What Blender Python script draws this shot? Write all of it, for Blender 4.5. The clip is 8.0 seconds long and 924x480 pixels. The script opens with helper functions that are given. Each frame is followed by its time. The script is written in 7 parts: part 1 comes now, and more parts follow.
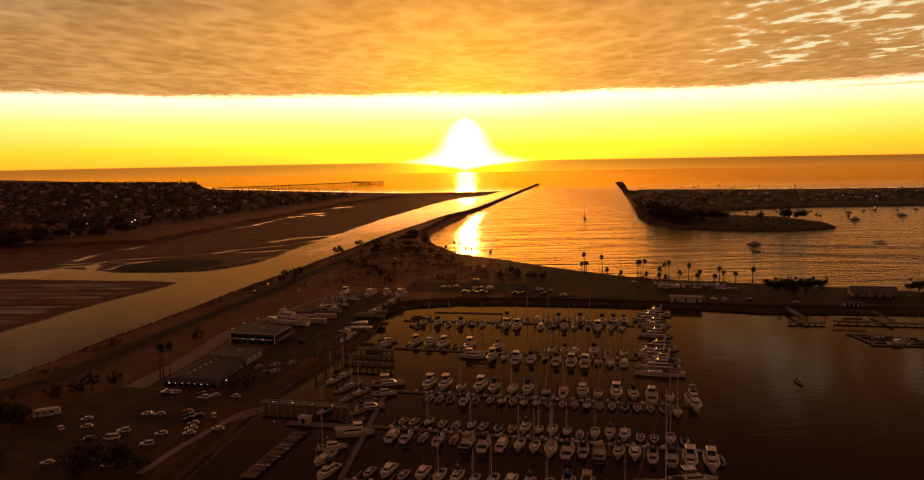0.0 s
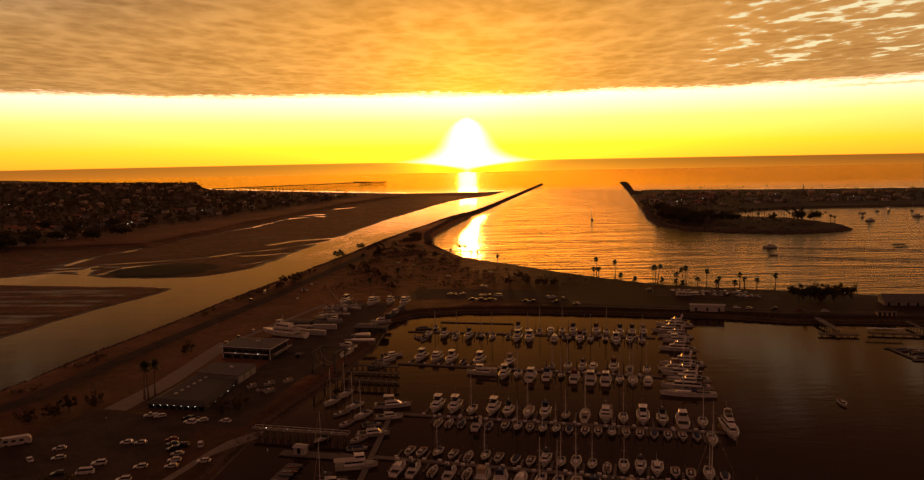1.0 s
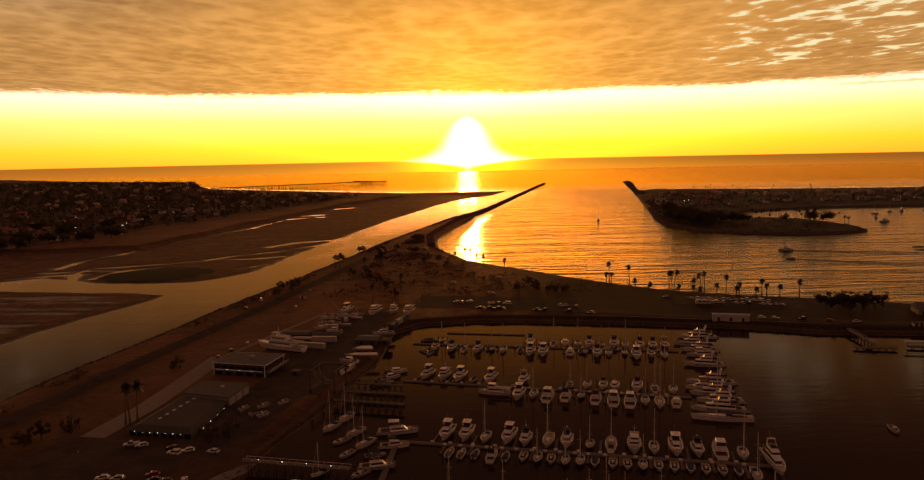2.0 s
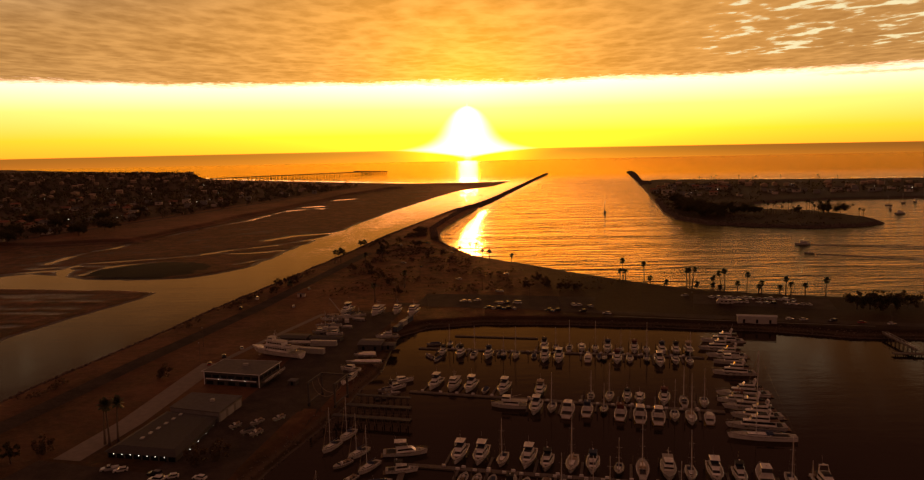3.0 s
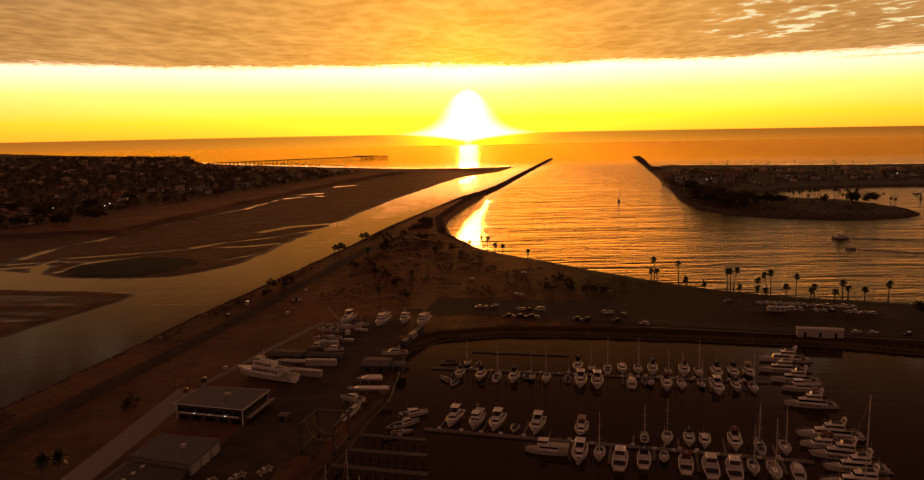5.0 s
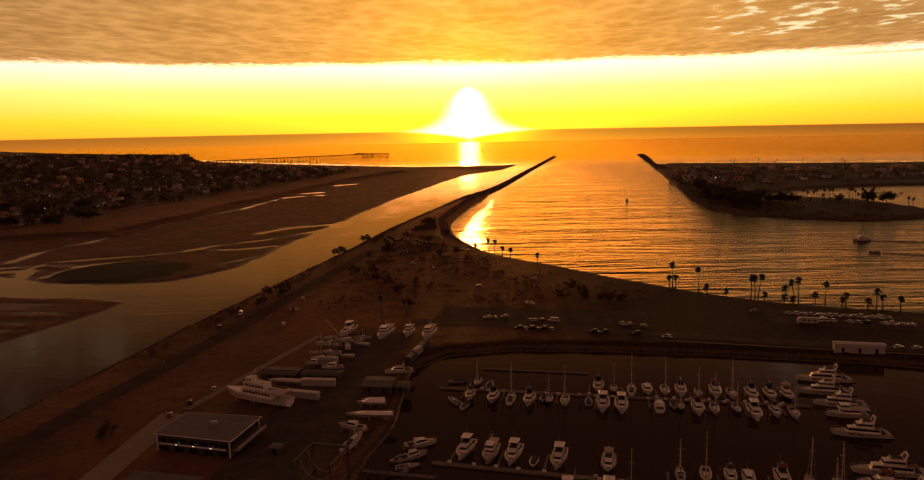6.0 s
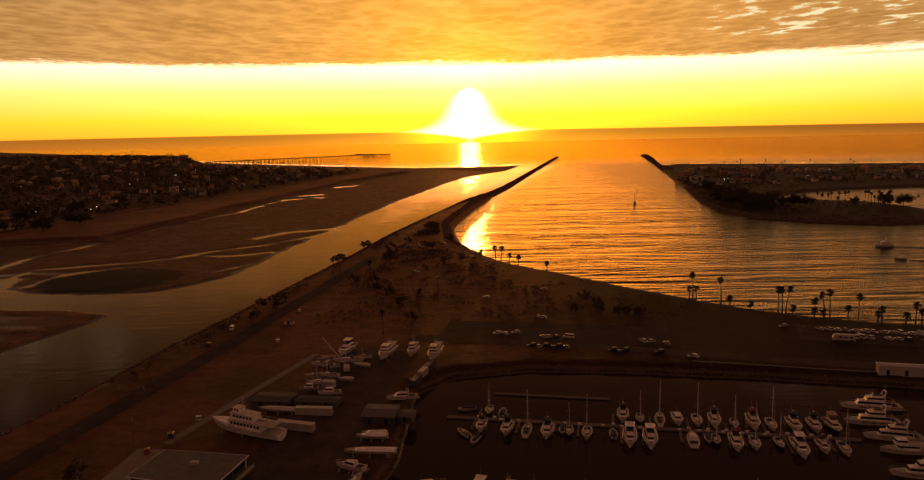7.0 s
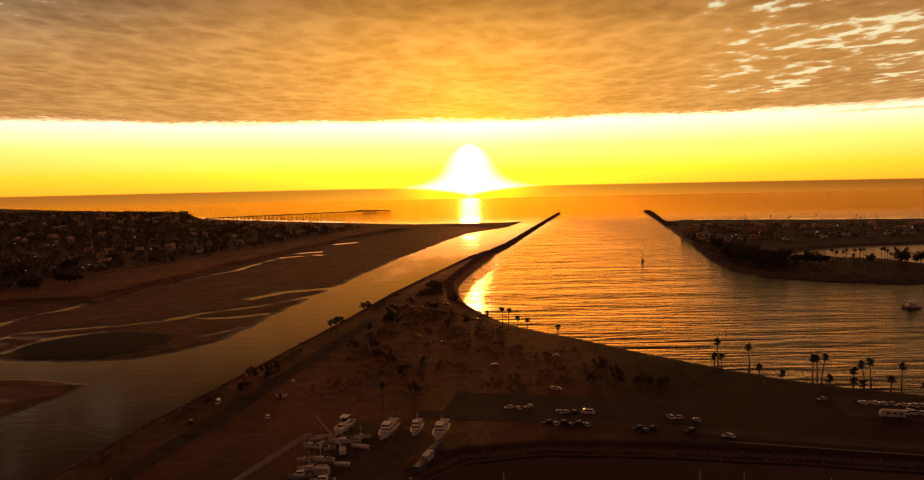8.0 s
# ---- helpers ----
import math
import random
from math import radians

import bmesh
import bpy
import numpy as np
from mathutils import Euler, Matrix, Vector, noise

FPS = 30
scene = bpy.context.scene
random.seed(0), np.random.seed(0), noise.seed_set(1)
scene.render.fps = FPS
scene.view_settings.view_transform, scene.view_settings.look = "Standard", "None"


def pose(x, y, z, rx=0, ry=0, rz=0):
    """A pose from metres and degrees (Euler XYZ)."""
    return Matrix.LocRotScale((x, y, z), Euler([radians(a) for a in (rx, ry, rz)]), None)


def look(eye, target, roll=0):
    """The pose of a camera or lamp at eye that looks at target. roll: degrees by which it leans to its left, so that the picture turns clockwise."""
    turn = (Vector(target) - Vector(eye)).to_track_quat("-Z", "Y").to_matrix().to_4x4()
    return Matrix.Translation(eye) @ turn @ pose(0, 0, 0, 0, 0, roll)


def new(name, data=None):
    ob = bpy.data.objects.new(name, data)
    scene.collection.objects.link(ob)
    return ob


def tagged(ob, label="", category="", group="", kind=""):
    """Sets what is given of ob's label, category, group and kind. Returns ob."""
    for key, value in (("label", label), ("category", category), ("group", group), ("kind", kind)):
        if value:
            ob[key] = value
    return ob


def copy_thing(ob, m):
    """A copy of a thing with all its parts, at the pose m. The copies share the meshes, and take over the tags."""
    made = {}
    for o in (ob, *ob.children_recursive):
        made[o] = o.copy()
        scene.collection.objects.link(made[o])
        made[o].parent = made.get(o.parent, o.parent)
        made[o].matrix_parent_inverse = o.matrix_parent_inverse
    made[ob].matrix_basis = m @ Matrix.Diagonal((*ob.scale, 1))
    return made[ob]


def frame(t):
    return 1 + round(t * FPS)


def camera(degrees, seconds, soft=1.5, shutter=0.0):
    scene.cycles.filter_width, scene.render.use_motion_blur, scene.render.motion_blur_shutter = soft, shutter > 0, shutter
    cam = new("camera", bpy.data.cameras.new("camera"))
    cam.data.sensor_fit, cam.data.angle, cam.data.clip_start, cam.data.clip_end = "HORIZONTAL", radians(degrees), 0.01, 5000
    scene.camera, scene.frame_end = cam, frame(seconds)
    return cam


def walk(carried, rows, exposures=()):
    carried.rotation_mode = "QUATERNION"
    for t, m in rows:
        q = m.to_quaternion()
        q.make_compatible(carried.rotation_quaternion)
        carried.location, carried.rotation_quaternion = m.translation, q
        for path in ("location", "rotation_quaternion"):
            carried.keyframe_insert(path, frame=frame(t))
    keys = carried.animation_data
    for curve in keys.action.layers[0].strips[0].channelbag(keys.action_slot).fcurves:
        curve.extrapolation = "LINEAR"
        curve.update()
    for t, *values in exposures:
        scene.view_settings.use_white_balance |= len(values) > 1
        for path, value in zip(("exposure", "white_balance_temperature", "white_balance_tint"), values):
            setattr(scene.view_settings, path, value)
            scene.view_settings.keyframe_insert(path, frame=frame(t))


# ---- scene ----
cam = camera(63.9, 8.0, soft=1.2)
# seconds, place, then turn to the left, tilt up and lean, in degrees
PATH = [
    (0, 0.0, 0.0, 100.0, 0.40, -6.35, -1.04),
    (0.5, -1.8, 13.9, 100.2, 0.47, -6.38, -1.07),
    (1, -3.9, 27.7, 100.6, 0.53, -6.37, -1.10),
    (1.5, -6.2, 41.7, 101.2, 0.53, -6.38, -1.14),
    (1.7, -7.1, 47.2, 101.4, 0.54, -6.42, -1.14),
    (2.8, -12.4, 77.1, 102.3, 0.57, -6.90, -1.14),
    (3, -13.3, 82.6, 102.5, 0.58, -7.26, -1.14),
    (3.2, -14.3, 88.1, 102.6, 0.59, -7.52, -1.10),
    (3.5, -15.7, 96.3, 102.7, 0.60, -7.79, -1.06),
    (4, -18.3, 109.8, 103.1, 0.58, -8.08, -1.02),
    (4.5, -20.5, 123.4, 103.4, 0.59, -8.31, -1.06),
    (4.7, -21.3, 129.0, 103.5, 0.60, -8.38, -1.06),
    (5.8, -25.5, 159.4, 104.1, 0.68, -8.68, -1.09),
    (6, -26.3, 164.9, 104.2, 0.70, -8.69, -1.09),
    (6.5, -28.1, 178.9, 104.6, 0.75, -8.70, -1.15),
    (7, -30.0, 193.0, 104.9, 0.75, -8.67, -1.13),
    (7.1, -30.4, 195.9, 104.9, 0.74, -8.35, -1.13),
    (7.2, -30.8, 198.8, 104.9, 0.74, -7.97, -1.14),
    (7.3, -31.2, 201.7, 105.0, 0.74, -7.38, -1.15),
    (7.4, -31.5, 204.6, 105.0, 0.73, -6.81, -1.15),
    (7.5, -31.9, 207.6, 105.1, 0.73, -6.26, -1.16),
    (7.6, -32.3, 210.3, 105.1, 0.72, -5.82, -1.16),
    (7.7, -32.6, 213.0, 105.1, 0.71, -5.35, -1.17),
    (7.8, -33.0, 215.8, 105.1, 0.70, -4.92, -1.17),
    (7.9, -33.3, 218.5, 105.2, 0.70, -4.62, -1.18),
    (8, -33.7, 221.2, 105.2, 0.69, -4.40, -1.18),
]


def flight(x, y, z, turn, tilt, lean):
    return Matrix.Translation((x, y, z)) @ pose(0, 0, 0, 0, 0, turn) @ pose(0, 0, 0, 90 + tilt) @ pose(0, 0, 0, 0, 0, lean)


walk(cam, [(t, flight(*row)) for t, *row in PATH])

# ---- light: a low sun over the sea under a broken deck of cloud ----
SUN_UP = 1.25
DIP = 0.30


class Graph:
    """Short forms for building a node tree."""

    def __init__(self, tree):
        self.tree = tree
        tree.nodes.clear()

    def node(self, kind, inputs=(), **settings):
        n = self.tree.nodes.new(kind)
        for key, value in settings.items():
            setattr(n, key, value)
        for key, value in dict(inputs).items():
            if isinstance(value, bpy.types.NodeSocket):
                self.tree.links.new(value, n.inputs[key])
            else:
                n.inputs[key].default_value = value
        return n

    def math(self, op, a, b=0.0, c=0.0, clamp=False):
        return self.node("ShaderNodeMath", {0: a, 1: b, 2: c}, operation=op, use_clamp=clamp).outputs[0]

    def smooth(self, x, lo, hi, a=0.0, b=1.0):
        return self.node("ShaderNodeMapRange", {0: x, 1: lo, 2: hi, 3: a, 4: b}, interpolation_type="SMOOTHSTEP").outputs[0]

    def noise(self, vector, scale, detail=4.0, rough=0.55, distort=0.0):
        return self.node("ShaderNodeTexNoise", {"Vector": vector, "Scale": scale, "Detail": detail, "Roughness": rough, "Distortion": distort}).outputs[0]

    def mix(self, fac, a, b, blend="MIX"):
        n = self.node("ShaderNodeMix", {0: fac}, data_type="RGBA", blend_type=blend)
        for key, value in ((6, a), (7, b)):
            if isinstance(value, bpy.types.NodeSocket):
                self.tree.links.new(value, n.inputs[key])
            else:
                n.inputs[key].default_value = (*value, 1.0)
        return n.outputs[2]

    def ramp(self, fac, stops):
        n = self.node("ShaderNodeValToRGB", {0: fac})
        e = n.color_ramp.elements
        while len(e) < len(stops):
            e.new(0.5)
        for el, (at, col) in zip(e, stops):
            el.position, el.color = at, (*col, 1.0)
        return n.outputs[0]

    def vec(self, x, y, z=0.0):
        return self.node("ShaderNodeCombineXYZ", {0: x, 1: y, 2: z}).outputs[0]

    def scaled(self, vector, scale, turn=0.0):
        return self.node("ShaderNodeMapping", {"Vector": vector, "Scale": scale, "Rotation": (0, 0, radians(turn))}).outputs[0]


def build_world():
    world = bpy.data.worlds.new("evening_sky")
    scene.world = world
    world.use_nodes = True
    g = Graph(world.node_tree)
    way = g.node("ShaderNodeTexCoord").outputs["Generated"]
    part_xyz = g.node("ShaderNodeSeparateXYZ", {0: way})
    x, y, z = part_xyz.outputs
    deg = g.math("MULTIPLY", g.math("ARCSINE", z), 57.2958)
    turn = g.math("MULTIPLY", g.math("ARCTAN2", x, y), 57.2958)
    side = g.math("ABSOLUTE", turn)
    # angle from the sun
    up = g.math("SUBTRACT", deg, SUN_UP)
    d2 = g.math("ADD", g.math("MULTIPLY", turn, turn), g.math("MULTIPLY", up, up))
    d = g.math("SQRT", d2)

    # clear sky: physical sky for the tint, and the glow along the horizon
    sky = g.node("ShaderNodeTexSky", sky_type="NISHITA", sun_disc=False, sun_elevation=radians(SUN_UP), sun_rotation=0.0, air_density=2.0, dust_density=4.0)
    band = g.ramp(g.math("DIVIDE", g.math("ADD", deg, DIP), 9.0), [(0.0, (1.7, 0.52, 0.03)), (0.13, (2.0, 0.72, 0.035)), (0.34, (2.2, 0.95, 0.24)), (0.58, (2.3, 1.25, 0.95)), (1.0, (1.6, 0.85, 0.5))])
    fade = g.smooth(side, 20.0, 100.0, 1.0, 0.10)
    near = g.math("EXPONENT", g.math("MULTIPLY", side, -0.10))
    tint = [g.math("ADD", fade, g.math("MULTIPLY", near, k)) for k in (2.8, 1.9, 0.4)]
    band = g.mix(1.0, band, g.node("ShaderNodeCombineColor", {0: tint[0], 1: tint[1], 2: tint[2]}).outputs[0], "MULTIPLY")
    clear = g.mix(0.10, band, sky.outputs[0], "ADD")

    # the cloud deck, seen from below as a plane overhead
    zz = g.math("MAXIMUM", z, 0.012)
    u, v = g.math("DIVIDE", x, zz), g.math("DIVIDE", y, zz)
    deck = g.vec(u, v)
    big = g.noise(g.scaled(deck, (0.34, 0.24, 1.0)), 1.0, 3.0, 0.5)
    soft_folds = g.noise(g.scaled(deck, (1.25, 0.8, 1.0), 5), 1.0, 4.0, 0.55, 0.3)
    fine = g.noise(g.scaled(deck, (9.0, 5.5, 1.0), -6), 1.0, 4.0, 0.6, 0.2)
    # rounded cells packed together, thin and light where they meet
    drift = g.node("ShaderNodeTexNoise", {"Vector": deck, "Scale": 1.6, "Detail": 3.0, "Roughness": 0.55}).outputs["Color"]
    bent = g.node("ShaderNodeVectorMath", {0: g.scaled(deck, (1.0, 0.62, 1.0), 8), 1: g.node("ShaderNodeVectorMath", {0: drift, 3: 0.5}, operation="SCALE").outputs[0]}, operation="ADD").outputs[0]
    cell = g.node("ShaderNodeTexVoronoi", {"Vector": bent, "Scale": 4.6, "Smoothness": 0.6, "Detail": 0.0}, voronoi_dimensions="2D", feature="SMOOTH_F1").outputs["Distance"]
    cell = g.smooth(cell, 0.12, 0.85)
    folds = g.math("ADD", g.math("MULTIPLY", cell, 0.16), g.math("ADD", g.math("MULTIPLY", soft_folds, 0.52), g.math("MULTIPLY", fine, 0.32)))
    bow = g.math("MULTIPLY", g.math("MULTIPLY", u, u), -0.045)
    edge = g.math("ADD", g.math("ADD", v, g.math("MULTIPLY", g.math("SUBTRACT", g.math("ADD", g.math("MULTIPLY", fine, 0.6), g.math("MULTIPLY", soft_folds, 0.4)), 0.5), -3.4)), g.math("MULTIPLY", g.math("SUBTRACT", big, 0.5), -2.2))
    cover = g.smooth(g.math("SUBTRACT", edge, bow), 11.5, 12.8, 1.0, 0.0)
    # gaps between the cells, more of them away to the sides
    north_gaps = g.math("MULTIPLY", g.smooth(turn, 11.0, 23.0), g.smooth(deg, 5.0, 6.4))
    south_gaps = g.math("MULTIPLY", g.smooth(turn, -15.0, -27.0), g.smooth(deg, 9.0, 13.0))
    gap_bias = g.math("MULTIPLY", g.math("SUBTRACT", g.math("MAXIMUM", north_gaps, g.math("MULTIPLY", south_gaps, 0.95)), 1.0), 0.34)
    gap = g.math("ADD", g.math("ADD", g.math("MULTIPLY", cell, 0.26), g.math("ADD", g.math("MULTIPLY", soft_folds, 0.75), g.math("MULTIPLY", fine, 0.62))), gap_bias)
    gap = g.smooth(gap, 0.80, 0.95)
    glow_near = g.math("EXPONENT", g.math("MULTIPLY", d, -0.072))
    body = g.mix(g.smooth(folds, 0.16, 0.76), (0.28, 0.132, 0.043), (0.62, 0.33, 0.115))
    grey = g.mix(g.smooth(folds, 0.22, 0.70), (0.17, 0.108, 0.062), (0.44, 0.30, 0.17))
    body = g.mix(g.math("MULTIPLY", g.smooth(turn, -6.0, -34.0), g.smooth(deg, 7.0, 13.0)), body, grey)
    lit = g.mix(g.smooth(folds, 0.22, 0.70), (0.95, 0.36, 0.030), (1.50, 0.62, 0.09))
    cloud = g.mix(g.math("MULTIPLY", glow_near, 1.35, clamp=True), body, lit)
    # the deck thickens away from the horizon
    cloud = g.mix(g.smooth(deg, 9.3, 14.0), cloud, (0.56, 0.55, 0.60), "MULTIPLY")
    gapcol = g.mix(g.smooth(deg, 5.0, 25.0), (1.0, 0.84, 0.46), (0.62, 0.58, 0.50))
    cloud = g.mix(gap, cloud, gapcol)
    # overhead and to the east the deck is thick and lit by little but the last daylight
    cloud = g.mix(g.smooth(deg, 12.5, 21.0), cloud, g.mix(folds, (0.092, 0.037, 0.024), (0.180, 0.072, 0.047)))
    cloud = g.mix(g.smooth(side, 45.0, 100.0), cloud, (0.175, 0.070, 0.045))
    # bright rim where the deck ends
    air = g.mix(cover, clear, cloud)
    rim = g.math("MULTIPLY", g.math("MULTIPLY", cover, g.math("SUBTRACT", 1.0, cover)), g.math("MULTIPLY", glow_near, 4.5), clamp=True)
    air = g.mix(rim, air, (2.4, 1.45, 0.60))
    # a thin streak of cloud below the deck, away to the north
    wisp = g.math("MULTIPLY", g.smooth(g.math("ABSOLUTE", g.math("SUBTRACT", deg, g.math("ADD", 4.35, g.math("MULTIPLY", g.math("SUBTRACT", fine, 0.5), 0.5)))), 0.0, 0.16, 1.0, 0.0), g.smooth(turn, 23.0, 28.0))
    air = g.mix(g.math("MULTIPLY", wisp, 0.6), air, (0.75, 0.42, 0.10))

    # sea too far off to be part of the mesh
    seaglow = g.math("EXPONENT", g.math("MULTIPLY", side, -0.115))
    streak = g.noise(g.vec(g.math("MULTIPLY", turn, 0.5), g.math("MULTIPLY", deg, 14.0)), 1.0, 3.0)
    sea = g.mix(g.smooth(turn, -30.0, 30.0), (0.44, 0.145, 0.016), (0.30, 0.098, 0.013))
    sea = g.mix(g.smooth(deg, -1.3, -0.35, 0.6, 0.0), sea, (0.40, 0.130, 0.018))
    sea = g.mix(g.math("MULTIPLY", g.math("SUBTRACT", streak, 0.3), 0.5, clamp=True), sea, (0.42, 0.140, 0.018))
    # the sun's glow on that water, painted by bearing
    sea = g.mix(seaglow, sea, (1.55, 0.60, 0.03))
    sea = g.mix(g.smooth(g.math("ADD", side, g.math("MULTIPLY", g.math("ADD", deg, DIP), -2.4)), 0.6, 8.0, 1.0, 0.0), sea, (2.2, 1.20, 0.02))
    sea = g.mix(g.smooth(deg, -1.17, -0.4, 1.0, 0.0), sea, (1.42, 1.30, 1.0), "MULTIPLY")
    # glitter column under the sun, painted as a bright strip
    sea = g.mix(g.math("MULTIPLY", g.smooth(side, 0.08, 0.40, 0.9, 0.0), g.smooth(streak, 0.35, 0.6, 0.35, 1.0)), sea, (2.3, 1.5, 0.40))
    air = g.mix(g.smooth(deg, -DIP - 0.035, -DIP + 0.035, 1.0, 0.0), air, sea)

    # glare round the sun
    # a dome with wings along the horizon: half its width in degrees at each height
    high = g.math("ADD", deg, DIP)
    dome = g.math("SQRT", g.math("MAXIMUM", g.math("SUBTRACT", 1.0, g.math("POWER", g.math("DIVIDE", g.math("ABSOLUTE", high), 3.30), 1.55)), 0.0))
    dome = g.math("MULTIPLY", g.math("MULTIPLY", dome, 1.75), g.smooth(high, -0.6, 0.1))
    wings = g.math("MULTIPLY", g.math("EXPONENT", g.math("MULTIPLY", g.math("ABSOLUTE", high), -2.3)), 2.3)
    across = g.math("DIVIDE", side, g.math("MAXIMUM", g.math("ADD", dome, wings), 0.05))
    white = g.math("MULTIPLY", g.smooth(across, 0.35, 1.5, 1.0, 0.0), 1.5)
    white = g.math("MULTIPLY", g.math("MULTIPLY", white, g.smooth(high, -0.75, -0.2)), g.smooth(high, 2.7, 3.6, 1.0, 0.0))
    halo = g.math("MULTIPLY", g.math("EXPONENT", g.math("MULTIPLY", d, -0.26)), g.smooth(high, -0.15, 0.15, 0.3, 1.3))
    glare = g.node("ShaderNodeCombineColor", {0: g.math("ADD", white, halo), 1: g.math("ADD", white, g.math("MULTIPLY", halo, 0.45)), 2: g.math("MULTIPLY", white, 0.9)}).outputs[0]
    final = g.mix(1.0, air, glare, "ADD")
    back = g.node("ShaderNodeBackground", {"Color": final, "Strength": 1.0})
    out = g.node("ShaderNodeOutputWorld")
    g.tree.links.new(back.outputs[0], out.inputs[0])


build_world()
sun = new("sun", bpy.data.lights.new("sun", "SUN"))
sun.data.energy, sun.data.angle, sun.data.color = 0.40, radians(1.5), (1.0, 0.36, 0.07)
sun.matrix_world = look((0, 3000 * math.cos(radians(SUN_UP)), 3000 * math.sin(radians(SUN_UP))), (0, 0, 0))
scene.view_settings.exposure = 0.0


# ---- materials ----
def surface(name, color, rough=0.6, metal=0.0, vary=0.25, grain=1.0, bump=0.15, wet=None, other=None, spec=0.5, coat=0.0, local=True):
    """A painted, earthen or metal surface: base colour with broad stains and fine grain (grain: size of the stains in metres)."""
    m = bpy.data.materials.new(name)
    m.use_nodes = True
    g = Graph(m.node_tree)
    at = g.node("ShaderNodeTexCoord").outputs["Object"] if local else g.node("ShaderNodeNewGeometry").outputs["Position"]
    broad = g.noise(at, 1.0 / grain, 4.0, 0.6)
    fine = g.noise(at, 9.0 / grain, 3.0, 0.6)
    dark = tuple(c * (1 - vary) for c in color)
    light = tuple(min(1.0, c * (1 + vary)) for c in (other or color))
    col = g.mix(g.smooth(g.math("ADD", g.math("MULTIPLY", broad, 0.7), g.math("MULTIPLY", fine, 0.3)), 0.32, 0.68), dark, light)
    one = g.node("ShaderNodeObjectInfo").outputs["Random"]
    col = g.mix(0.5, col, g.node("ShaderNodeHueSaturation", {"Color": col, "Value": g.smooth(one, 0.0, 1.0, 0.8, 1.2)}).outputs[0])
    bsdf = g.node("ShaderNodeBsdfPrincipled", {"Base Color": col, "Metallic": metal, "Roughness": g.smooth(broad, 0.2, 0.8, max(0.03, rough - 0.1), min(1.0, rough + 0.1)), "Specular IOR Level": spec, "Coat Weight": coat})
    if bump:
        b = g.node("ShaderNodeBump", {"Height": fine, "Strength": bump, "Distance": 0.05 * grain})
        g.tree.links.new(b.outputs[0], bsdf.inputs["Normal"])
    g.tree.links.new(bsdf.outputs[0], g.node("ShaderNodeOutputMaterial").inputs[0])
    return m


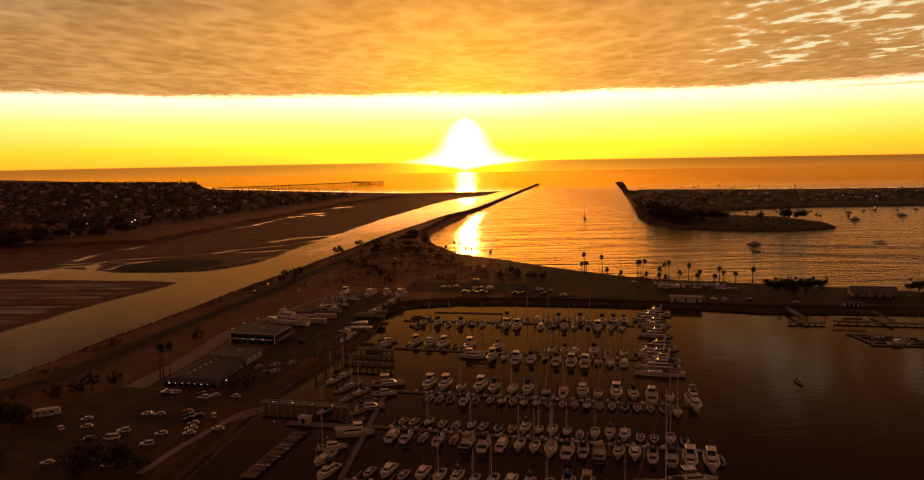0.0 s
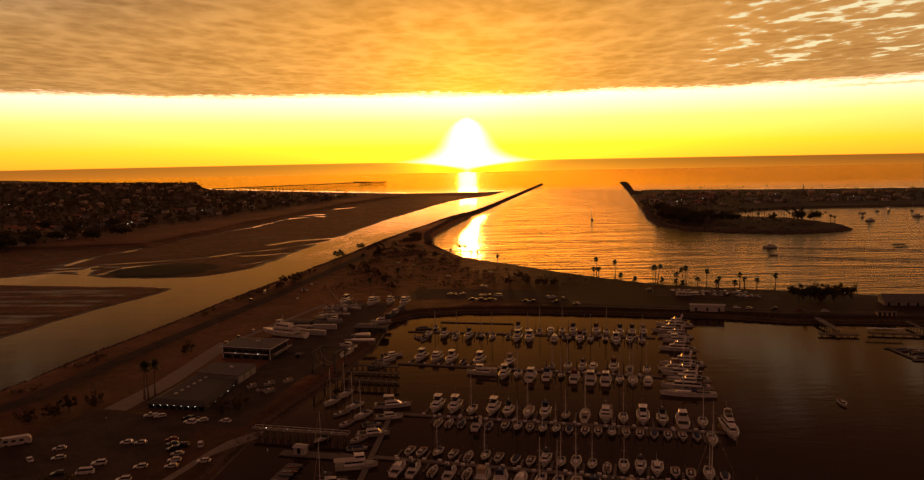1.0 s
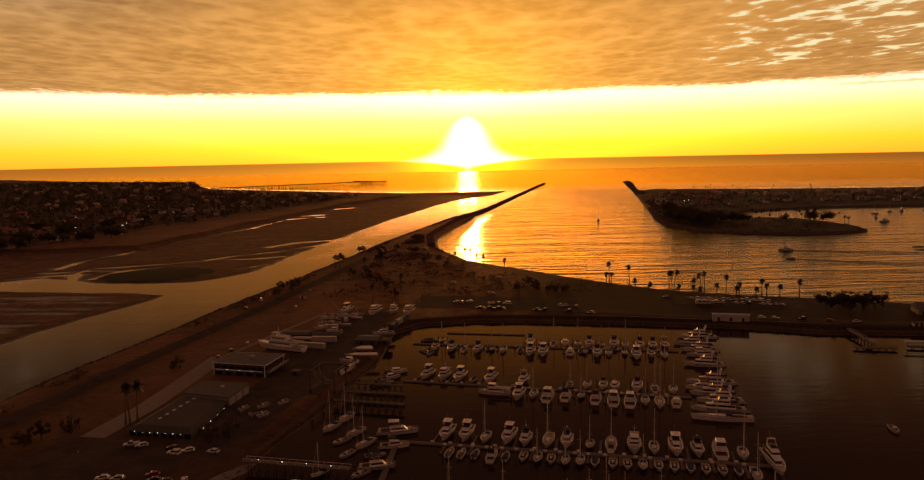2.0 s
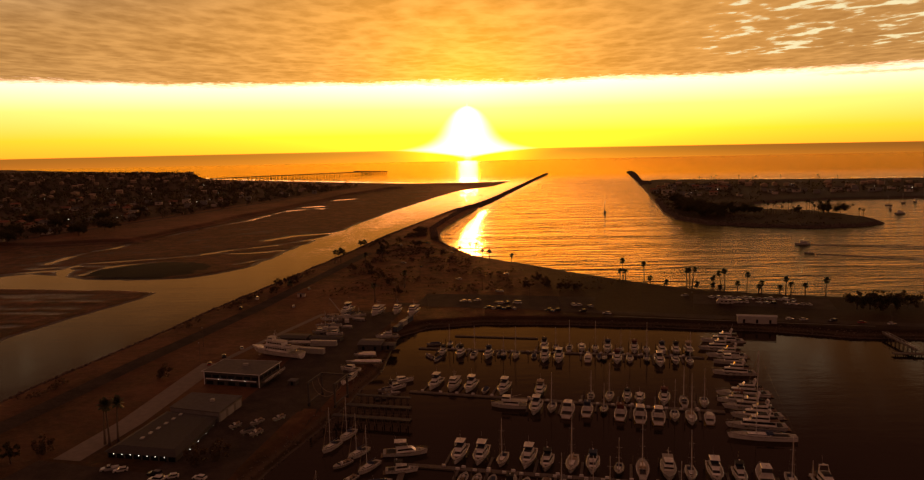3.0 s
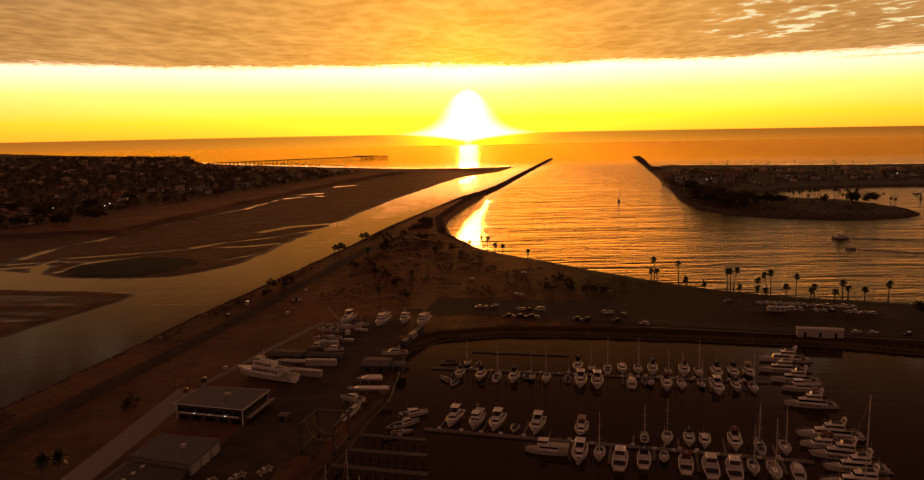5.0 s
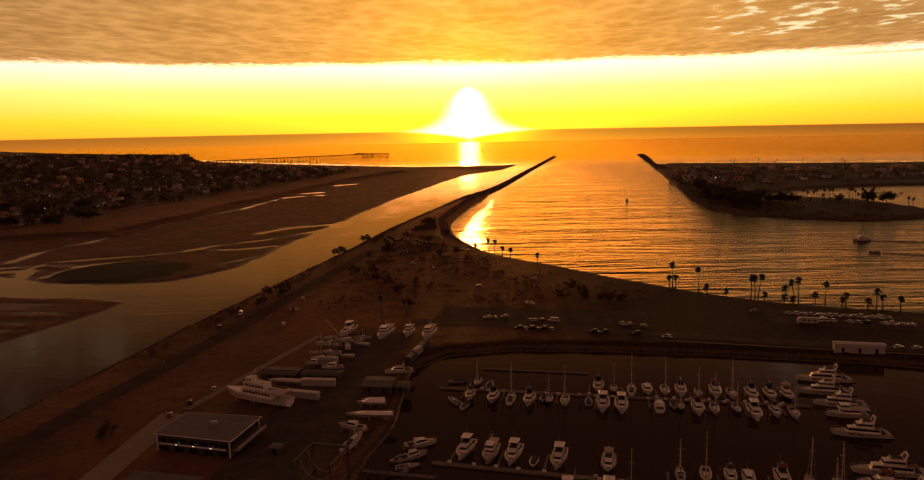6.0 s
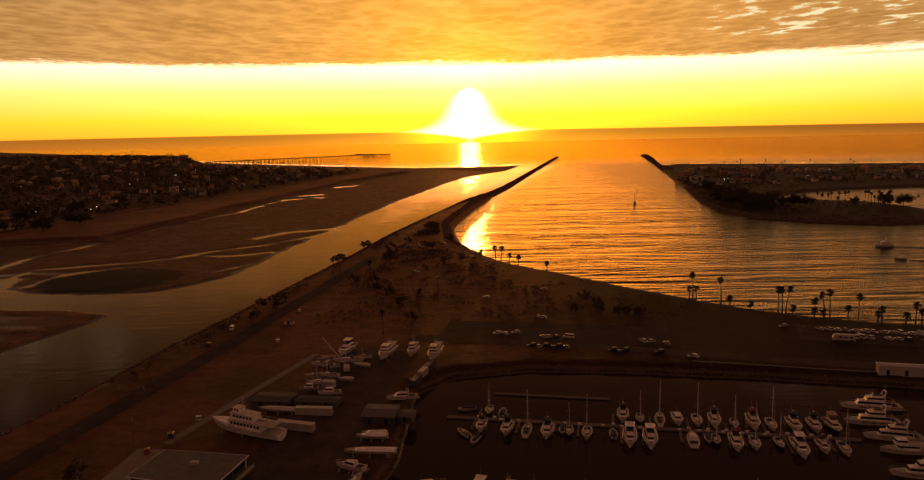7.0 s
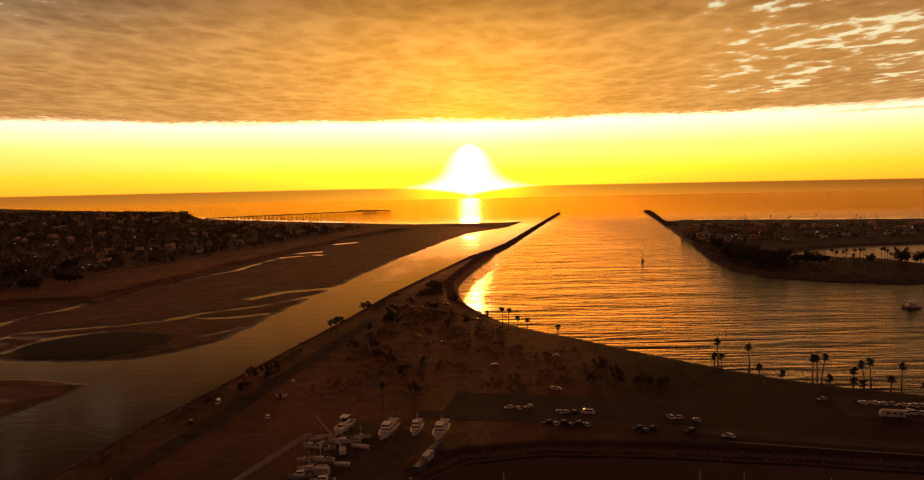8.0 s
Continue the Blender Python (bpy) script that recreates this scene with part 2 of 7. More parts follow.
def water_material():
    m = bpy.data.materials.new("water")
    m.use_nodes = True
    g = Graph(m.node_tree)
    at = g.node("ShaderNodeNewGeometry").outputs["Position"]
    px, py, _ = g.node("ShaderNodeSeparateXYZ", {0: at}).outputs
    swell = g.noise(g.scaled(at, (0.010, 0.045, 1.0), 10), 1.0, 3.0, 0.5, 0.4)
    chop = g.noise(g.scaled(at, (0.07, 0.22, 1.0), -6), 1.0, 5.0, 0.6)
    ripple = g.noise(g.scaled(at, (0.9, 1.7, 1.0)), 1.0, 3.0, 0.6)
    crest = g.noise(g.scaled(at, (0.007, 0.062, 1.0), 9), 1.0, 3.0, 0.5, 0.7)
    crest = g.math("SUBTRACT", 1.0, g.math("ABSOLUTE", g.math("MULTIPLY_ADD", crest, 2.0, -1.0)))
    roll = g.noise(g.scaled(at, (0.0024, 0.017, 1.0), 9), 1.0, 3.0, 0.55, 0.5)
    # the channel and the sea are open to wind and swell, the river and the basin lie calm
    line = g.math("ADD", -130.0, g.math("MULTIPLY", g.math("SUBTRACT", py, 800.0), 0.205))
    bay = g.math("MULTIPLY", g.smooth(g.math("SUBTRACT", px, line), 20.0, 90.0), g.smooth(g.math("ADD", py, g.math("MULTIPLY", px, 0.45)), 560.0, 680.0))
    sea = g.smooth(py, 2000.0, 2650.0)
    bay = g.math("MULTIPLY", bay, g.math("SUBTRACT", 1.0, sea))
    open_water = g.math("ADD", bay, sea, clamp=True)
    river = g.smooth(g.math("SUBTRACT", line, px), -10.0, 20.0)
    shoal = g.noise(g.scaled(at, (0.024, 0.007, 1.0), -10), 1.0, 3.0, 0.5, 0.3)
    height = g.math("ADD", g.math("MULTIPLY", swell, g.math("ADD", g.smooth(open_water, 0.0, 1.0, 0.04, 1.3), g.math("MULTIPLY", river, 0.07))), g.math("ADD", g.math("MULTIPLY", chop, g.math("ADD", g.math("ADD", g.smooth(bay, 0.0, 1.0, 0.05, 0.40), g.math("MULTIPLY", river, g.smooth(shoal, 0.42, 0.66, 0.0, 0.07))), g.math("MULTIPLY", sea, 0.7))), g.math("ADD", g.math("MULTIPLY", g.math("ADD", g.math("MULTIPLY", roll, g.smooth(bay, 0.0, 1.0, 0.0, 3.6)), g.math("MULTIPLY", crest, g.smooth(bay, 0.0, 1.0, 0.0, 1.5))), g.smooth(px, 110.0, 340.0, 1.0, 0.35)), g.math("MULTIPLY", ripple, g.smooth(open_water, 0.0, 1.0, 0.006, 0.04)))))
    b = g.node("ShaderNodeBump", {"Height": height, "Strength": 1.0, "Distance": 1.0})
    # silty water body, kept dark, under a film of reflection; the gloss follows the angle
    rough = g.math("ADD", g.smooth(open_water, 0.0, 1.0, 0.06, 0.13), g.math("MULTIPLY", sea, -0.03))
    body = g.node("ShaderNodeBsdfDiffuse", {"Color": (0.022, 0.016, 0.010, 1), "Normal": b.outputs[0]})
    # film tint paints reflected light: bright by the sun's path, dimmer northward and in the basin
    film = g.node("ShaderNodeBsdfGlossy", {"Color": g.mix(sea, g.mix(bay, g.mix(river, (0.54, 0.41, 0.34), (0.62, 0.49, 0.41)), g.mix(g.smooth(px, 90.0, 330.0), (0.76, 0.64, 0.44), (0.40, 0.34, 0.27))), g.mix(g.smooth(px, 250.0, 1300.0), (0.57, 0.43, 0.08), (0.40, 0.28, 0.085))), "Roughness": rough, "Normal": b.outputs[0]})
    angle = g.node("ShaderNodeFresnel", {"IOR": 1.33, "Normal": b.outputs[0]}).outputs[0]
    shader = g.node("ShaderNodeMixShader", {0: angle, 1: body.outputs[0], 2: film.outputs[0]})
    g.tree.links.new(shader.outputs[0], g.node("ShaderNodeOutputMaterial").inputs[0])
    return m


def ground_material():
    """Bare earth and dry grass, sand near the waterline, wet mud at the lowest levels."""
    m = bpy.data.materials.new("ground")
    m.use_nodes = True
    g = Graph(m.node_tree)
    at = g.node("ShaderNodeNewGeometry").outputs["Position"]
    px, py, z = g.node("ShaderNodeSeparateXYZ", {0: at}).outputs
    # the park on the outer point is grassed, the boatyard side is mostly bare
    park = g.math("MULTIPLY", g.smooth(g.math("ADD", px, g.math("MULTIPLY", py, 0.25)), 10.0, 90.0), g.math("MULTIPLY", g.smooth(py, 1050.0, 850.0), g.smooth(py, 425.0, 470.0)))
    town = g.smooth(g.math("SUBTRACT", g.math("MULTIPLY_ADD", py, 0.265, -785.0), px), -5.0, 30.0)
    spit = g.math("MULTIPLY", g.smooth(px, 200.0, 240.0), g.smooth(py, 880.0, 910.0))
    shade_green = g.math("MAXIMUM", park, g.math("MAXIMUM", town, spit))
    broad = g.math("ADD", g.noise(at, 0.012, 6.0, 0.6), g.math("MULTIPLY", park, 0.30))
    mid = g.noise(at, 0.09, 5.0, 0.6)
    fine = g.noise(at, 0.8, 4.0, 0.65)
    earth = g.mix(g.smooth(mid, 0.35, 0.65), (0.070, 0.034, 0.019), (0.106, 0.056, 0.032))
    grass = g.mix(g.smooth(fine, 0.3, 0.7), (0.017, 0.015, 0.007), (0.036, 0.030, 0.013))
    col = g.mix(g.smooth(g.math("ADD", g.math("MULTIPLY", broad, 0.6), g.math("MULTIPLY", mid, 0.4)), 0.44, 0.56), earth, grass)
    col = g.mix(g.math("MULTIPLY", shade_green, 0.85), col, g.mix(g.smooth(fine, 0.3, 0.7), (0.016, 0.008, 0.004), (0.046, 0.024, 0.013)))
    sand = g.mix(fine, (0.062, 0.046, 0.030), (0.105, 0.078, 0.052))
    col = g.mix(g.smooth(z, 1.3, 2.6, 1.0, 0.0), col, sand)
    mud = g.mix(g.smooth(mid, 0.3, 0.7), (0.036, 0.024, 0.015), (0.068, 0.046, 0.029))
    marsh = g.noise(at, 0.035, 6.0, 0.62, 0.6)
    mud = g.mix(g.math("MULTIPLY", g.smooth(marsh, 0.41, 0.51), g.smooth(z, 0.30, 0.55)), mud, (0.024, 0.022, 0.010))
    # cordgrass on the tip of the flats beside the river
    rim = g.math("ADD", g.math("POWER", g.math("DIVIDE", g.math("SUBTRACT", px, -290.0), 54.0), 2.0), g.math("POWER", g.math("DIVIDE", g.math("SUBTRACT", py, 713.0), 44.0), 2.0))
    rim = g.math("ADD", rim, g.math("MULTIPLY", g.math("SUBTRACT", marsh, 0.5), 2.6))
    low = g.math("ADD", z, g.math("MULTIPLY", g.math("SUBTRACT", mid, 0.5), 0.5))
    wet = g.smooth(low, 0.22, 0.62, 1.0, 0.0)
    col = g.mix(g.smooth(low, 0.9, 1.4, 1.0, 0.0), col, mud)
    tussock = g.smooth(rim, 0.75, 1.0, 1.0, 0.0)
    col = g.mix(tussock, col, (0.011, 0.008, 0.004))
    # holds the painted haze glow back, most of all on the north side
    glow_cut = g.math("MAXIMUM", g.math("MULTIPLY", park, g.smooth(px, 0.0, 90.0, 0.45, 1.0)), g.math("MAXIMUM", g.math("MULTIPLY", town, 0.7), spit))
    dull = g.math("MAXIMUM", g.math("MULTIPLY", glow_cut, g.smooth(z, 0.8, 1.6)), tussock)
    # tinted sheen paints the warm haze glow below the sun, strongest mid-point
    glow_mid = g.math("MULTIPLY", g.smooth(g.math("ABSOLUTE", g.math("ADD", px, 30.0)), 40.0, 110.0, 1.0, 0.0), g.smooth(py, 430.0, 560.0))
    haze_glow = g.math("MULTIPLY", g.math("MULTIPLY_ADD", glow_mid, 0.16, 0.13), g.smooth(dull, 0.0, 1.0, 1.0, 0.0))
    haze_glow = g.math("MULTIPLY", haze_glow, g.smooth(g.math("ADD", g.math("MULTIPLY", mid, 0.55), g.math("MULTIPLY", g.noise(at, 0.30, 4.0, 0.65), 0.45)), 0.34, 0.66, 0.25, 1.75))
    sheen = g.math("MULTIPLY", wet, g.smooth(fine, 0.3, 0.7, 0.4, 1.0))
    b = g.node("ShaderNodeBump", {"Height": g.math("ADD", fine, g.math("MULTIPLY", mid, 3.0)), "Strength": g.smooth(sheen, 0.0, 1.0, 0.5, 0.12), "Distance": 0.25})
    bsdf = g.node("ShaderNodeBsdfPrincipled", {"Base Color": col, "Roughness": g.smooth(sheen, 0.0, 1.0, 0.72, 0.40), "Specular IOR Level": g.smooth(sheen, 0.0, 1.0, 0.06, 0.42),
                                                   "Sheen Weight": g.math("MULTIPLY", haze_glow, g.smooth(sheen, 0.0, 0.5, 1.0, 0.3)), "Sheen Roughness": 0.5, "Sheen Tint": (1.0, 0.40, 0.22, 1.0), "Normal": b.outputs[0]})
    g.tree.links.new(bsdf.outputs[0], g.node("ShaderNodeOutputMaterial").inputs[0])
    return m


def glass_material(name, color=(0.01, 0.011, 0.012)):
    m = bpy.data.materials.new(name)
    m.use_nodes = True
    g = Graph(m.node_tree)
    bsdf = g.node("ShaderNodeBsdfPrincipled", {"Base Color": (*color, 1), "Roughness": 0.06, "IOR": 1.5})
    g.tree.links.new(bsdf.outputs[0], g.node("ShaderNodeOutputMaterial").inputs[0])
    return m


WATER = water_material()
GROUND = ground_material()
GLASS = glass_material("dark_glass")
GEL = surface("white_gelcoat", (0.76, 0.74, 0.70), 0.25, vary=0.12, grain=2.0, bump=0.02, coat=0.4)
GEL_OLD = surface("chalky_gelcoat", (0.48, 0.46, 0.42), 0.5, vary=0.14, grain=1.4, bump=0.03)
HULL_BLUE = surface("navy_hull_paint", (0.025, 0.035, 0.075), 0.25, vary=0.15, grain=2.0, bump=0.02, coat=0.4)
HULL_GREEN = surface("dark_hull_paint", (0.05, 0.045, 0.04), 0.3, vary=0.15, grain=2.0, bump=0.02)
TEAK = surface("weathered_teak", (0.14, 0.09, 0.055), 0.7, vary=0.25, grain=0.5)
NONSKID = surface("deck_nonskid", (0.36, 0.34, 0.30), 0.75, vary=0.12, grain=0.8)
CANVAS_RED = surface("maroon_canvas", (0.11, 0.028, 0.022), 0.9, vary=0.25, grain=0.7)
CANVAS_BLUE = surface("blue_canvas", (0.022, 0.034, 0.075), 0.9, vary=0.25, grain=0.7)
CANVAS_TAN = surface("tan_canvas", (0.36, 0.28, 0.19), 0.9, vary=0.2, grain=0.7)
# black canvas, also used for the sheets that paint cockpit shade
CANVAS_AND_SHADE = surface("black_canvas_and_shade", (0.02, 0.02, 0.022), 0.9, vary=0.3, grain=0.7)
ALLOY = surface("mast_alloy", (0.70, 0.69, 0.66), 0.45, metal=0.15, vary=0.1, grain=0.6, bump=0.02)
STEEL = surface("stainless_rail", (0.6, 0.6, 0.6), 0.25, metal=1.0, vary=0.08, grain=0.4, bump=0.0)
RUBBER = surface("black_rubber", (0.02, 0.02, 0.02), 0.8, vary=0.2, grain=0.3)
DOCK = surface("grey_dock_planks", (0.12, 0.10, 0.082), 0.85, vary=0.35, grain=0.9, bump=0.3)
PILE = surface("weathered_timber_pile", (0.11, 0.085, 0.065), 0.9, vary=0.4, grain=0.5, bump=0.4)
FIBRE = surface("dock_box_fibreglass", (0.66, 0.65, 0.62), 0.5, vary=0.1, grain=0.5)
ROCK = surface("rubble_rock", (0.13, 0.098, 0.078), 0.95, vary=0.4, grain=2.0, bump=0.5, local=False, spec=0.25)
BARK = surface("palm_bark", (0.13, 0.10, 0.075), 0.9, vary=0.35, grain=0.3, bump=0.4)
FROND = surface("palm_frond", (0.045, 0.060, 0.022), 0.6, vary=0.35, grain=0.6, other=(0.075, 0.080, 0.030))
DEADFROND = surface("dry_palm_frond", (0.17, 0.115, 0.06), 0.85, vary=0.3, grain=0.5)


# ---- mesh helpers ----
def part(name, bm, material, parent=None, label="", smooth=False):
    """Links a bmesh as one mesh object, under a thing or a part where one is given."""
    me = bpy.data.meshes.new(name)
    bmesh.ops.recalc_face_normals(bm, faces=bm.faces)
    bm.to_mesh(me)
    bm.free()
    if smooth:
        me.shade_smooth()
    me.materials.append(material)
    ob = new(name, me)
    if parent is not None:
        ob.parent = parent
    if label:
        ob["label"] = label
    return ob


def thing(name, label, category, group=""):
    return tagged(new(name), label, category, group)


def sheet(name, verts, faces, material, parent=None):
    me = bpy.data.meshes.new(name)
    me.from_pydata(verts, [], faces)
    me.materials.append(material)
    ob = new(name, me)
    if parent is not None:
        ob.parent = parent
    return ob


def ring_loft(bm, rings, cap=True, closed=True):
    """Joins rings of equal length with faces."""
    made = [[bm.verts.new(p) for p in ring] for ring in rings]
    n = len(made[0])
    for a, b in zip(made, made[1:]):
        for k in range(n if closed else n - 1):
            bm.faces.new((a[k], a[(k + 1) % n], b[(k + 1) % n], b[k]))
    if cap and closed:
        bm.faces.new(made[0][::-1])
        bm.faces.new(made[-1])
    return made


def box(bm, x, y, z, sx, sy, sz, top=1.0, topy=None, shift=0.0, turn=0.0):
    """A box on its base at x, y, z; top: how far it narrows upwards; shift: how far its top leans along y."""
    topy = top if topy is None else topy
    c, s = math.cos(turn), math.sin(turn)
    rings = []
    for zz, kx, ky, dy in ((z, 1, 1, 0), (z + sz, top, topy, shift)):
        ring = []
        for a, b in ((-1, -1), (1, -1), (1, 1), (-1, 1)):
            px, py = a * sx / 2 * kx, b * sy / 2 * ky + dy
            ring.append((x + c * px - s * py, y + s * px + c * py, zz))
        rings.append(ring)
    ring_loft(bm, rings)


def bar(bm, a, b, r, r2=None, sides=5):
    """A round bar from a to b."""
    a, b = Vector(a), Vector(b)
    r2 = r if r2 is None else r2
    q = (b - a).to_track_quat("Z", "Y")
    ring_loft(bm, [[p + q @ Vector((rr * math.cos(t), rr * math.sin(t), 0)) for t in [2 * math.pi * k / sides for k in range(sides)]] for p, rr in ((a, r), (b, r2))])


def spline(points, step):
    """A smooth closed line through the points, cut about every step metres."""
    out, n = [], len(points)
    for k in range(n):
        p0, p1, p2, p3 = (np.array(points[(k + j) % n], float) for j in (-1, 0, 1, 2))
        m = max(1, min(12, int(np.linalg.norm(p2 - p1) / step)))
        for j in range(m):
            t = j / m
            c = 0.5 * (2 * p1 + (p2 - p0) * t + (2 * p0 - 5 * p1 + 4 * p2 - p3) * t * t + (3 * p1 - p0 - 3 * p2 + p3) * t**3)
            lin = p1 + (p2 - p1) * t
            out.append(0.6 * c + 0.4 * lin)
    return np.array(out)


# ---- the lie of the land: four land masses round the water ----
POINT = [(-420, -300), (-290, 80), (-209, 320), (-198, 385), (-184, 460), (-172, 535), (-158, 605), (-147, 665), (-128, 765), (-103, 915), (-66, 1085), (-20, 1300), (25, 1470), (105, 1880), (254, 2650), (257, 2658), (260, 2648), (111, 1880), (33, 1470),
         (-5, 1300), (-32, 1127), (-53, 968), (-45, 855), (-13, 756), (30, 702), (72, 646), (118, 595), (148, 573), (177, 559), (222, 543), (311, 502), (450, 445), (750, 360), (750, 325), (420, 412), (275, 450),
         (185, 462), (155, 476), (63, 497), (-5, 506), (-40, 498), (-58, 478), (-60, 417), (-66, 387), (-74, 348), (-88, 294), (-95, 225), (-112, 80), (-60, -110), (900, -150), (900, -300)]
MUD = [(-243, 614), (-312, 630), (-414, 648), (-600, 672), (-1000, 640), (-1200, 300), (-560, 100), (-345, 240), (-284, 436), (-269, 514)]
TOWN = [(-1200, 800), (-700, 712), (-560, 690), (-435, 681), (-393, 708), (-352, 690), (-333, 679), (-289, 668), (-244, 671), (-210, 718), (-199, 787), (-190, 880), (-176, 980), (-166, 1062), (-126, 1320), (-44, 1743), (52, 1955), (108, 2215),
        (60, 2160), (-172, 2155), (-420, 2320), (-820, 2640), (-1200, 3000), (-2800, 4300), (-4800, 4800), (-4800, 900)]
NORTH = [(543, 2690), (395, 1850), (312, 1390), (269, 1160), (259, 1063), (280, 990), (320, 962), (385, 930), (450, 942), (484, 968), (497, 1040), (478, 1130), (420, 1168), (366, 1192), (440, 1265), (520, 1308), (640, 1330), (811, 1320), (1300, 1300),
         (2500, 1250), (4800, 1150), (4800, 1700), (2500, 1830), (1179, 1915), (794, 1972), (500, 2085), (440, 2010), (566, 2690), (556, 2706)]


def inside_distance(line, x, y):
    """Distance to a closed line, positive inside it."""
    far = np.full(x.shape, 1e12)
    inside = np.zeros(x.shape, bool)
    for (ax, ay), (bx, by) in zip(line, np.roll(line, -1, axis=0)):
        dx, dy = bx - ax, by - ay
        t = np.clip(((x - ax) * dx + (y - ay) * dy) / (dx * dx + dy * dy + 1e-9), 0, 1)
        far = np.minimum(far, (x - ax - t * dx) ** 2 + (y - ay - t * dy) ** 2)
        if ay != by:
            inside ^= ((ay > y) != (by > y)) & (x < (bx - ax) * (y - ay) / (by - ay) + ax)
    return np.where(inside, 1, -1) * np.sqrt(far)


def step_between(x, lo, hi):
    t = np.clip((x - lo) / (hi - lo), 0, 1)
    return t * t * (3 - 2 * t)


def wobble(x, y, size, seed=0):
    """Cheap smooth unevenness, about -1 to 1."""
    a, b = x / size + seed * 1.7, y / size - seed * 2.3
    return 0.4 * np.sin(1.3 * a + 2.1 * np.sin(0.7 * b)) + 0.35 * np.sin(1.9 * b + 1.7 * np.sin(0.9 * a + 1)) + 0.25 * np.sin(3.7 * a - 2.9 * b + 2 * np.sin(1.1 * a))


LINES = [spline(p, 25) for p in (POINT, MUD, TOWN, NORTH)]


def creek(x, y, points):
    """Distance to an open line."""
    far = np.full(x.shape, 1e12)
    for (ax, ay), (bx, by) in zip(points, points[1:]):
        dx, dy = bx - ax, by - ay
        t = np.clip(((x - ax) * dx + (y - ay) * dy) / (dx * dx + dy * dy), 0, 1)
        far = np.minimum(far, (x - ax - t * dx) ** 2 + (y - ay - t * dy) ** 2)
    return np.sqrt(far)


def land_height(x, y):
    x, y = np.asarray(x, float), np.asarray(y, float)
    rough = wobble(x, y, 11, 1) * 1.1 + wobble(x, y, 3.7, 2) * 0.5
    d0, d1, d2, d3 = (inside_distance(line, x, y) for line in LINES)
    # the point between river and channel, with its levee along the river
    river = creek(x, y, [(-420, -300), (-290, 80), (-209, 320), (-198, 385), (-184, 460), (-172, 535), (-158, 605), (-147, 665), (-128, 765), (-103, 915), (-66, 1085), (-22, 1300)])
    top = 3.2 - 1.3 * step_between(y, 1150, 1450) + 1.6 * step_between(river, 34, 12) + 0.12 * wobble(x, y, 30, 3)
    bank = top + np.minimum(0, d0 + rough * 0.5) * 0.55
    point = np.maximum(bank, -4)
    # tidal flats
    flat = np.clip((d1 + rough) * 0.15, -4, 0.42) + 0.24 * np.exp(-(((d1 - 9) / 9) ** 2)) + (0.16 * wobble(x, y, 60, 4) + 0.34 * wobble(x * 0.11 + 6 * wobble(x, y, 45, 14), y + 0.12 * x, 5.5, 5)) * step_between(d1, 4, 20)
    # marsh, dyke and town
    marsh = np.clip((d2 + rough * 1.6) * 0.10, -4, 0.62) + 0.14 * wobble(x, y, 50, 6) + 0.14 * wobble(x, y, 17, 7)
    marsh += 0.55 * np.exp(-(((x + 290) / 50) ** 2 + ((y - 712) / 38) ** 2) ** 2)
    for line, depth, width in (([(-409, 764), (-411, 826), (-394, 873), (-395, 923), (-377, 1012), (-359, 1075), (-333, 1154), (-328, 1220), (-320, 1286), (-300, 1330)], 0.95, 4.0),
                               ([(-385, 690), (-358, 695), (-373, 736), (-374, 760), (-344, 775), (-309, 786), (-281, 803), (-259, 841), (-223, 868), (-202, 899), (-176, 946)], 1.05, 4.2),
                               ([(-342, 698), (-341, 733), (-330, 749), (-295, 776), (-271, 815), (-234, 813), (-205, 830)], 1.0, 4.0), ([(-405, 735), (-374, 748), (-341, 742)], 0.9, 6.0), ([(-420, 705), (-390, 722), (-360, 726)], 0.8, 5.0),
                               ([(-241, 912), (-221, 952), (-172, 979)], 1.0, 7.5), ([(-317, 1313), (-293, 1328)], 1.1, 9.0), ([(-300, 1380), (-275, 1396)], 1.1, 9.0), ([(-276, 1350), (-262, 1341)], 1.1, 7.0), ([(-277, 1542), (-243, 1576)], 1.1, 10.0), ([(-225, 742), (-208, 770)], 0.8, 4.0)):
        marsh -= depth * (0.88 + 0.30 * wobble(x, y, 38, 13)) * np.exp(-(((creek(x, y, line) + 3 * wobble(x, y, 16, 8) + 1.5 * wobble(x, y, 6, 12)) / width) ** 2))
    dyke = step_between(d2 + 6 * wobble(x, y, 60, 9), 196, 214) * 4.0
    bluff = 22 * step_between(-x - 940 - 0.384 * (y - 2600), -25, 15) * step_between(y, 1800, 2450)
    hill = 5 * step_between(-x, 500, 900) * step_between(y, 900, 1800)
    beach = step_between(y + 0.77 * x, 1990, 2030) * step_between(d2, 0, 60) * 2.6
    town = np.maximum(marsh + dyke * step_between(d2, 150, 220) + hill * step_between(d2, 230, 500) + bluff * step_between(d2, 15, 60), np.where((d2 > 0) & (beach > 0.05), beach, -4.0))
    # the northern spit
    north = np.clip((d3 + rough * 0.8) * 0.30, -4, 3.0 - 1.2 * step_between(y, 2000, 2150)) + 0.10 * wobble(x, y, 25, 10)
    return np.maximum.reduce([point, flat, town, north, np.full(x.shape, -4.0)])


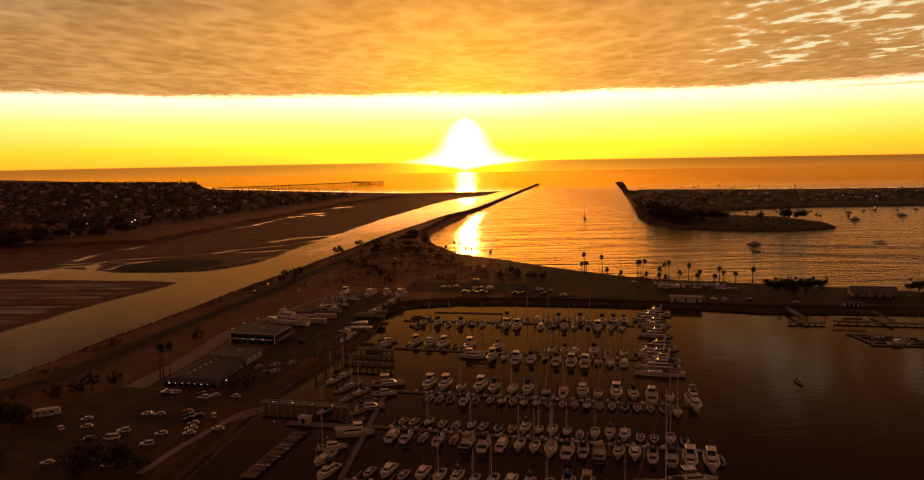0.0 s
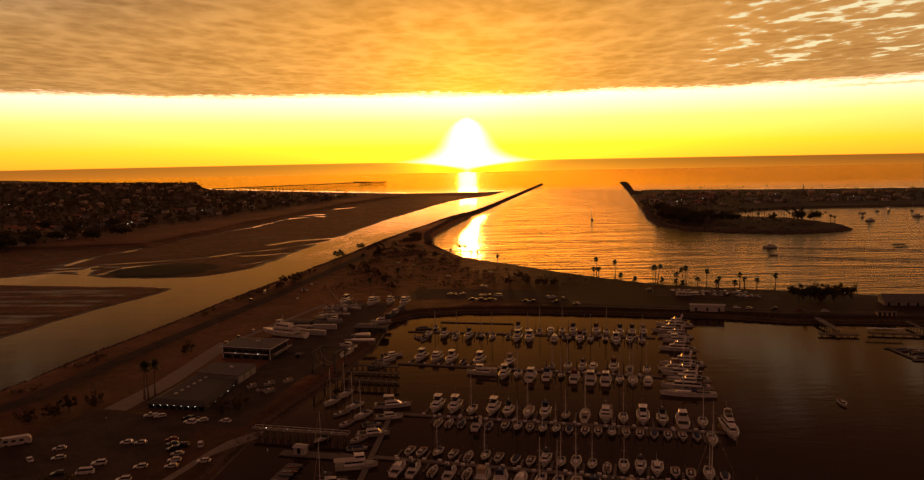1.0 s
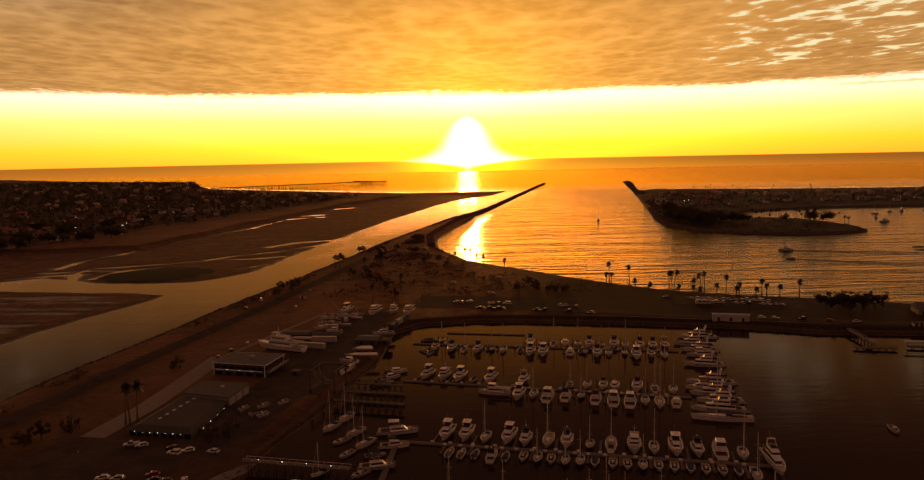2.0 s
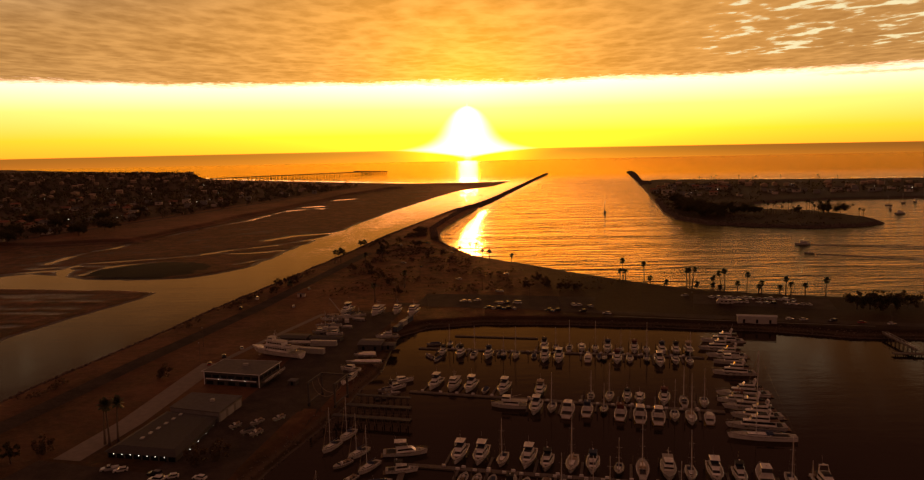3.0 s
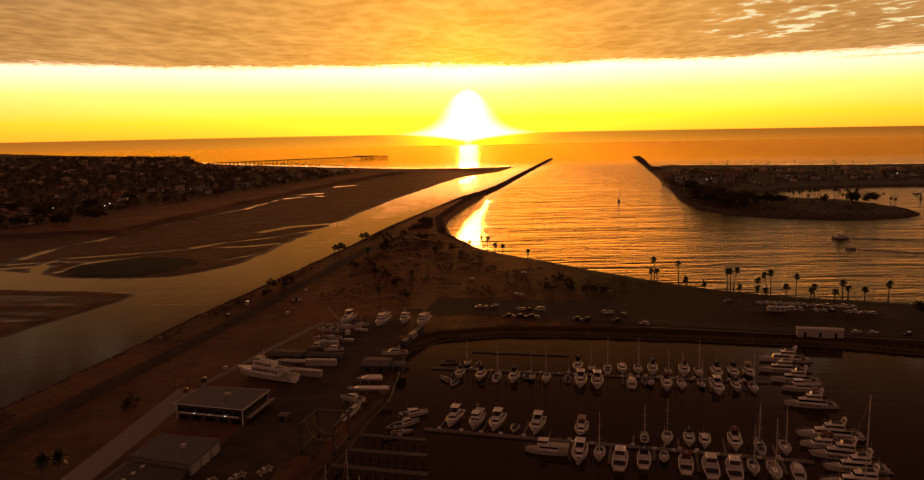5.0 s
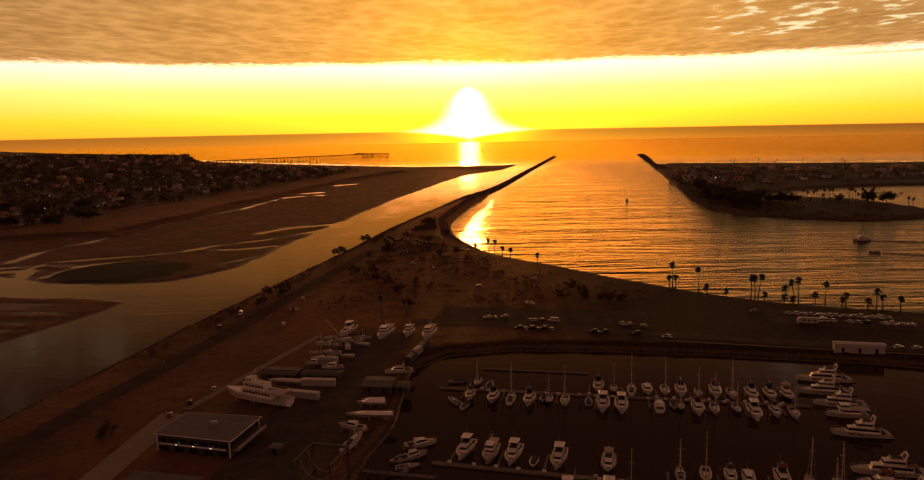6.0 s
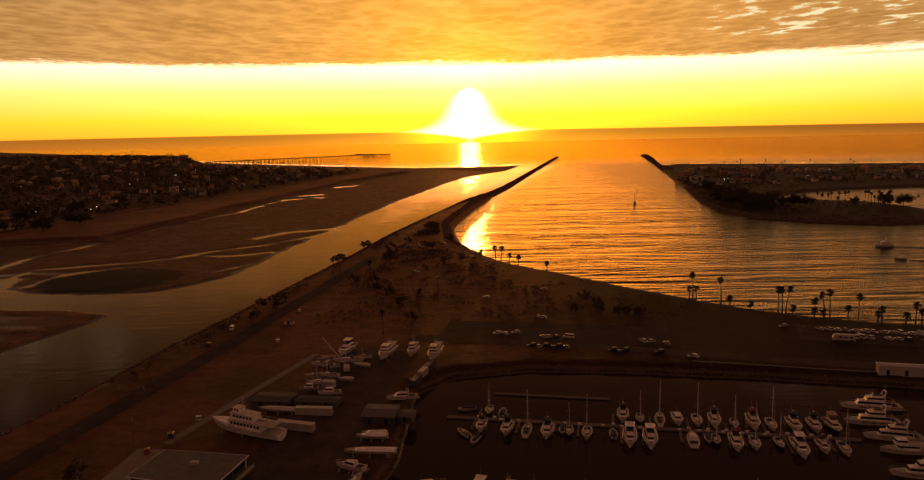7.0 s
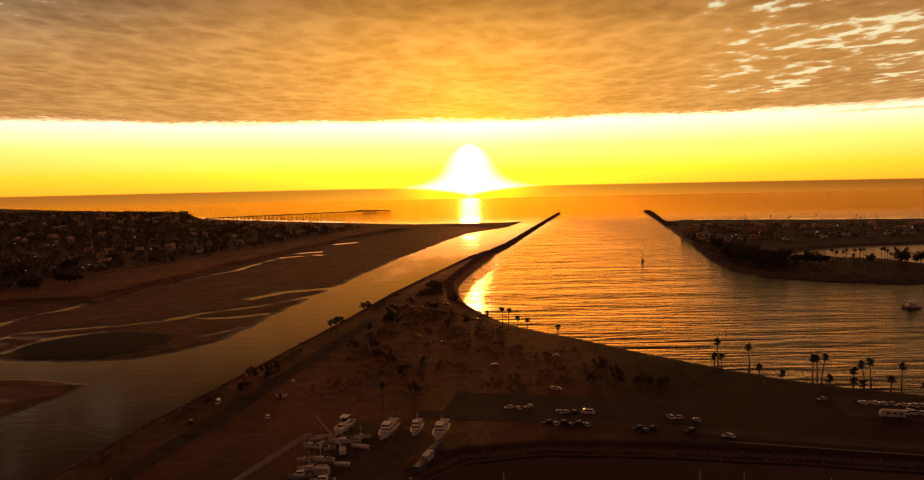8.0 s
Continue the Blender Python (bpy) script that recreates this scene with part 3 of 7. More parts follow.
def spaced(stops):
    """Coordinates from start to end with the steps given: (from, step), ..., (end, 0)."""
    out = []
    for (a, s), (b, _) in zip(stops, stops[1:]):
        out += list(np.linspace(a, b, max(1, int(round((b - a) / s))), endpoint=False))
    return np.array(out + [stops[-1][0]])


gx = spaced([(-12000, 3600), (-4800, 260), (-1600, 40), (-700, 10), (-460, 3.2), (240, 4.0), (600, 14), (1300, 60), (2500, 300), (4800, 3600), (12000, 0)])
gy = spaced([(-12000, 3600), (-1000, 120), (140, 6), (300, 3.0), (760, 4.0), (1240, 8), (2300, 14), (2760, 70), (5000, 3500), (12000, 0)])
GX, GY = np.meshgrid(gx, gy)
GZ = land_height(GX, GY)
GZ[(GY < -900) | (np.abs(GX) > 5200) & (GY < 4600)] = 3.0
GZ[(GX > 5200) | (GY > 5000)] = -4.0
nx, ny = len(gx), len(gy)
quads = [(r * nx + c, r * nx + c + 1, (r + 1) * nx + c + 1, (r + 1) * nx + c) for r in range(ny - 1) for c in range(nx - 1)]
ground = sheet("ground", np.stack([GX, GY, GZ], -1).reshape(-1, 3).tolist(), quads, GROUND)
ground.data.shade_smooth()
tagged(ground, "dark earth, dry grass and wet tidal mud", "ground", kind="structure")
# a disc of sea out to where the earth's curve hides the rest
rounds = [600 * 1.17 ** k for k in range(22)]
rounds = [r * 18000 / rounds[-1] for r in rounds]
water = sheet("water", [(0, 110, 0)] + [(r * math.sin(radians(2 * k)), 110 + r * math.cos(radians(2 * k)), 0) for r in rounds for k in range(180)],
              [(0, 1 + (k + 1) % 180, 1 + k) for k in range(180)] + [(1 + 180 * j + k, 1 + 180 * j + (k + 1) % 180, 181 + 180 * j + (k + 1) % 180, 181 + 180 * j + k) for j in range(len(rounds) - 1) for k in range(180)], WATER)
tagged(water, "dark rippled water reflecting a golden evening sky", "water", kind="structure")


def ground_at(x, y):
    return float(land_height(np.array([x]), np.array([y]))[0])


# ---- boats ----
def hull_rings(length, beam, free, flare=0.75, transom=0.85, depth=0.5, rake=0.9, n=11):
    """Rings of a hull from stern to bow; bow towards +y, waterline at z = 0."""
    rings = []
    for k in range(n):
        s = k / (n - 1)
        wide = beam / 2 * (transom + (1 - transom) * math.sin(min(1, s / 0.45) * math.pi / 2)) * (1 - max(0, (s - 0.45) / 0.55) ** 2.4)
        wide = max(wide, 0.03)
        sheer = free * (1 + 0.38 * max(0, s - 0.25) ** 1.6)
        y = -length / 2 + length * s
        lean = rake * max(0, s - 0.7) / 0.3
        low = wide * flare * (1 - 0.45 * max(0, s - 0.5))
        keel = -depth * (1 - max(0, s - 0.8) * 4)
        rings.append([(0, y - lean, keel), (low * 0.92, y - lean * 0.7, -0.02), (low, y - lean * 0.5, free * 0.25), (wide, y, sheer), (-wide, y, sheer), (-low, y - lean * 0.5, free * 0.25), (-low * 0.92, y - lean * 0.7, -0.02)])
    return rings


def add_hull(boat, length, beam, free, material, stripe=None, deck=None, **shape):
    rings = hull_rings(length, beam, free, **shape)
    bm = bmesh.new()
    ring_loft(bm, rings)
    hull = part("hull", bm, material, boat)
    # deck laid just above the sheer, with a low bulwark round it
    bm = bmesh.new()
    left = [bm.verts.new((r[4][0] * 0.9, r[4][1] - 0.05, r[4][2] + 0.015)) for r in rings]
    right = [bm.verts.new((r[3][0] * 0.9, r[3][1] - 0.05, r[3][2] + 0.015)) for r in rings]
    for k in range(len(rings) - 1):
        bm.faces.new((left[k], left[k + 1], right[k + 1], right[k]))
    part("deck", bm, deck or NONSKID, boat)
    bm = bmesh.new()
    loop = [r[3] for r in rings] + [r[4] for r in rings[::-1]]
    ring_loft(bm, [[(x * k, y, z + dz) for k, dz in ((1.0, -0.07), (1.03, -0.05), (1.03, 0.05), (0.97, 0.06))] for x, y, z in loop])
    part("rub_rail", bm, stripe or STEEL, hull)
    return rings


def add_rail(boat, rings, start, height):
    """Bow rail on stanchions."""
    bm = bmesh.new()
    feet = [Vector((r[side][0] * 0.92, r[side][1], r[side][2])) for side, run in ((3, rings[start:]), (4, rings[start:][::-1])) for r in run]
    w = 0.024
    square = ((-w, -w), (w, -w), (w, w), (-w, w))
    heads = ring_loft(bm, [[p + Vector((a, b, height)) for a, b in square] for p in feet], cap=False)
    for p, head in zip(feet, heads):
        foot = [bm.verts.new(p + Vector((a, b, 0))) for a, b in square]
        for k in range(4):
            bm.faces.new((foot[k], foot[(k + 1) % 4], head[(k + 1) % 4], head[k]))
    part("bow_rail", bm, STEEL, boat, "stainless bow rail")


def wedge(bm, y0, y1, z, width, height, front=0.5, back=0.1, narrow=0.86, nose=0.8):
    """A cabin block from y0 (stern side) to y1 (bow side) with raked ends."""
    h = height
    low = [(-width / 2, y0, z), (width / 2, y0, z), (width / 2 * nose, y1, z), (-width / 2 * nose, y1, z)]
    top = [(-width / 2 * narrow, y0 + back, z + h), (width / 2 * narrow, y0 + back, z + h), (width / 2 * nose * narrow, y1 - front, z + h * 0.97), (-width / 2 * nose * narrow, y1 - front, z + h * 0.97)]
    ring_loft(bm, [low, top])


def window_band(house, y0, y1, z, width, height, front=0.5, back=0.1, narrow=0.86, nose=0.8, lo=0.42, hi=0.86, label=""):
    """Glass a little proud of the cabin block that wedge() makes with the same numbers: one pane a side and one in front."""
    def at(f):
        w0, w1 = width / 2 * (1 + (narrow - 1) * f) + 0.02, width / 2 * nose * (1 + (narrow - 1) * f) + 0.02
        return w0, w1, y0 + back * f + 0.25, y1 - front * f + 0.02
    a, b = at(lo), at(hi)
    za, zb = z + height * lo, z + height * hi
    panes = [[(s * a[0], a[2], za), (s * a[1], a[3] - 0.12, za), (s * b[1], b[3] - 0.12, zb), (s * b[0], b[2], zb)] for s in (-1, 1)]
    panes.append([(-a[1] * 0.94, a[3], za), (a[1] * 0.94, a[3], za), (b[1] * 0.94, b[3], zb), (-b[1] * 0.94, b[3], zb)])
    for pts in panes:
        bm = bmesh.new()
        bm.faces.new([bm.verts.new(v) for v in pts])
        part("window", bm, GLASS, house, label)


def make_cruiser(name, label, length, beam, hull=GEL, canvas=CANVAS_BLUE, bridge=True, top="hard"):
    boat = thing(name, label, "boat", "boats in the marina")
    free = 0.75 + 0.045 * length
    rings = add_hull(boat, length, beam, free, hull)
    add_rail(boat, rings, 5, 0.6)
    L, w = length, beam * 0.78
    cab = dict(y0=-0.20 * L, y1=0.24 * L, z=free + 0.02, width=w, height=1.35, front=0.11 * L, back=0.1, narrow=0.86, nose=0.62)
    bm = bmesh.new()
    wedge(bm, **cab)
    cabin = part("cabin", bm, GEL, boat)
    window_band(cabin, **cab)
    bm = bmesh.new()
    wedge(bm, -0.44 * L, -0.21 * L, free - 0.25, beam * 0.8, 0.28, 0.0, 0.0, 1.0, 1.0)
    part("cockpit_sole", bm, TEAK if length > 12 else NONSKID, boat)
    bm = bmesh.new()
    box(bm, 0, -L / 2 - 0.4, 0.12, beam * 0.8, 0.9, 0.1)
    part("swim_platform", bm, TEAK, boat)
    bm = bmesh.new()
    box(bm, 0, 0.31 * L, free * 1.12, 0.7, 0.7, 0.10, 0.9)
    part("deck_hatch", bm, GLASS, boat, "smoked deck hatch")
    # flat dark sheet that paints the shade inside the cockpit
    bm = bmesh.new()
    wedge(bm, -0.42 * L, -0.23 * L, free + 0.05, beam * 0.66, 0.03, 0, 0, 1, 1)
    part("cockpit_well", bm, CANVAS_AND_SHADE, boat, "dark sheet for the shade in the open cockpit")
    bm = bmesh.new()
    ring_loft(bm, [[(x * 1.012, y, z2) for x, y, z2 in ((r[6][0], r[6][1], 0.0), (r[1][0], r[1][1], 0.0), (r[2][0] * 1.004, r[2][1], 0.20), (r[5][0] * 1.004, r[5][1], 0.20))] for r in rings])
    part("boot_stripe", bm, HULL_BLUE if canvas is CANVAS_BLUE else HULL_GREEN, boat)
    z = free + 1.36
    if bridge:
        bm = bmesh.new()
        wedge(bm, -0.22 * L, 0.07 * L, z, w * 0.84, 0.75, 0.35, 0.05, 0.94, 0.8)
        part("flybridge", bm, GEL, boat)
        bm = bmesh.new()
        box(bm, 0, -0.10 * L, z + 0.72, w * 0.6, 0.5, 0.16)
        box(bm, 0, -0.10 * L - 0.25, z + 0.80, w * 0.6, 0.12, 0.5)
        part("helm_seat", bm, canvas, boat)
        # the same kind of sheet for the shade of the helm station
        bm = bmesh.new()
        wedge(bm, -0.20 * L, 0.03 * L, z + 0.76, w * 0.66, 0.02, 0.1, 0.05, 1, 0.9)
        part("bridge_well", bm, CANVAS_AND_SHADE, boat, "dark sheet for the shade in the open helm station")
        bm = bmesh.new()
        ring_loft(bm, [[(-w * 0.33, 0.065 * L, z + 0.72), (w * 0.33, 0.065 * L, z + 0.72), (w * 0.33, 0.068 * L, z + 0.75), (-w * 0.33, 0.068 * L, z + 0.75)], [(-w * 0.3, 0.04 * L, z + 1.2), (w * 0.3, 0.04 * L, z + 1.2), (w * 0.3, 0.043 * L, z + 1.22), (-w * 0.3, 0.043 * L, z + 1.22)]])
        part("windscreen", bm, GLASS, boat)
        z += 0.75
    if top != "none":
        bm = bmesh.new()
        wedge(bm, -0.25 * L, 0.02 * L, z + 1.35, w * 0.86, 0.14, 0.2, 0.1, 0.9, 0.9)
        part("hardtop" if top == "hard" else "bimini", bm, GEL if top == "hard" else canvas, boat)
        for sx in (-0.38, 0.38):
            bm = bmesh.new()
            bar(bm, (sx * w, -0.22 * L, z - 0.1), (sx * w, -0.2 * L, z + 1.38), 0.045, sides=4)
            bar(bm, (sx * w, 0.0, z - 0.1), (sx * w, -0.2 * L, z + 1.36), 0.045, sides=4)
            part("top_strut", bm, STEEL, boat)
        z += 1.5
    if top != "none":
        bm = bmesh.new()
        wedge(bm, -0.24 * L, -0.19 * L, z - 1.5, w * 0.74, 1.2, 0.05, 0.3, 0.95, 1)
        part("enclosure", bm, GLASS if top == "hard" else canvas, boat)
    bm = bmesh.new()
    bar(bm, (0, -0.16 * L, z - 0.02), (0, -0.16 * L, z + 0.5), 0.05, sides=5)
    bar(bm, (0, -0.16 * L, z + 0.3), (0, -0.16 * L, z + 0.52), 0.28, 0.22, 8)
    bar(bm, (0.3, -0.2 * L, z - 0.1), (0.34, -0.24 * L, z + 2.6), 0.02, 0.01, 4)
    part("radar_mast", bm, GEL, boat)
    return boat


def make_sailboat(name, label, length, beam, mast, hull=GEL, canvas=CANVAS_BLUE):
    boat = thing(name, label, "sailboat", "boats in the marina")
    free = 0.6 + 0.04 * length
    L = length
    rings = add_hull(boat, length, beam, free, hull, transom=0.62, flare=0.82, rake=1.3, depth=0.7)
    add_rail(boat, rings, 7, 0.55)
    cab = dict(y0=-0.12 * L, y1=0.22 * L, z=free + 0.02, width=beam * 0.58, height=0.5, front=0.5, back=0.1, narrow=0.85, nose=0.6)
    bm = bmesh.new()
    wedge(bm, **cab)
    trunk = part("cabin_trunk", bm, GEL, boat)
    window_band(trunk, **cab, lo=0.35, hi=0.75)
    bm = bmesh.new()
    wedge(bm, -0.40 * L, -0.13 * L, free - 0.2, beam * 0.5, 0.24, 0, 0, 1.0, 1.0)
    part("cockpit", bm, TEAK, boat)
    # dark sheet standing for shade in the sunken cockpit
    bm = bmesh.new()
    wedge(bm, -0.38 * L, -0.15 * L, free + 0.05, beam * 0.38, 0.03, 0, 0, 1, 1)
    part("cockpit_well", bm, CANVAS_AND_SHADE, boat, "dark sheet for the shade in the sunken cockpit")
    bm = bmesh.new()
    box(bm, 0, 0.28 * L, free * 1.1, 0.6, 0.6, 0.08, 0.9)
    part("deck_hatch", bm, GLASS, boat, "smoked deck hatch")
    bm = bmesh.new()
    wedge(bm, -0.16 * L, -0.06 * L, free + 0.5, beam * 0.6, 0.55, 0.5, 0.0, 0.85, 0.9)
    part("dodger", bm, canvas, boat)
    base = 0.08 * L
    bm = bmesh.new()
    bar(bm, (0, base, free + 0.3), (0, base, mast), max(0.12, mast * 0.0065), max(0.08, mast * 0.0045), 6)
    for f in (0.42, 0.72):
        bar(bm, (-0.9, base, mast * f), (0.9, base, mast * f), 0.03, sides=4)
    m = part("mast", bm, ALLOY, boat, "tall alloy mast")
    bm = bmesh.new()
    for a in ((0, L * 0.47, free * 1.25), (0, -L * 0.49, free), (beam * 0.45, base, free), (-beam * 0.45, base, free)):
        bar(bm, a, (0, base, mast * 0.98), 0.016, sides=3)
    part("rigging", bm, STEEL, m)
    bm = bmesh.new()
    bar(bm, (0, base - 0.1, free + 1.35), (0, -0.34 * L, free + 1.45), 0.06, sides=5)
    boom = part("boom", bm, ALLOY, boat)
    bm = bmesh.new()
    bar(bm, (0, base - 0.1, free + 1.62), (0, -0.32 * L, free + 1.58), 0.22, 0.12, 6)
    part("sail_cover", bm, canvas, boom, "furled sail under a canvas cover")
    bm = bmesh.new()
    bar(bm, (0, L * 0.45, free * 1.35), (0, base + 0.25, mast * 0.93), 0.08, 0.05, 5)
    part("furled_jib", bm, CANVAS_TAN, boat)
    return boat


def make_runabout(name, label, length, beam, cover=None):
    boat = thing(name, label, "boat", "boats in the marina")
    free = 0.8
    add_hull(boat, length, beam, free, GEL_OLD, depth=0.35)
    if cover:
        bm = bmesh.new()
        wedge(bm, -0.46 * length, 0.30 * length, free + 0.02, beam * 0.86, 0.6, 1.2, 0.3, 0.35, 0.6)
        part("boat_cover", bm, cover, boat, "stretched canvas cover")
    else:
        # dark sheet in place of the open boat's shaded hollow
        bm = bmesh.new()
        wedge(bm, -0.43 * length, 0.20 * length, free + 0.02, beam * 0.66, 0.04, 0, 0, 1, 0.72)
        part("cockpit_well", bm, CANVAS_AND_SHADE, boat, "dark sheet for the shade in the open cockpit")
        bm = bmesh.new()
        box(bm, 0, 0.02 * length, free + 0.02, 0.8, 0.7, 0.75, 0.8)
        part("console", bm, GEL, boat)
        bm = bmesh.new()
        ring_loft(bm, [[(-beam * 0.34, 0.19 * length, free + 0.04), (beam * 0.34, 0.19 * length, free + 0.04), (beam * 0.34, 0.195 * length, free + 0.06), (-beam * 0.34, 0.195 * length, free + 0.06)], [(-beam * 0.28, 0.15 * length, free + 0.5), (beam * 0.28, 0.15 * length, free + 0.5), (beam * 0.28, 0.153 * length, free + 0.52), (-beam * 0.28, 0.153 * length, free + 0.52)]])
        part("windscreen", bm, GLASS, boat)
        for k, y in enumerate((-0.14, -0.34)):
            bm = bmesh.new()
            box(bm, 0, y * length, free + 0.03, beam * (0.34, 0.56)[k], 0.55, 0.35)
            box(bm, 0, y * length - 0.25, free + 0.3, beam * (0.34, 0.56)[k], 0.1, 0.35)
            part("seat", bm, CANVAS_TAN, boat)
    bm = bmesh.new()
    box(bm, 0, -length / 2 - 0.25, 0.1, 0.4, 0.5, 1.15, 0.8)
    part("outboard", bm, RUBBER, boat)
    return boat


def make_trawler(name, label, length, beam, hull=GEL_OLD, house=GEL):
    boat = thing(name, label, "boat", "boats in the marina")
    free, L = 1.3, length
    rings = add_hull(boat, length, beam, free, hull, transom=0.8, rake=0.5, flare=0.88)
    add_rail(boat, rings, 5, 0.7)
    cab = dict(y0=-0.30 * L, y1=0.16 * L, z=free + 0.02, width=beam * 0.72, height=1.6, front=0.25, back=0.0, narrow=0.97, nose=0.9)
    bm = bmesh.new()
    wedge(bm, **cab)
    cabin = part("cabin", bm, house, boat)
    window_band(cabin, **cab, lo=0.48, hi=0.85)
    top = dict(y0=-0.06 * L, y1=0.20 * L, z=free + 1.63, width=beam * 0.62, height=1.7, front=0.3, back=0.1, narrow=0.95, nose=0.92)
    bm = bmesh.new()
    wedge(bm, **top)
    pilot = part("pilothouse", bm, house, boat)
    window_band(pilot, **top, lo=0.5, hi=0.86)
    bm = bmesh.new()
    box(bm, 0, -0.30 * L, free + 1.62, beam * 0.7, 0.46 * L, 0.08)
    part("boat_deck", bm, NONSKID, boat)
    bm = bmesh.new()
    bar(bm, (0, -0.06 * L, free + 3.3), (0, -0.1 * L, free + 6.4), 0.1, 0.05, 6)
    bar(bm, (-0.8, -0.08 * L, free + 5.2), (0.8, -0.08 * L, free + 5.2), 0.04, sides=4)
    bar(bm, (0, -0.05 * L, free + 2.8), (0, -0.36 * L, free + 4.2), 0.06, sides=5)
    part("mast", bm, GEL_OLD, boat)
    return boat


def make_yacht(name, label, length, beam):
    """A long motor yacht with two decks and a bridge."""
    boat = thing(name, label, "yacht", "large yachts on the end ties")
    free, L = 1.4, length
    rings = add_hull(boat, length, beam, free, GEL, rake=2.0, transom=0.88, n=14)
    add_rail(boat, rings, 7, 0.8)
    lower = dict(y0=-0.32 * L, y1=0.24 * L, z=free + 0.02, width=beam * 0.84, height=1.8, front=0.045 * L, back=0.2, narrow=0.90, nose=0.5)
    bm = bmesh.new()
    wedge(bm, **lower)
    saloon = part("saloon", bm, GEL, boat)
    window_band(saloon, **lower, lo=0.36, hi=0.80)
    # long dark lights in the topsides
    for side in (-1, 1):
        for k in range(3):
            a, b = rings[4 + 2 * k], rings[5 + 2 * k]
            f = 3 if side > 0 else 4
            g = 2 if side > 0 else 5
            pts = [tuple(p[g][c] + (p[f][c] - p[g][c]) * u + (side * 0.03 if c == 0 else 0) for c in range(3)) for p, u in ((a, 0.40), (b, 0.40), (b, 0.68), (a, 0.68))]
            bm = bmesh.new()
            bm.faces.new([bm.verts.new(p) for p in pts])
            part("hull_window", bm, GLASS, boat)
    upper = dict(y0=-0.22 * L, y1=0.09 * L, z=free + 1.84, width=beam * 0.70, height=1.45, front=0.03 * L, back=0.2, narrow=0.9, nose=0.75)
    bm = bmesh.new()
    wedge(bm, **upper)
    bridge = part("bridge_deck", bm, GEL, boat)
    window_band(bridge, **upper, lo=0.40, hi=0.85)
    bm = bmesh.new()
    wedge(bm, -0.38 * L, -0.21 * L, free + 1.82, beam * 0.82, 0.12, 0, 0, 1, 1)
    part("boat_deck", bm, TEAK, boat)
    # cockpit shade laid on as a dark sheet
    bm = bmesh.new()
    wedge(bm, -0.43 * L, -0.33 * L, free + 0.03, beam * 0.7, 0.03, 0, 0, 1, 1)
    part("cockpit_well", bm, CANVAS_AND_SHADE, boat, "dark sheet for the shade in the open cockpit")
    bm = bmesh.new()
    ring_loft(bm, [[(0.9 + a * w, y * L, free + 1.95 + h) for a, h in ((-1, 0.55), (1, 0.55), (0.6, 0.02), (-0.6, 0.02))] for y, w in ((-0.36, 0.5), (-0.31, 0.75), (-0.25, 0.7), (-0.225, 0.1))])
    part("tender", bm, RUBBER, boat, "grey inflatable tender on the boat deck")
    bm = bmesh.new()
    wedge(bm, -0.21 * L, 0.0, free + 3.30, beam * 0.60, 0.5, 0.5, 0.1, 0.95, 0.8)
    part("flybridge", bm, GEL, boat)
    # shade of the open bridge, again as a dark sheet
    bm = bmesh.new()
    wedge(bm, -0.19 * L, -0.03 * L, free + 3.81, beam * 0.48, 0.02, 0.1, 0.05, 1, 0.9)
    part("bridge_well", bm, CANVAS_AND_SHADE, boat, "dark sheet for the shade in the open helm station")
    bm = bmesh.new()
    ring_loft(bm, [[(-beam * 0.22, -0.02 * L, free + 3.78), (beam * 0.22, -0.02 * L, free + 3.78), (beam * 0.22, -0.015 * L, free + 3.8), (-beam * 0.22, -0.015 * L, free + 3.8)], [(-beam * 0.19, -0.035 * L, free + 4.3), (beam * 0.19, -0.035 * L, free + 4.3), (beam * 0.19, -0.032 * L, free + 4.32), (-beam * 0.19, -0.032 * L, free + 4.32)]])
    part("windscreen", bm, GLASS, boat)
    bm = bmesh.new()
    for s in (-1, 1):
        ring_loft(bm, [[(s * beam * 0.30 + a, -0.19 * L + b, free + 3.3) for a, b in ((-0.06, -0.4), (0.06, -0.4), (0.06, 0.4), (-0.06, 0.4))], [(s * beam * 0.22 + a, -0.23 * L + b, free + 5.3) for a, b in ((-0.06, -0.3), (0.06, -0.3), (0.06, 0.3), (-0.06, 0.3))]])
    box(bm, 0, -0.23 * L, free + 5.3, beam * 0.5, 0.7, 0.15)
    bar(bm, (0, -0.23 * L, free + 5.4), (0, -0.23 * L, free + 5.8), 0.4, 0.3, 8)
    bar(bm, (0.4, -0.23 * L, free + 5.4), (0.4, -0.25 * L, free + 8.2), 0.03, 0.015, 4)
    part("radar_arch", bm, GEL, boat)
    bm = bmesh.new()
    box(bm, 0, -L / 2 - 0.6, 0.2, beam * 0.85, 1.3, 0.12)
    part("swim_platform", bm, TEAK, boat)
    return boat


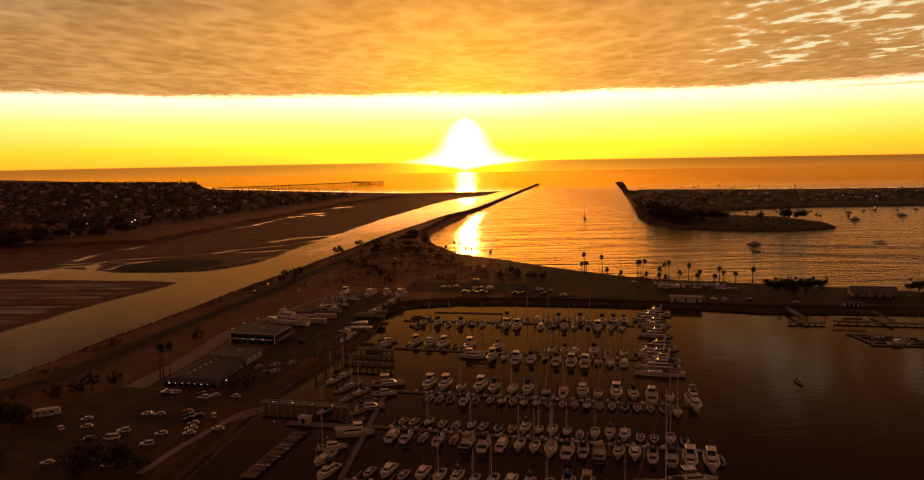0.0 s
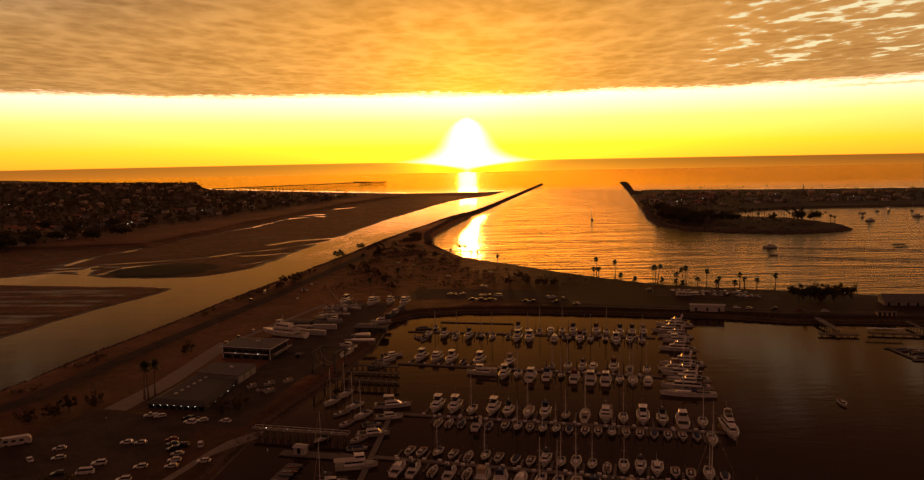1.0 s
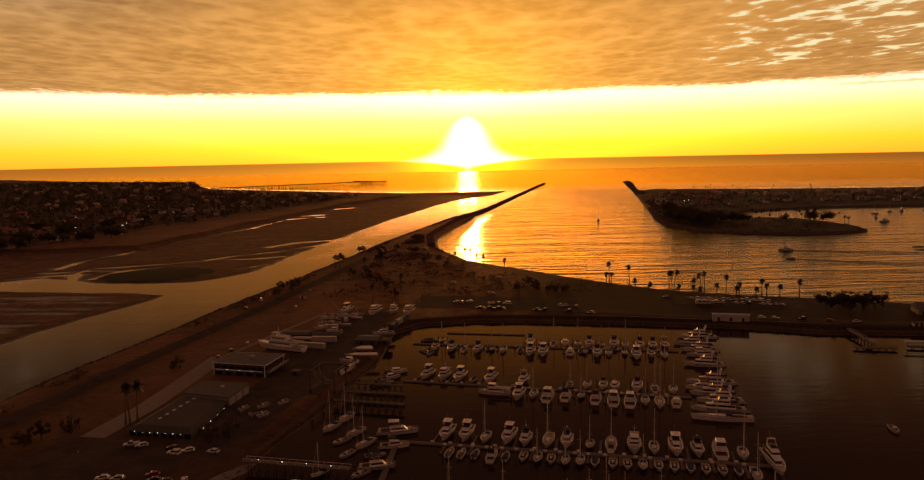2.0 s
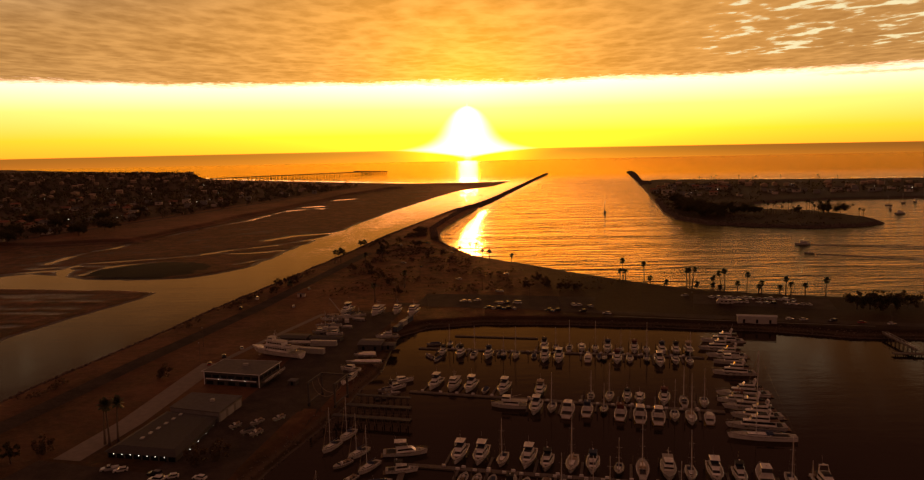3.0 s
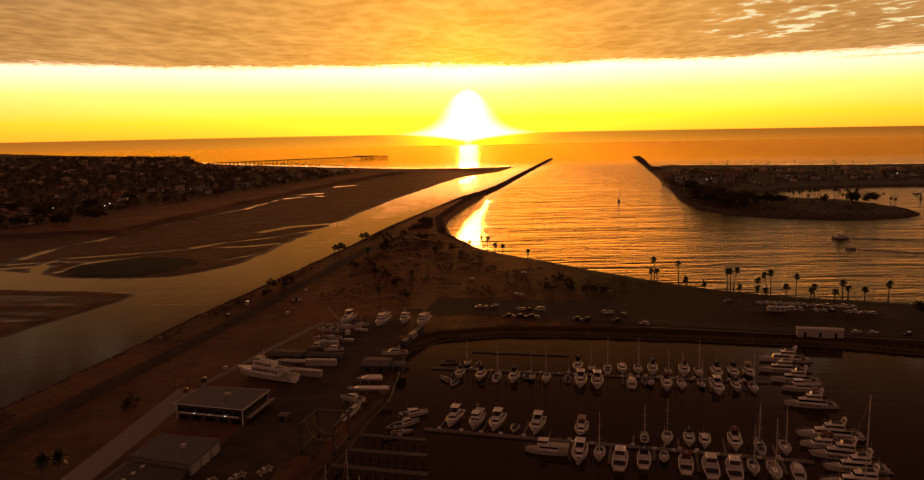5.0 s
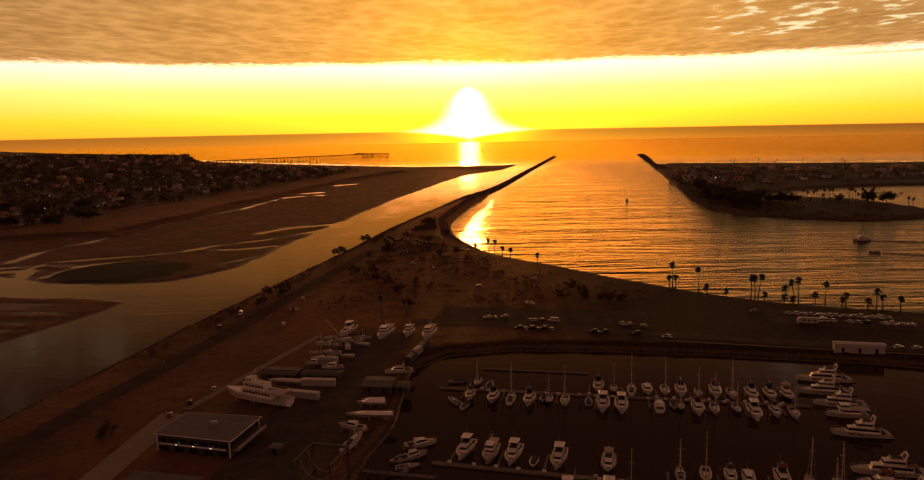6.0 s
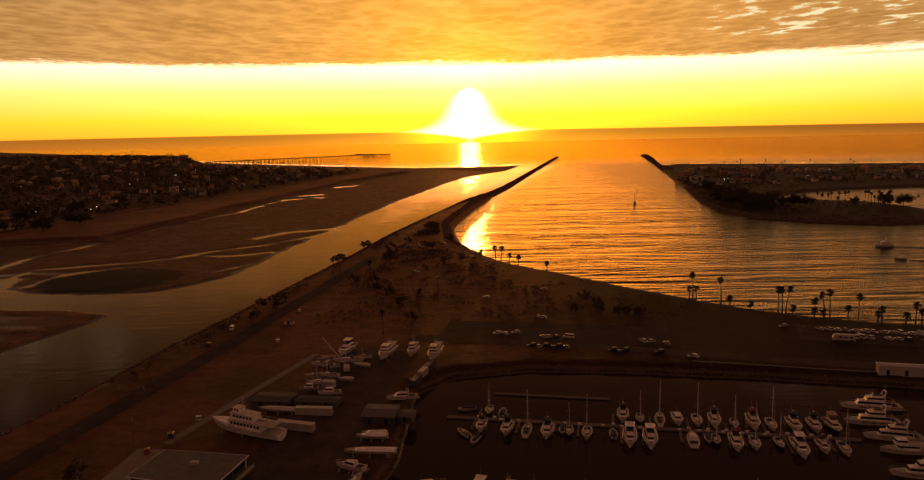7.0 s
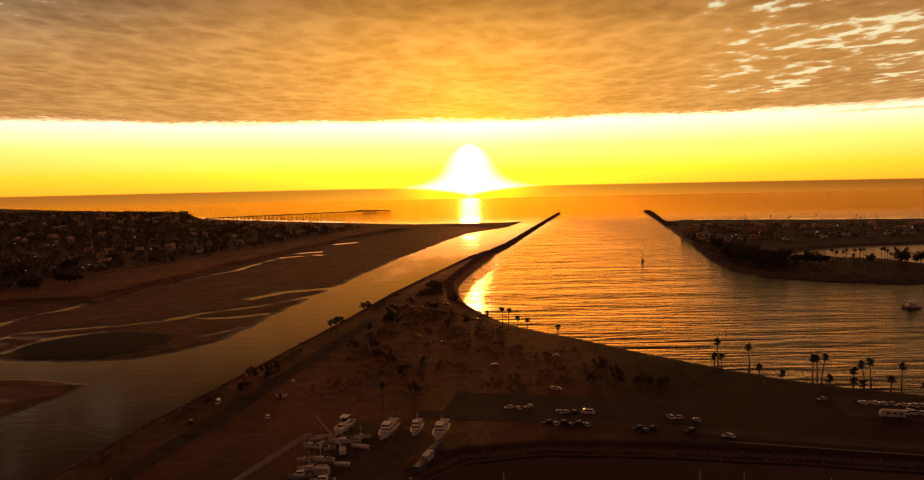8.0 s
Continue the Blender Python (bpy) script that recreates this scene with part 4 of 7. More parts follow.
FLEET = {
    "a": make_cruiser("motor_cruiser", "white motor cruiser with flybridge and blue canvas top", 12.5, 4.3, top="canvas"),
    "b": make_cruiser("motor_cruiser", "white motor cruiser with a hard top moored in its slip", 15.0, 4.9),
    "c": make_cruiser("motor_cruiser", "low white express cruiser with dark bimini", 10.5, 3.6, canvas=CANVAS_AND_SHADE, bridge=False, top="canvas"),
    "d": make_cruiser("motor_cruiser", "navy-hulled motor cruiser with white cabin and tan canvas", 13.5, 4.5, hull=HULL_BLUE, canvas=CANVAS_TAN, top="canvas"),
    "e": make_cruiser("motor_cruiser", "open white express cruiser without a top", 11.0, 3.9, bridge=False, top="none"),
    "g": make_cruiser("motor_cruiser", "white sport cruiser with maroon canvas enclosure", 13.5, 4.5, canvas=CANVAS_RED, top="canvas"),
    "h": make_cruiser("motor_cruiser", "older cream cruiser with dark canvas over its bridge", 12.0, 4.2, hull=GEL_OLD, canvas=CANVAS_AND_SHADE, top="canvas"),
    "s": make_sailboat("sailing_yacht", "white sailing yacht with a furled blue-covered mainsail", 11.0, 3.5, 15.0),
    "t": make_sailboat("sailing_yacht", "long white sailing yacht with tan sail cover", 13.5, 4.1, 18.0, canvas=CANVAS_TAN),
    "u": make_sailboat("sailing_yacht", "small dark-hulled sloop with bare mast", 9.0, 3.0, 11.5, hull=HULL_GREEN),
    "r": make_runabout("runabout", "small open motor boat with a dark cockpit and low windscreen", 8.0, 2.9),
    "k": make_runabout("runabout", "small motor boat under a blue canvas cover", 7.5, 2.8, CANVAS_BLUE),
    "w": make_trawler("trawler_yacht", "white trawler yacht with pilothouse and steadying mast", 14.0, 4.8),
    "Y": make_yacht("motor_yacht", "large white motor yacht tied alongside the dock end", 18.5, 5.0),
    "Z": make_yacht("motor_yacht", "very large white motor yacht with raised bridge", 21.0, 5.2),
    "S": make_sailboat("sailing_yacht", "very long white sailing yacht tied along the dock end", 23.0, 5.2, 31.0),
}
FRESH = set(FLEET)


def moor(kind, x, y, turn):
    """Puts a boat of that kind at x, y; turn: degrees of its bow from +y to the left."""
    m = pose(x, y, 0, 0, 0, turn)
    if kind in FRESH:
        FRESH.discard(kind)
        FLEET[kind].matrix_basis = m
        return FLEET[kind]
    return copy_thing(FLEET[kind], m)


LENGTH = dict(a=12.5, b=15, c=10.5, d=13.5, e=11, s=11, t=13.5, u=9, r=8, k=7.5, w=14, g=13.5, h=12, Y=18.5, Z=21, S=23)
lay = random.Random(5)


def finger_dock(x0, y0, x1, y1, far, near, facing):
    """A main walkway from x0, y0 to x1, y1 with boats on both sides, each a kind and its distance along the walkway; facing: share of the near motor boats that lie bow out."""
    along = Vector((x1 - x0, y1 - y0))
    run = along.length
    along.normalize()
    across = Vector((-along.y, along.x))
    turn = math.degrees(math.atan2(along.y, along.x))
    dock = thing("floating_dock", "grey planked floating dock with finger piers and timber posts", "dock", "docks of the marina")
    dock.matrix_basis = pose(x0, y0, 0, 0, 0, turn)
    bm = bmesh.new()
    box(bm, run / 2, 0, 0.05, run, 2.4, 0.45)
    part("walkway", bm, DOCK, dock)
    for slips, side in ((far, 1), (near, -1)):
        for k, (kind, at) in enumerate(slips):
            length = LENGTH[kind]
            reach = length * 0.85
            edge = at - 0.5 * min(7.0, max(3.6, at - slips[k - 1][1] if k else 6.0))
            if k % 2 == 0:
                bm = bmesh.new()
                box(bm, edge, side * (1.2 + reach / 2), 0.1, 0.9, reach, 0.35)
                part("finger_pier", bm, DOCK, dock)
            bm = bmesh.new()
            bar(bm, (edge + 0.6, side * (1.2 + reach), -1.5), (edge + 0.6, side * (1.2 + reach), lay.uniform(2.6, 3.6)), 0.19, 0.17, 6)
            part("mooring_post", bm, PILE, dock)
            if lay.random() < 0.8:
                bm = bmesh.new()
                box(bm, edge + lay.uniform(-0.4, 0.4), side * 0.85, 0.5, 1.3, 0.6, 0.65, 0.92)
                part("dock_box", bm, FIBRE, dock, "white fibreglass dock box")
            p = Vector((x0, y0)) + along * at + across * side * (2.4 + length / 2 + lay.uniform(0, 0.7))
            share = 0.85 if side > 0 or kind in "stu" else facing
            moor(kind, p.x, p.y, turn + (180 if lay.random() < share else 0) + lay.uniform(-2.5, 2.5))
    return dock


finger_dock(-40.0, 451.0, 97.2, 425.7, [("u", 14.4), ("k", 19.5), ("h", 62.9), ("u", 68.9), ("s", 75.7), ("e", 81.8), ("s", 88.5), ("a", 94.5), ("u", 100.9), ("g", 107.5), ("s", 113.3), ("a", 120.8), ("h", 127.4), ("d", 133.5)],
            [("c", 13.9), ("h", 23.1), ("s", 30.1), ("a", 37.1), ("k", 42.3), ("u", 44.5), ("s", 50.6), ("k", 59.4), ("b", 64.8), ("b", 71.5), ("e", 85.3), ("k", 90.6), ("u", 92.8), ("g", 98.9), ("s", 104.8), ("u", 112.6), ("b", 118.3), ("c", 125.7), ("s", 132.0)], 0.8)
finger_dock(-39.6, 383.7, 82.4, 353.7, [("b", 8.1), ("w", 16.6), ("b", 23.9), ("k", 31.0), ("b", 38.3), ("d", 53.7), ("u", 74.8), ("s", 82.1), ("c", 89.1), ("e", 94.0), ("g", 103.5), ("s", 110.9), ("s", 118.6)],
            [("b", 54.9), ("s", 61.0), ("b", 67.6), ("a", 74.8), ("u", 80.9), ("g", 87.3), ("b", 94.4), ("b", 101.1), ("s", 107.0), ("t", 112.8), ("e", 119.4)], 0.15)
finger_dock(-34.6, 311.1, 87.4, 285.1, [("b", 14.8), ("b", 22.0), ("s", 29.6), ("b", 37.7), ("h", 44.1), ("t", 52.1), ("a", 58.6), ("u", 66.8), ("t", 74.0), ("w", 81.9), ("s", 88.5), ("b", 95.8), ("h", 102.9), ("b", 110.1), ("s", 117.4)],
            [("r", 19.9), ("r", 24.2), ("k", 28.9), ("c", 34.9), ("k", 39.4), ("r", 45.3), ("u", 50.2), ("r", 54.7), ("u", 59.5), ("u", 64.4), ("k", 69.1), ("r", 74.9), ("r", 79.6), ("u", 84.5), ("r", 89.5), ("r", 94.4), ("k", 99.4), ("r", 104.1), ("r", 109.2), ("k", 114.1), ("s", 119.0)], 0.6)
finger_dock(-37.1, 268.6, 80.9, 239.6, [("r", 10.2), ("r", 14.4), ("u", 20.2), ("r", 25.6), ("r", 31.2), ("u", 36.7), ("r", 41.3), ("k", 47.0), ("r", 52.1), ("c", 56.9), ("u", 62.1), ("s", 66.9), ("u", 72.2), ("r", 77.0), ("s", 82.2), ("c", 87.4), ("e", 92.6), ("r", 98.1), ("r", 102.8), ("s", 108.3), ("k", 113.0)],
            [("e", 11.4), ("c", 16.7), ("r", 22.7), ("c", 28.7), ("r", 34.0), ("d", 39.7), ("a", 45.4), ("e", 51.5), ("s", 57.5), ("s", 62.9), ("t", 68.6), ("a", 74.4), ("c", 79.5), ("d", 84.8), ("c", 91.1), ("e", 96.5), ("c", 102.2), ("h", 108.3), ("b", 114.0), ("b", 120.6), ("k", 123.4)], 0.3)
finger_dock(-40, 222, 84, 191, [("rerescusecsadesgbsace"[k], 6 + 5.7 * k) for k in range(21)], [], 0.5)

# large yachts lying side by side off the ends of the second and first dock
for kind, x, y, turn in (("Z", 115, 454, 81), ("Y", 108, 440, 83), ("Y", 108, 427, 79), ("w", 106, 417, 82), ("Y", 102, 400.5, 80), ("Z", 96, 373, 81), ("g", 90, 365.5, 84), ("Y", 92, 357.5, 78), ("Y", 92, 348.5, 82), ("Z", 88, 338.5, 80), ("S", 86.3, 328.5, 80), ("Z", 89.5, 287.5, 172), ("b", 68, 217, -88), ("w", 1, 364, 79)):
    moor(kind, x, y, turn)
moor("r", 143.6, 314.6, 170)


# ---- paving, roads and banks ----
ASPHALT = surface("worn_asphalt", (0.052, 0.038, 0.030), 0.92, vary=0.45, grain=9.0, bump=0.2, local=False, spec=0.14)
CONCRETE = surface("pale_concrete", (0.17, 0.14, 0.12), 0.85, vary=0.2, grain=3.0, bump=0.2, local=False)
STUCCO = surface("pale_stucco", (0.50, 0.43, 0.35), 0.9, vary=0.12, grain=1.5)
STUCCO_TAN = surface("tan_stucco", (0.36, 0.27, 0.18), 0.9, vary=0.12, grain=1.5)
STUCCO_GREY = surface("grey_siding", (0.23, 0.22, 0.21), 0.85, vary=0.15, grain=1.5)
SIDING_DARK = surface("dark_timber_siding", (0.07, 0.065, 0.06), 0.8, vary=0.25, grain=0.8)
WHITE_PAINT = surface("white_paint", (0.76, 0.75, 0.72), 0.6, vary=0.1, grain=1.0)
ROOF_GREY = surface("gravel_roof", (0.10, 0.095, 0.09), 0.95, vary=0.25, grain=2.0, bump=0.3)
ROOF_DARK = surface("dark_shingle_roof", (0.055, 0.05, 0.048), 0.9, vary=0.3, grain=1.0, bump=0.3)
ROOF_RED = surface("clay_tile_roof", (0.22, 0.085, 0.05), 0.85, vary=0.3, grain=0.8, bump=0.4)
SHEET_METAL = surface("white_sheet_metal", (0.36, 0.35, 0.33), 0.5, vary=0.12, grain=1.5)
BLUE_STEEL = surface("blue_painted_steel", (0.05, 0.065, 0.10), 0.5, vary=0.2, grain=1.0)
TYRE = surface("tyre_rubber", (0.02, 0.02, 0.02), 0.9, vary=0.2, grain=0.3)


def leaf_material(name, dark, light, through_leaf):
    """Thin leaves: dull on the face, and letting some light through from behind."""
    m = bpy.data.materials.new(name)
    m.use_nodes = True
    g = Graph(m.node_tree)
    at = g.node("ShaderNodeNewGeometry").outputs["Position"]
    col = g.mix(g.smooth(g.math("ADD", g.math("MULTIPLY", g.noise(at, 0.25, 3.0), 0.6), g.math("MULTIPLY", g.noise(at, 2.5, 3.0), 0.4)), 0.35, 0.65), dark, light)
    face = g.node("ShaderNodeBsdfPrincipled", {"Base Color": col, "Roughness": 0.65, "Specular IOR Level": 0.3})
    behind = g.node("ShaderNodeBsdfTranslucent", {"Color": (*through_leaf, 1)})
    both = g.node("ShaderNodeMixShader", {0: 0.25, 1: face.outputs[0], 2: behind.outputs[0]})
    g.tree.links.new(both.outputs[0], g.node("ShaderNodeOutputMaterial").inputs[0])
    return m


LEAF = leaf_material("dark_foliage", (0.036, 0.045, 0.018), (0.070, 0.062, 0.028), (0.080, 0.038, 0.013))
LEAF_DRY = leaf_material("scrub_foliage", (0.060, 0.046, 0.024), (0.100, 0.072, 0.036), (0.090, 0.045, 0.016))
TRUNK = surface("tree_bark", (0.09, 0.07, 0.055), 0.9, vary=0.35, grain=0.4, bump=0.4)
FOAM = surface("sea_foam", (0.78, 0.76, 0.72), 0.3, vary=0.1, grain=3.0, local=False, coat=1.0)


def lamp_material(name, color, power):
    m = bpy.data.materials.new(name)
    m.use_nodes = True
    g = Graph(m.node_tree)
    e = g.node("ShaderNodeEmission", {"Color": (*color, 1), "Strength": power})
    g.tree.links.new(e.outputs[0], g.node("ShaderNodeOutputMaterial").inputs[0])
    return m


BULB = lamp_material("lit_bulb", (1.0, 0.86, 0.66), 4.0)


def strip(name, label, category, points, width, material, lift=0.06, step=4.0, kind="structure"):
    """A paved strip that follows the ground along a line."""
    line = [Vector(points[0])]
    for a, b in zip(points, points[1:]):
        a, b = Vector(a), Vector(b)
        n = max(1, int((b - a).length / step))
        line += [a.lerp(b, (k + 1) / n) for k in range(n)]
    cols = 4
    xs, ys = [], []
    for k, p in enumerate(line):
        way = (line[min(k + 1, len(line) - 1)] - line[max(k - 1, 0)]).normalized()
        for c in range(cols + 1):
            q = p + Vector((-way.y, way.x)) * width * (c / cols - 0.5)
            xs.append(q.x), ys.append(q.y)
    zs = land_height(np.array(xs), np.array(ys)) + lift
    faces = [(r * (cols + 1) + c, r * (cols + 1) + c + 1, (r + 1) * (cols + 1) + c + 1, (r + 1) * (cols + 1) + c) for r in range(len(line) - 1) for c in range(cols)]
    return tagged(sheet(name, list(zip(xs, ys, zs.tolist())), faces, material), label, category, kind=kind)


strip("road", "narrow asphalt road on top of the levee", "road", [(-300, 90), (-188, 320), (-170, 420), (-148, 530), (-128, 650), (-108, 770)], 8, ASPHALT)
strip("pavement", "asphalt boatyard between sheds and slips", "pavement", [(-98, 290), (-86, 380), (-80, 470), (-72, 525)], 34, ASPHALT, 0.05, kind="structure")
strip("pavement", "asphalt parking lot behind the restaurant", "pavement", [(-150, 225), (-128, 305)], 56, ASPHALT, 0.04)
strip("pavement", "pale concrete drive beside the low buildings", "pavement", [(-146, 312), (-140, 345), (-135, 420)], 10, CONCRETE, 0.09)
strip("road", "asphalt road along the harbour bank", "road", [(-60, 545), (20, 528), (80, 508), (150, 488), (250, 462), (420, 425)], 9, ASPHALT, 0.08)
strip("pavement", "asphalt parking rows on the point", "pavement", [(-45, 560), (65, 540)], 34, ASPHALT, 0.05)
strip("pavement", "asphalt beach parking lot", "pavement", [(128, 545), (205, 522)], 30, ASPHALT, 0.05)
strip("pavement", "pale concrete lane along the edge of the boatyard", "pavement", [(-132, 424), (-118, 470), (-102, 520)], 3.5, CONCRETE, 0.10)
strip("pavement", "narrow concrete walk along the top of the basin bank", "pavement", [(-80, 297), (-84, 288), (-92, 268), (-100, 242), (-104, 222)], 3.0, CONCRETE, 0.11)
strip("trim", "pale low wall beside the harbour road", "wall", [(64, 501), (133, 483), (200, 466)], 0.9, CONCRETE, 0.45)
strip("road", "street along the dyke before the town", "road", [(-560, 850), (-505, 1026), (-428, 1312), (-335, 1700)], 9, ASPHALT, 0.08, 12)


# ---- rubble on the jetties and banks ----
def rubble(name, label, line, width, count, size, seed, sink=0.25):
    """Loose rock along a line, one object."""
    rnd = random.Random(seed)
    pts = [Vector(p) for p in line]
    runs = [(b - a).length for a, b in zip(pts, pts[1:])]
    xs, ys = [], []
    for _ in range(count):
        k = rnd.choices(range(len(runs)), runs)[0]
        a, b = pts[k], pts[k + 1]
        way = (b - a).normalized()
        p = a.lerp(b, rnd.random()) + Vector((-way.y, way.x)) * rnd.uniform(-0.5, 0.5) * width
        xs.append(p.x), ys.append(p.y)
    zs = land_height(np.array(xs), np.array(ys))
    verts, faces = [], []
    for x, y, z in zip(xs, ys, zs):
        if z < -1.2:
            continue
        r = size * rnd.uniform(0.5, 1.3)
        n = len(verts)
        q = Euler((rnd.uniform(-0.6, 0.6), rnd.uniform(-0.6, 0.6), rnd.uniform(0, 6.28)))
        for a, b, c in ((-1, -1, -1), (1, -1, -1), (1, 1, -1), (-1, 1, -1), (-1, -1, 1), (1, -1, 1), (1, 1, 1), (-1, 1, 1)):
            v = Vector((a * rnd.uniform(0.55, 1), b * rnd.uniform(0.5, 0.9), c * rnd.uniform(0.4, 0.7))) * r
            v.rotate(q)
            verts.append((x + v.x, y + v.y, z + v.z + r * sink))
        faces += [tuple(n + i for i in f) for f in ((3, 2, 1, 0), (4, 5, 6, 7), (0, 1, 5, 4), (1, 2, 6, 5), (2, 3, 7, 6), (3, 0, 4, 7))]
    return tagged(sheet(name, verts, faces, ROCK), label, "rocks", kind="stuff")


rubble("jetty_rock", "dark rubble rock of the long middle jetty", [(-30, 1200), (30, 1470), (108, 1880), (255, 2660)], 14, 2600, 1.2, 1)
rubble("jetty_rock", "dark rubble rock of the north jetty", [(408, 1850), (430, 1960), (555, 2700)], 26, 2400, 1.2, 2)
rubble("bank_rock", "dark rock armour along the river levee", [(-215, 318), (-204, 385), (-190, 460), (-178, 535), (-163, 610), (-152, 670), (-133, 765), (-107, 915), (-72, 1085), (-30, 1260)], 12, 6500, 0.7, 3)
rubble("bank_rock", "dark rock armour along the channel beach", [(-10, 1290), (-38, 1127), (-58, 985), (-50, 870), (-15, 770), (33, 710), (75, 652), (121, 600), (179, 565), (225, 550), (314, 509)], 9, 2600, 0.6, 4)
rubble("bank_rock", "dark rock bank of the harbour basin", [(275, 444), (185, 457), (155, 471), (63, 491), (-5, 500), (-40, 493)], 8, 1500, 0.32, 5)
rubble("bank_rock", "low dark rock bank below the boatyard", [(-54, 478), (-56, 417), (-62, 387), (-70, 348), (-84, 294), (-91, 225)], 7, 500, 0.34, 7)
rubble("bank_rock", "dark rock edge of the northern spit", [(322, 1400), (276, 1160), (266, 1063), (286, 992), (324, 966), (385, 934), (448, 946), (480, 970), (492, 1036)], 9, 2400, 0.9, 6)


# ---- trees ----
def make_palm(label, height, lean, seed, fronds=46):
    rnd = random.Random(seed)
    palm = thing("palm_tree", label, "palm tree", "palms along the shore")
    bm = bmesh.new()
    rings, n = [], 9
    for k in range(n):
        s = k / (n - 1)
        r = 0.36 * (1 - 0.5 * s) + 0.2 * (1 - s) ** 6
        c = Vector((lean * s * s, 0.3 * lean * s, height * s - 0.4 * (k == 0)))
        rings.append([c + Vector((r * math.cos(a), r * math.sin(a), 0)) for a in [2 * math.pi * j / 7 for j in range(7)]])
    ring_loft(bm, rings)
    part("trunk", bm, BARK, palm, smooth=True)
    head = Vector((lean, 0.3 * lean, height))

    def leaf(bm, yaw, rise, reach, droop, wide):
        side = Vector((-math.sin(yaw), math.cos(yaw), 0))
        prev = None
        for k in range(5):
            s = k / 4
            p = head + Vector((math.cos(yaw), math.sin(yaw), 0)) * reach * s * math.cos(rise) + Vector((0, 0, reach * s * math.sin(rise) - droop * s * s))
            w = wide * (0.12, 0.35, 1.0, 0.9, 0.15)[k]
            now = [bm.verts.new(p + side * w - Vector((0, 0, 0.35 * w))), bm.verts.new(p), bm.verts.new(p - side * w - Vector((0, 0, 0.35 * w)))]
            if prev:
                bm.faces.new((prev[0], prev[1], now[1], now[0]))
                bm.faces.new((prev[1], prev[2], now[2], now[1]))
            prev = now

    bm = bmesh.new()
    for k in range(fronds):
        leaf(bm, rnd.uniform(0, 6.28), rnd.uniform(-0.6, 1.5), rnd.uniform(2.0, 2.9), rnd.uniform(0.1, 0.8), rnd.uniform(0.5, 0.85))
    part("crown", bm, FROND, palm, "round crown of fan fronds")
    bm = bmesh.new()
    for k in range(14):
        leaf(bm, rnd.uniform(0, 6.28), rnd.uniform(-1.45, -0.9), rnd.uniform(1.2, 2.2), rnd.uniform(0.1, 0.4), rnd.uniform(0.25, 0.4))
    part("skirt", bm, DEADFROND, palm, "skirt of dead brown fronds")
    return palm


def clump(bm, centre, radius, leaves, size, rnd):
    """A loose clump of leaf blades round a centre."""
    for _ in range(leaves):
        d = Vector((rnd.gauss(0, 1), rnd.gauss(0, 1), rnd.gauss(0, 0.8))).normalized() * radius * rnd.uniform(0.45, 1.0)
        p = centre + d
        u = Vector((rnd.uniform(-1, 1), rnd.uniform(-1, 1), rnd.uniform(-1, 1))).normalized() * size * rnd.uniform(0.6, 1.3)
        w = u.cross(Vector((rnd.uniform(-1, 1), rnd.uniform(-1, 1), rnd.uniform(-1, 1)))).normalized() * size * rnd.uniform(0.4, 0.8)
        bm.faces.new([bm.verts.new(q) for q in (p - u, p + w, p + u, p - w)])


def make_tree(label, height, spread, seed, leaf=LEAF, clumps=24, leaves=46):
    rnd = random.Random(seed)
    tree = thing("tree", label, "tree", "trees on the point")
    bm = bmesh.new()
    fork = height * rnd.uniform(0.25, 0.38)
    bar(bm, (0, 0, -0.4), (0.1, 0, fork), 0.04 * height, 0.028 * height, 7)
    tips = []
    for k in range(6):
        a = k * 1.05 + rnd.uniform(-0.3, 0.3)
        tip = Vector((math.cos(a) * spread * rnd.uniform(0.25, 0.6), math.sin(a) * spread * rnd.uniform(0.2, 0.5), height * rnd.uniform(0.5, 0.9)))
        bar(bm, (0.1, 0, fork * 0.96), tip, 0.018 * height, 0.006 * height, 5)
        tips.append(tip)
    part("trunk", bm, TRUNK, tree)
    bm = bmesh.new()
    for k in range(clumps):
        t = tips[k % len(tips)]
        c = t + Vector((rnd.gauss(0, 0.24) * spread, rnd.gauss(0, 0.24) * spread, rnd.gauss(0, 0.16) * height))
        c.z = max(c.z, height * 0.30)
        clump(bm, c, spread * rnd.uniform(0.16, 0.30), leaves, 0.30 + 0.02 * height, rnd)
    part("crown", bm, leaf, tree)
    return tree


def place_all(makers, spots, turn_seed):
    """Puts things on the ground at spots of (which, x, y), each one turned by chance; the first of each kind is the built one itself."""
    rnd = random.Random(turn_seed)
    zs = land_height(np.array([s[1] for s in spots]), np.array([s[2] for s in spots]))
    used = set()
    for (which, x, y, *rest), z in zip(spots, zs):
        m = pose(x, y, float(z), 0, 0, rest[0] if rest else rnd.uniform(0, 360))
        if which in used:
            copy_thing(makers[which], m)
        else:
            makers[which].matrix_basis = m
            used.add(which)


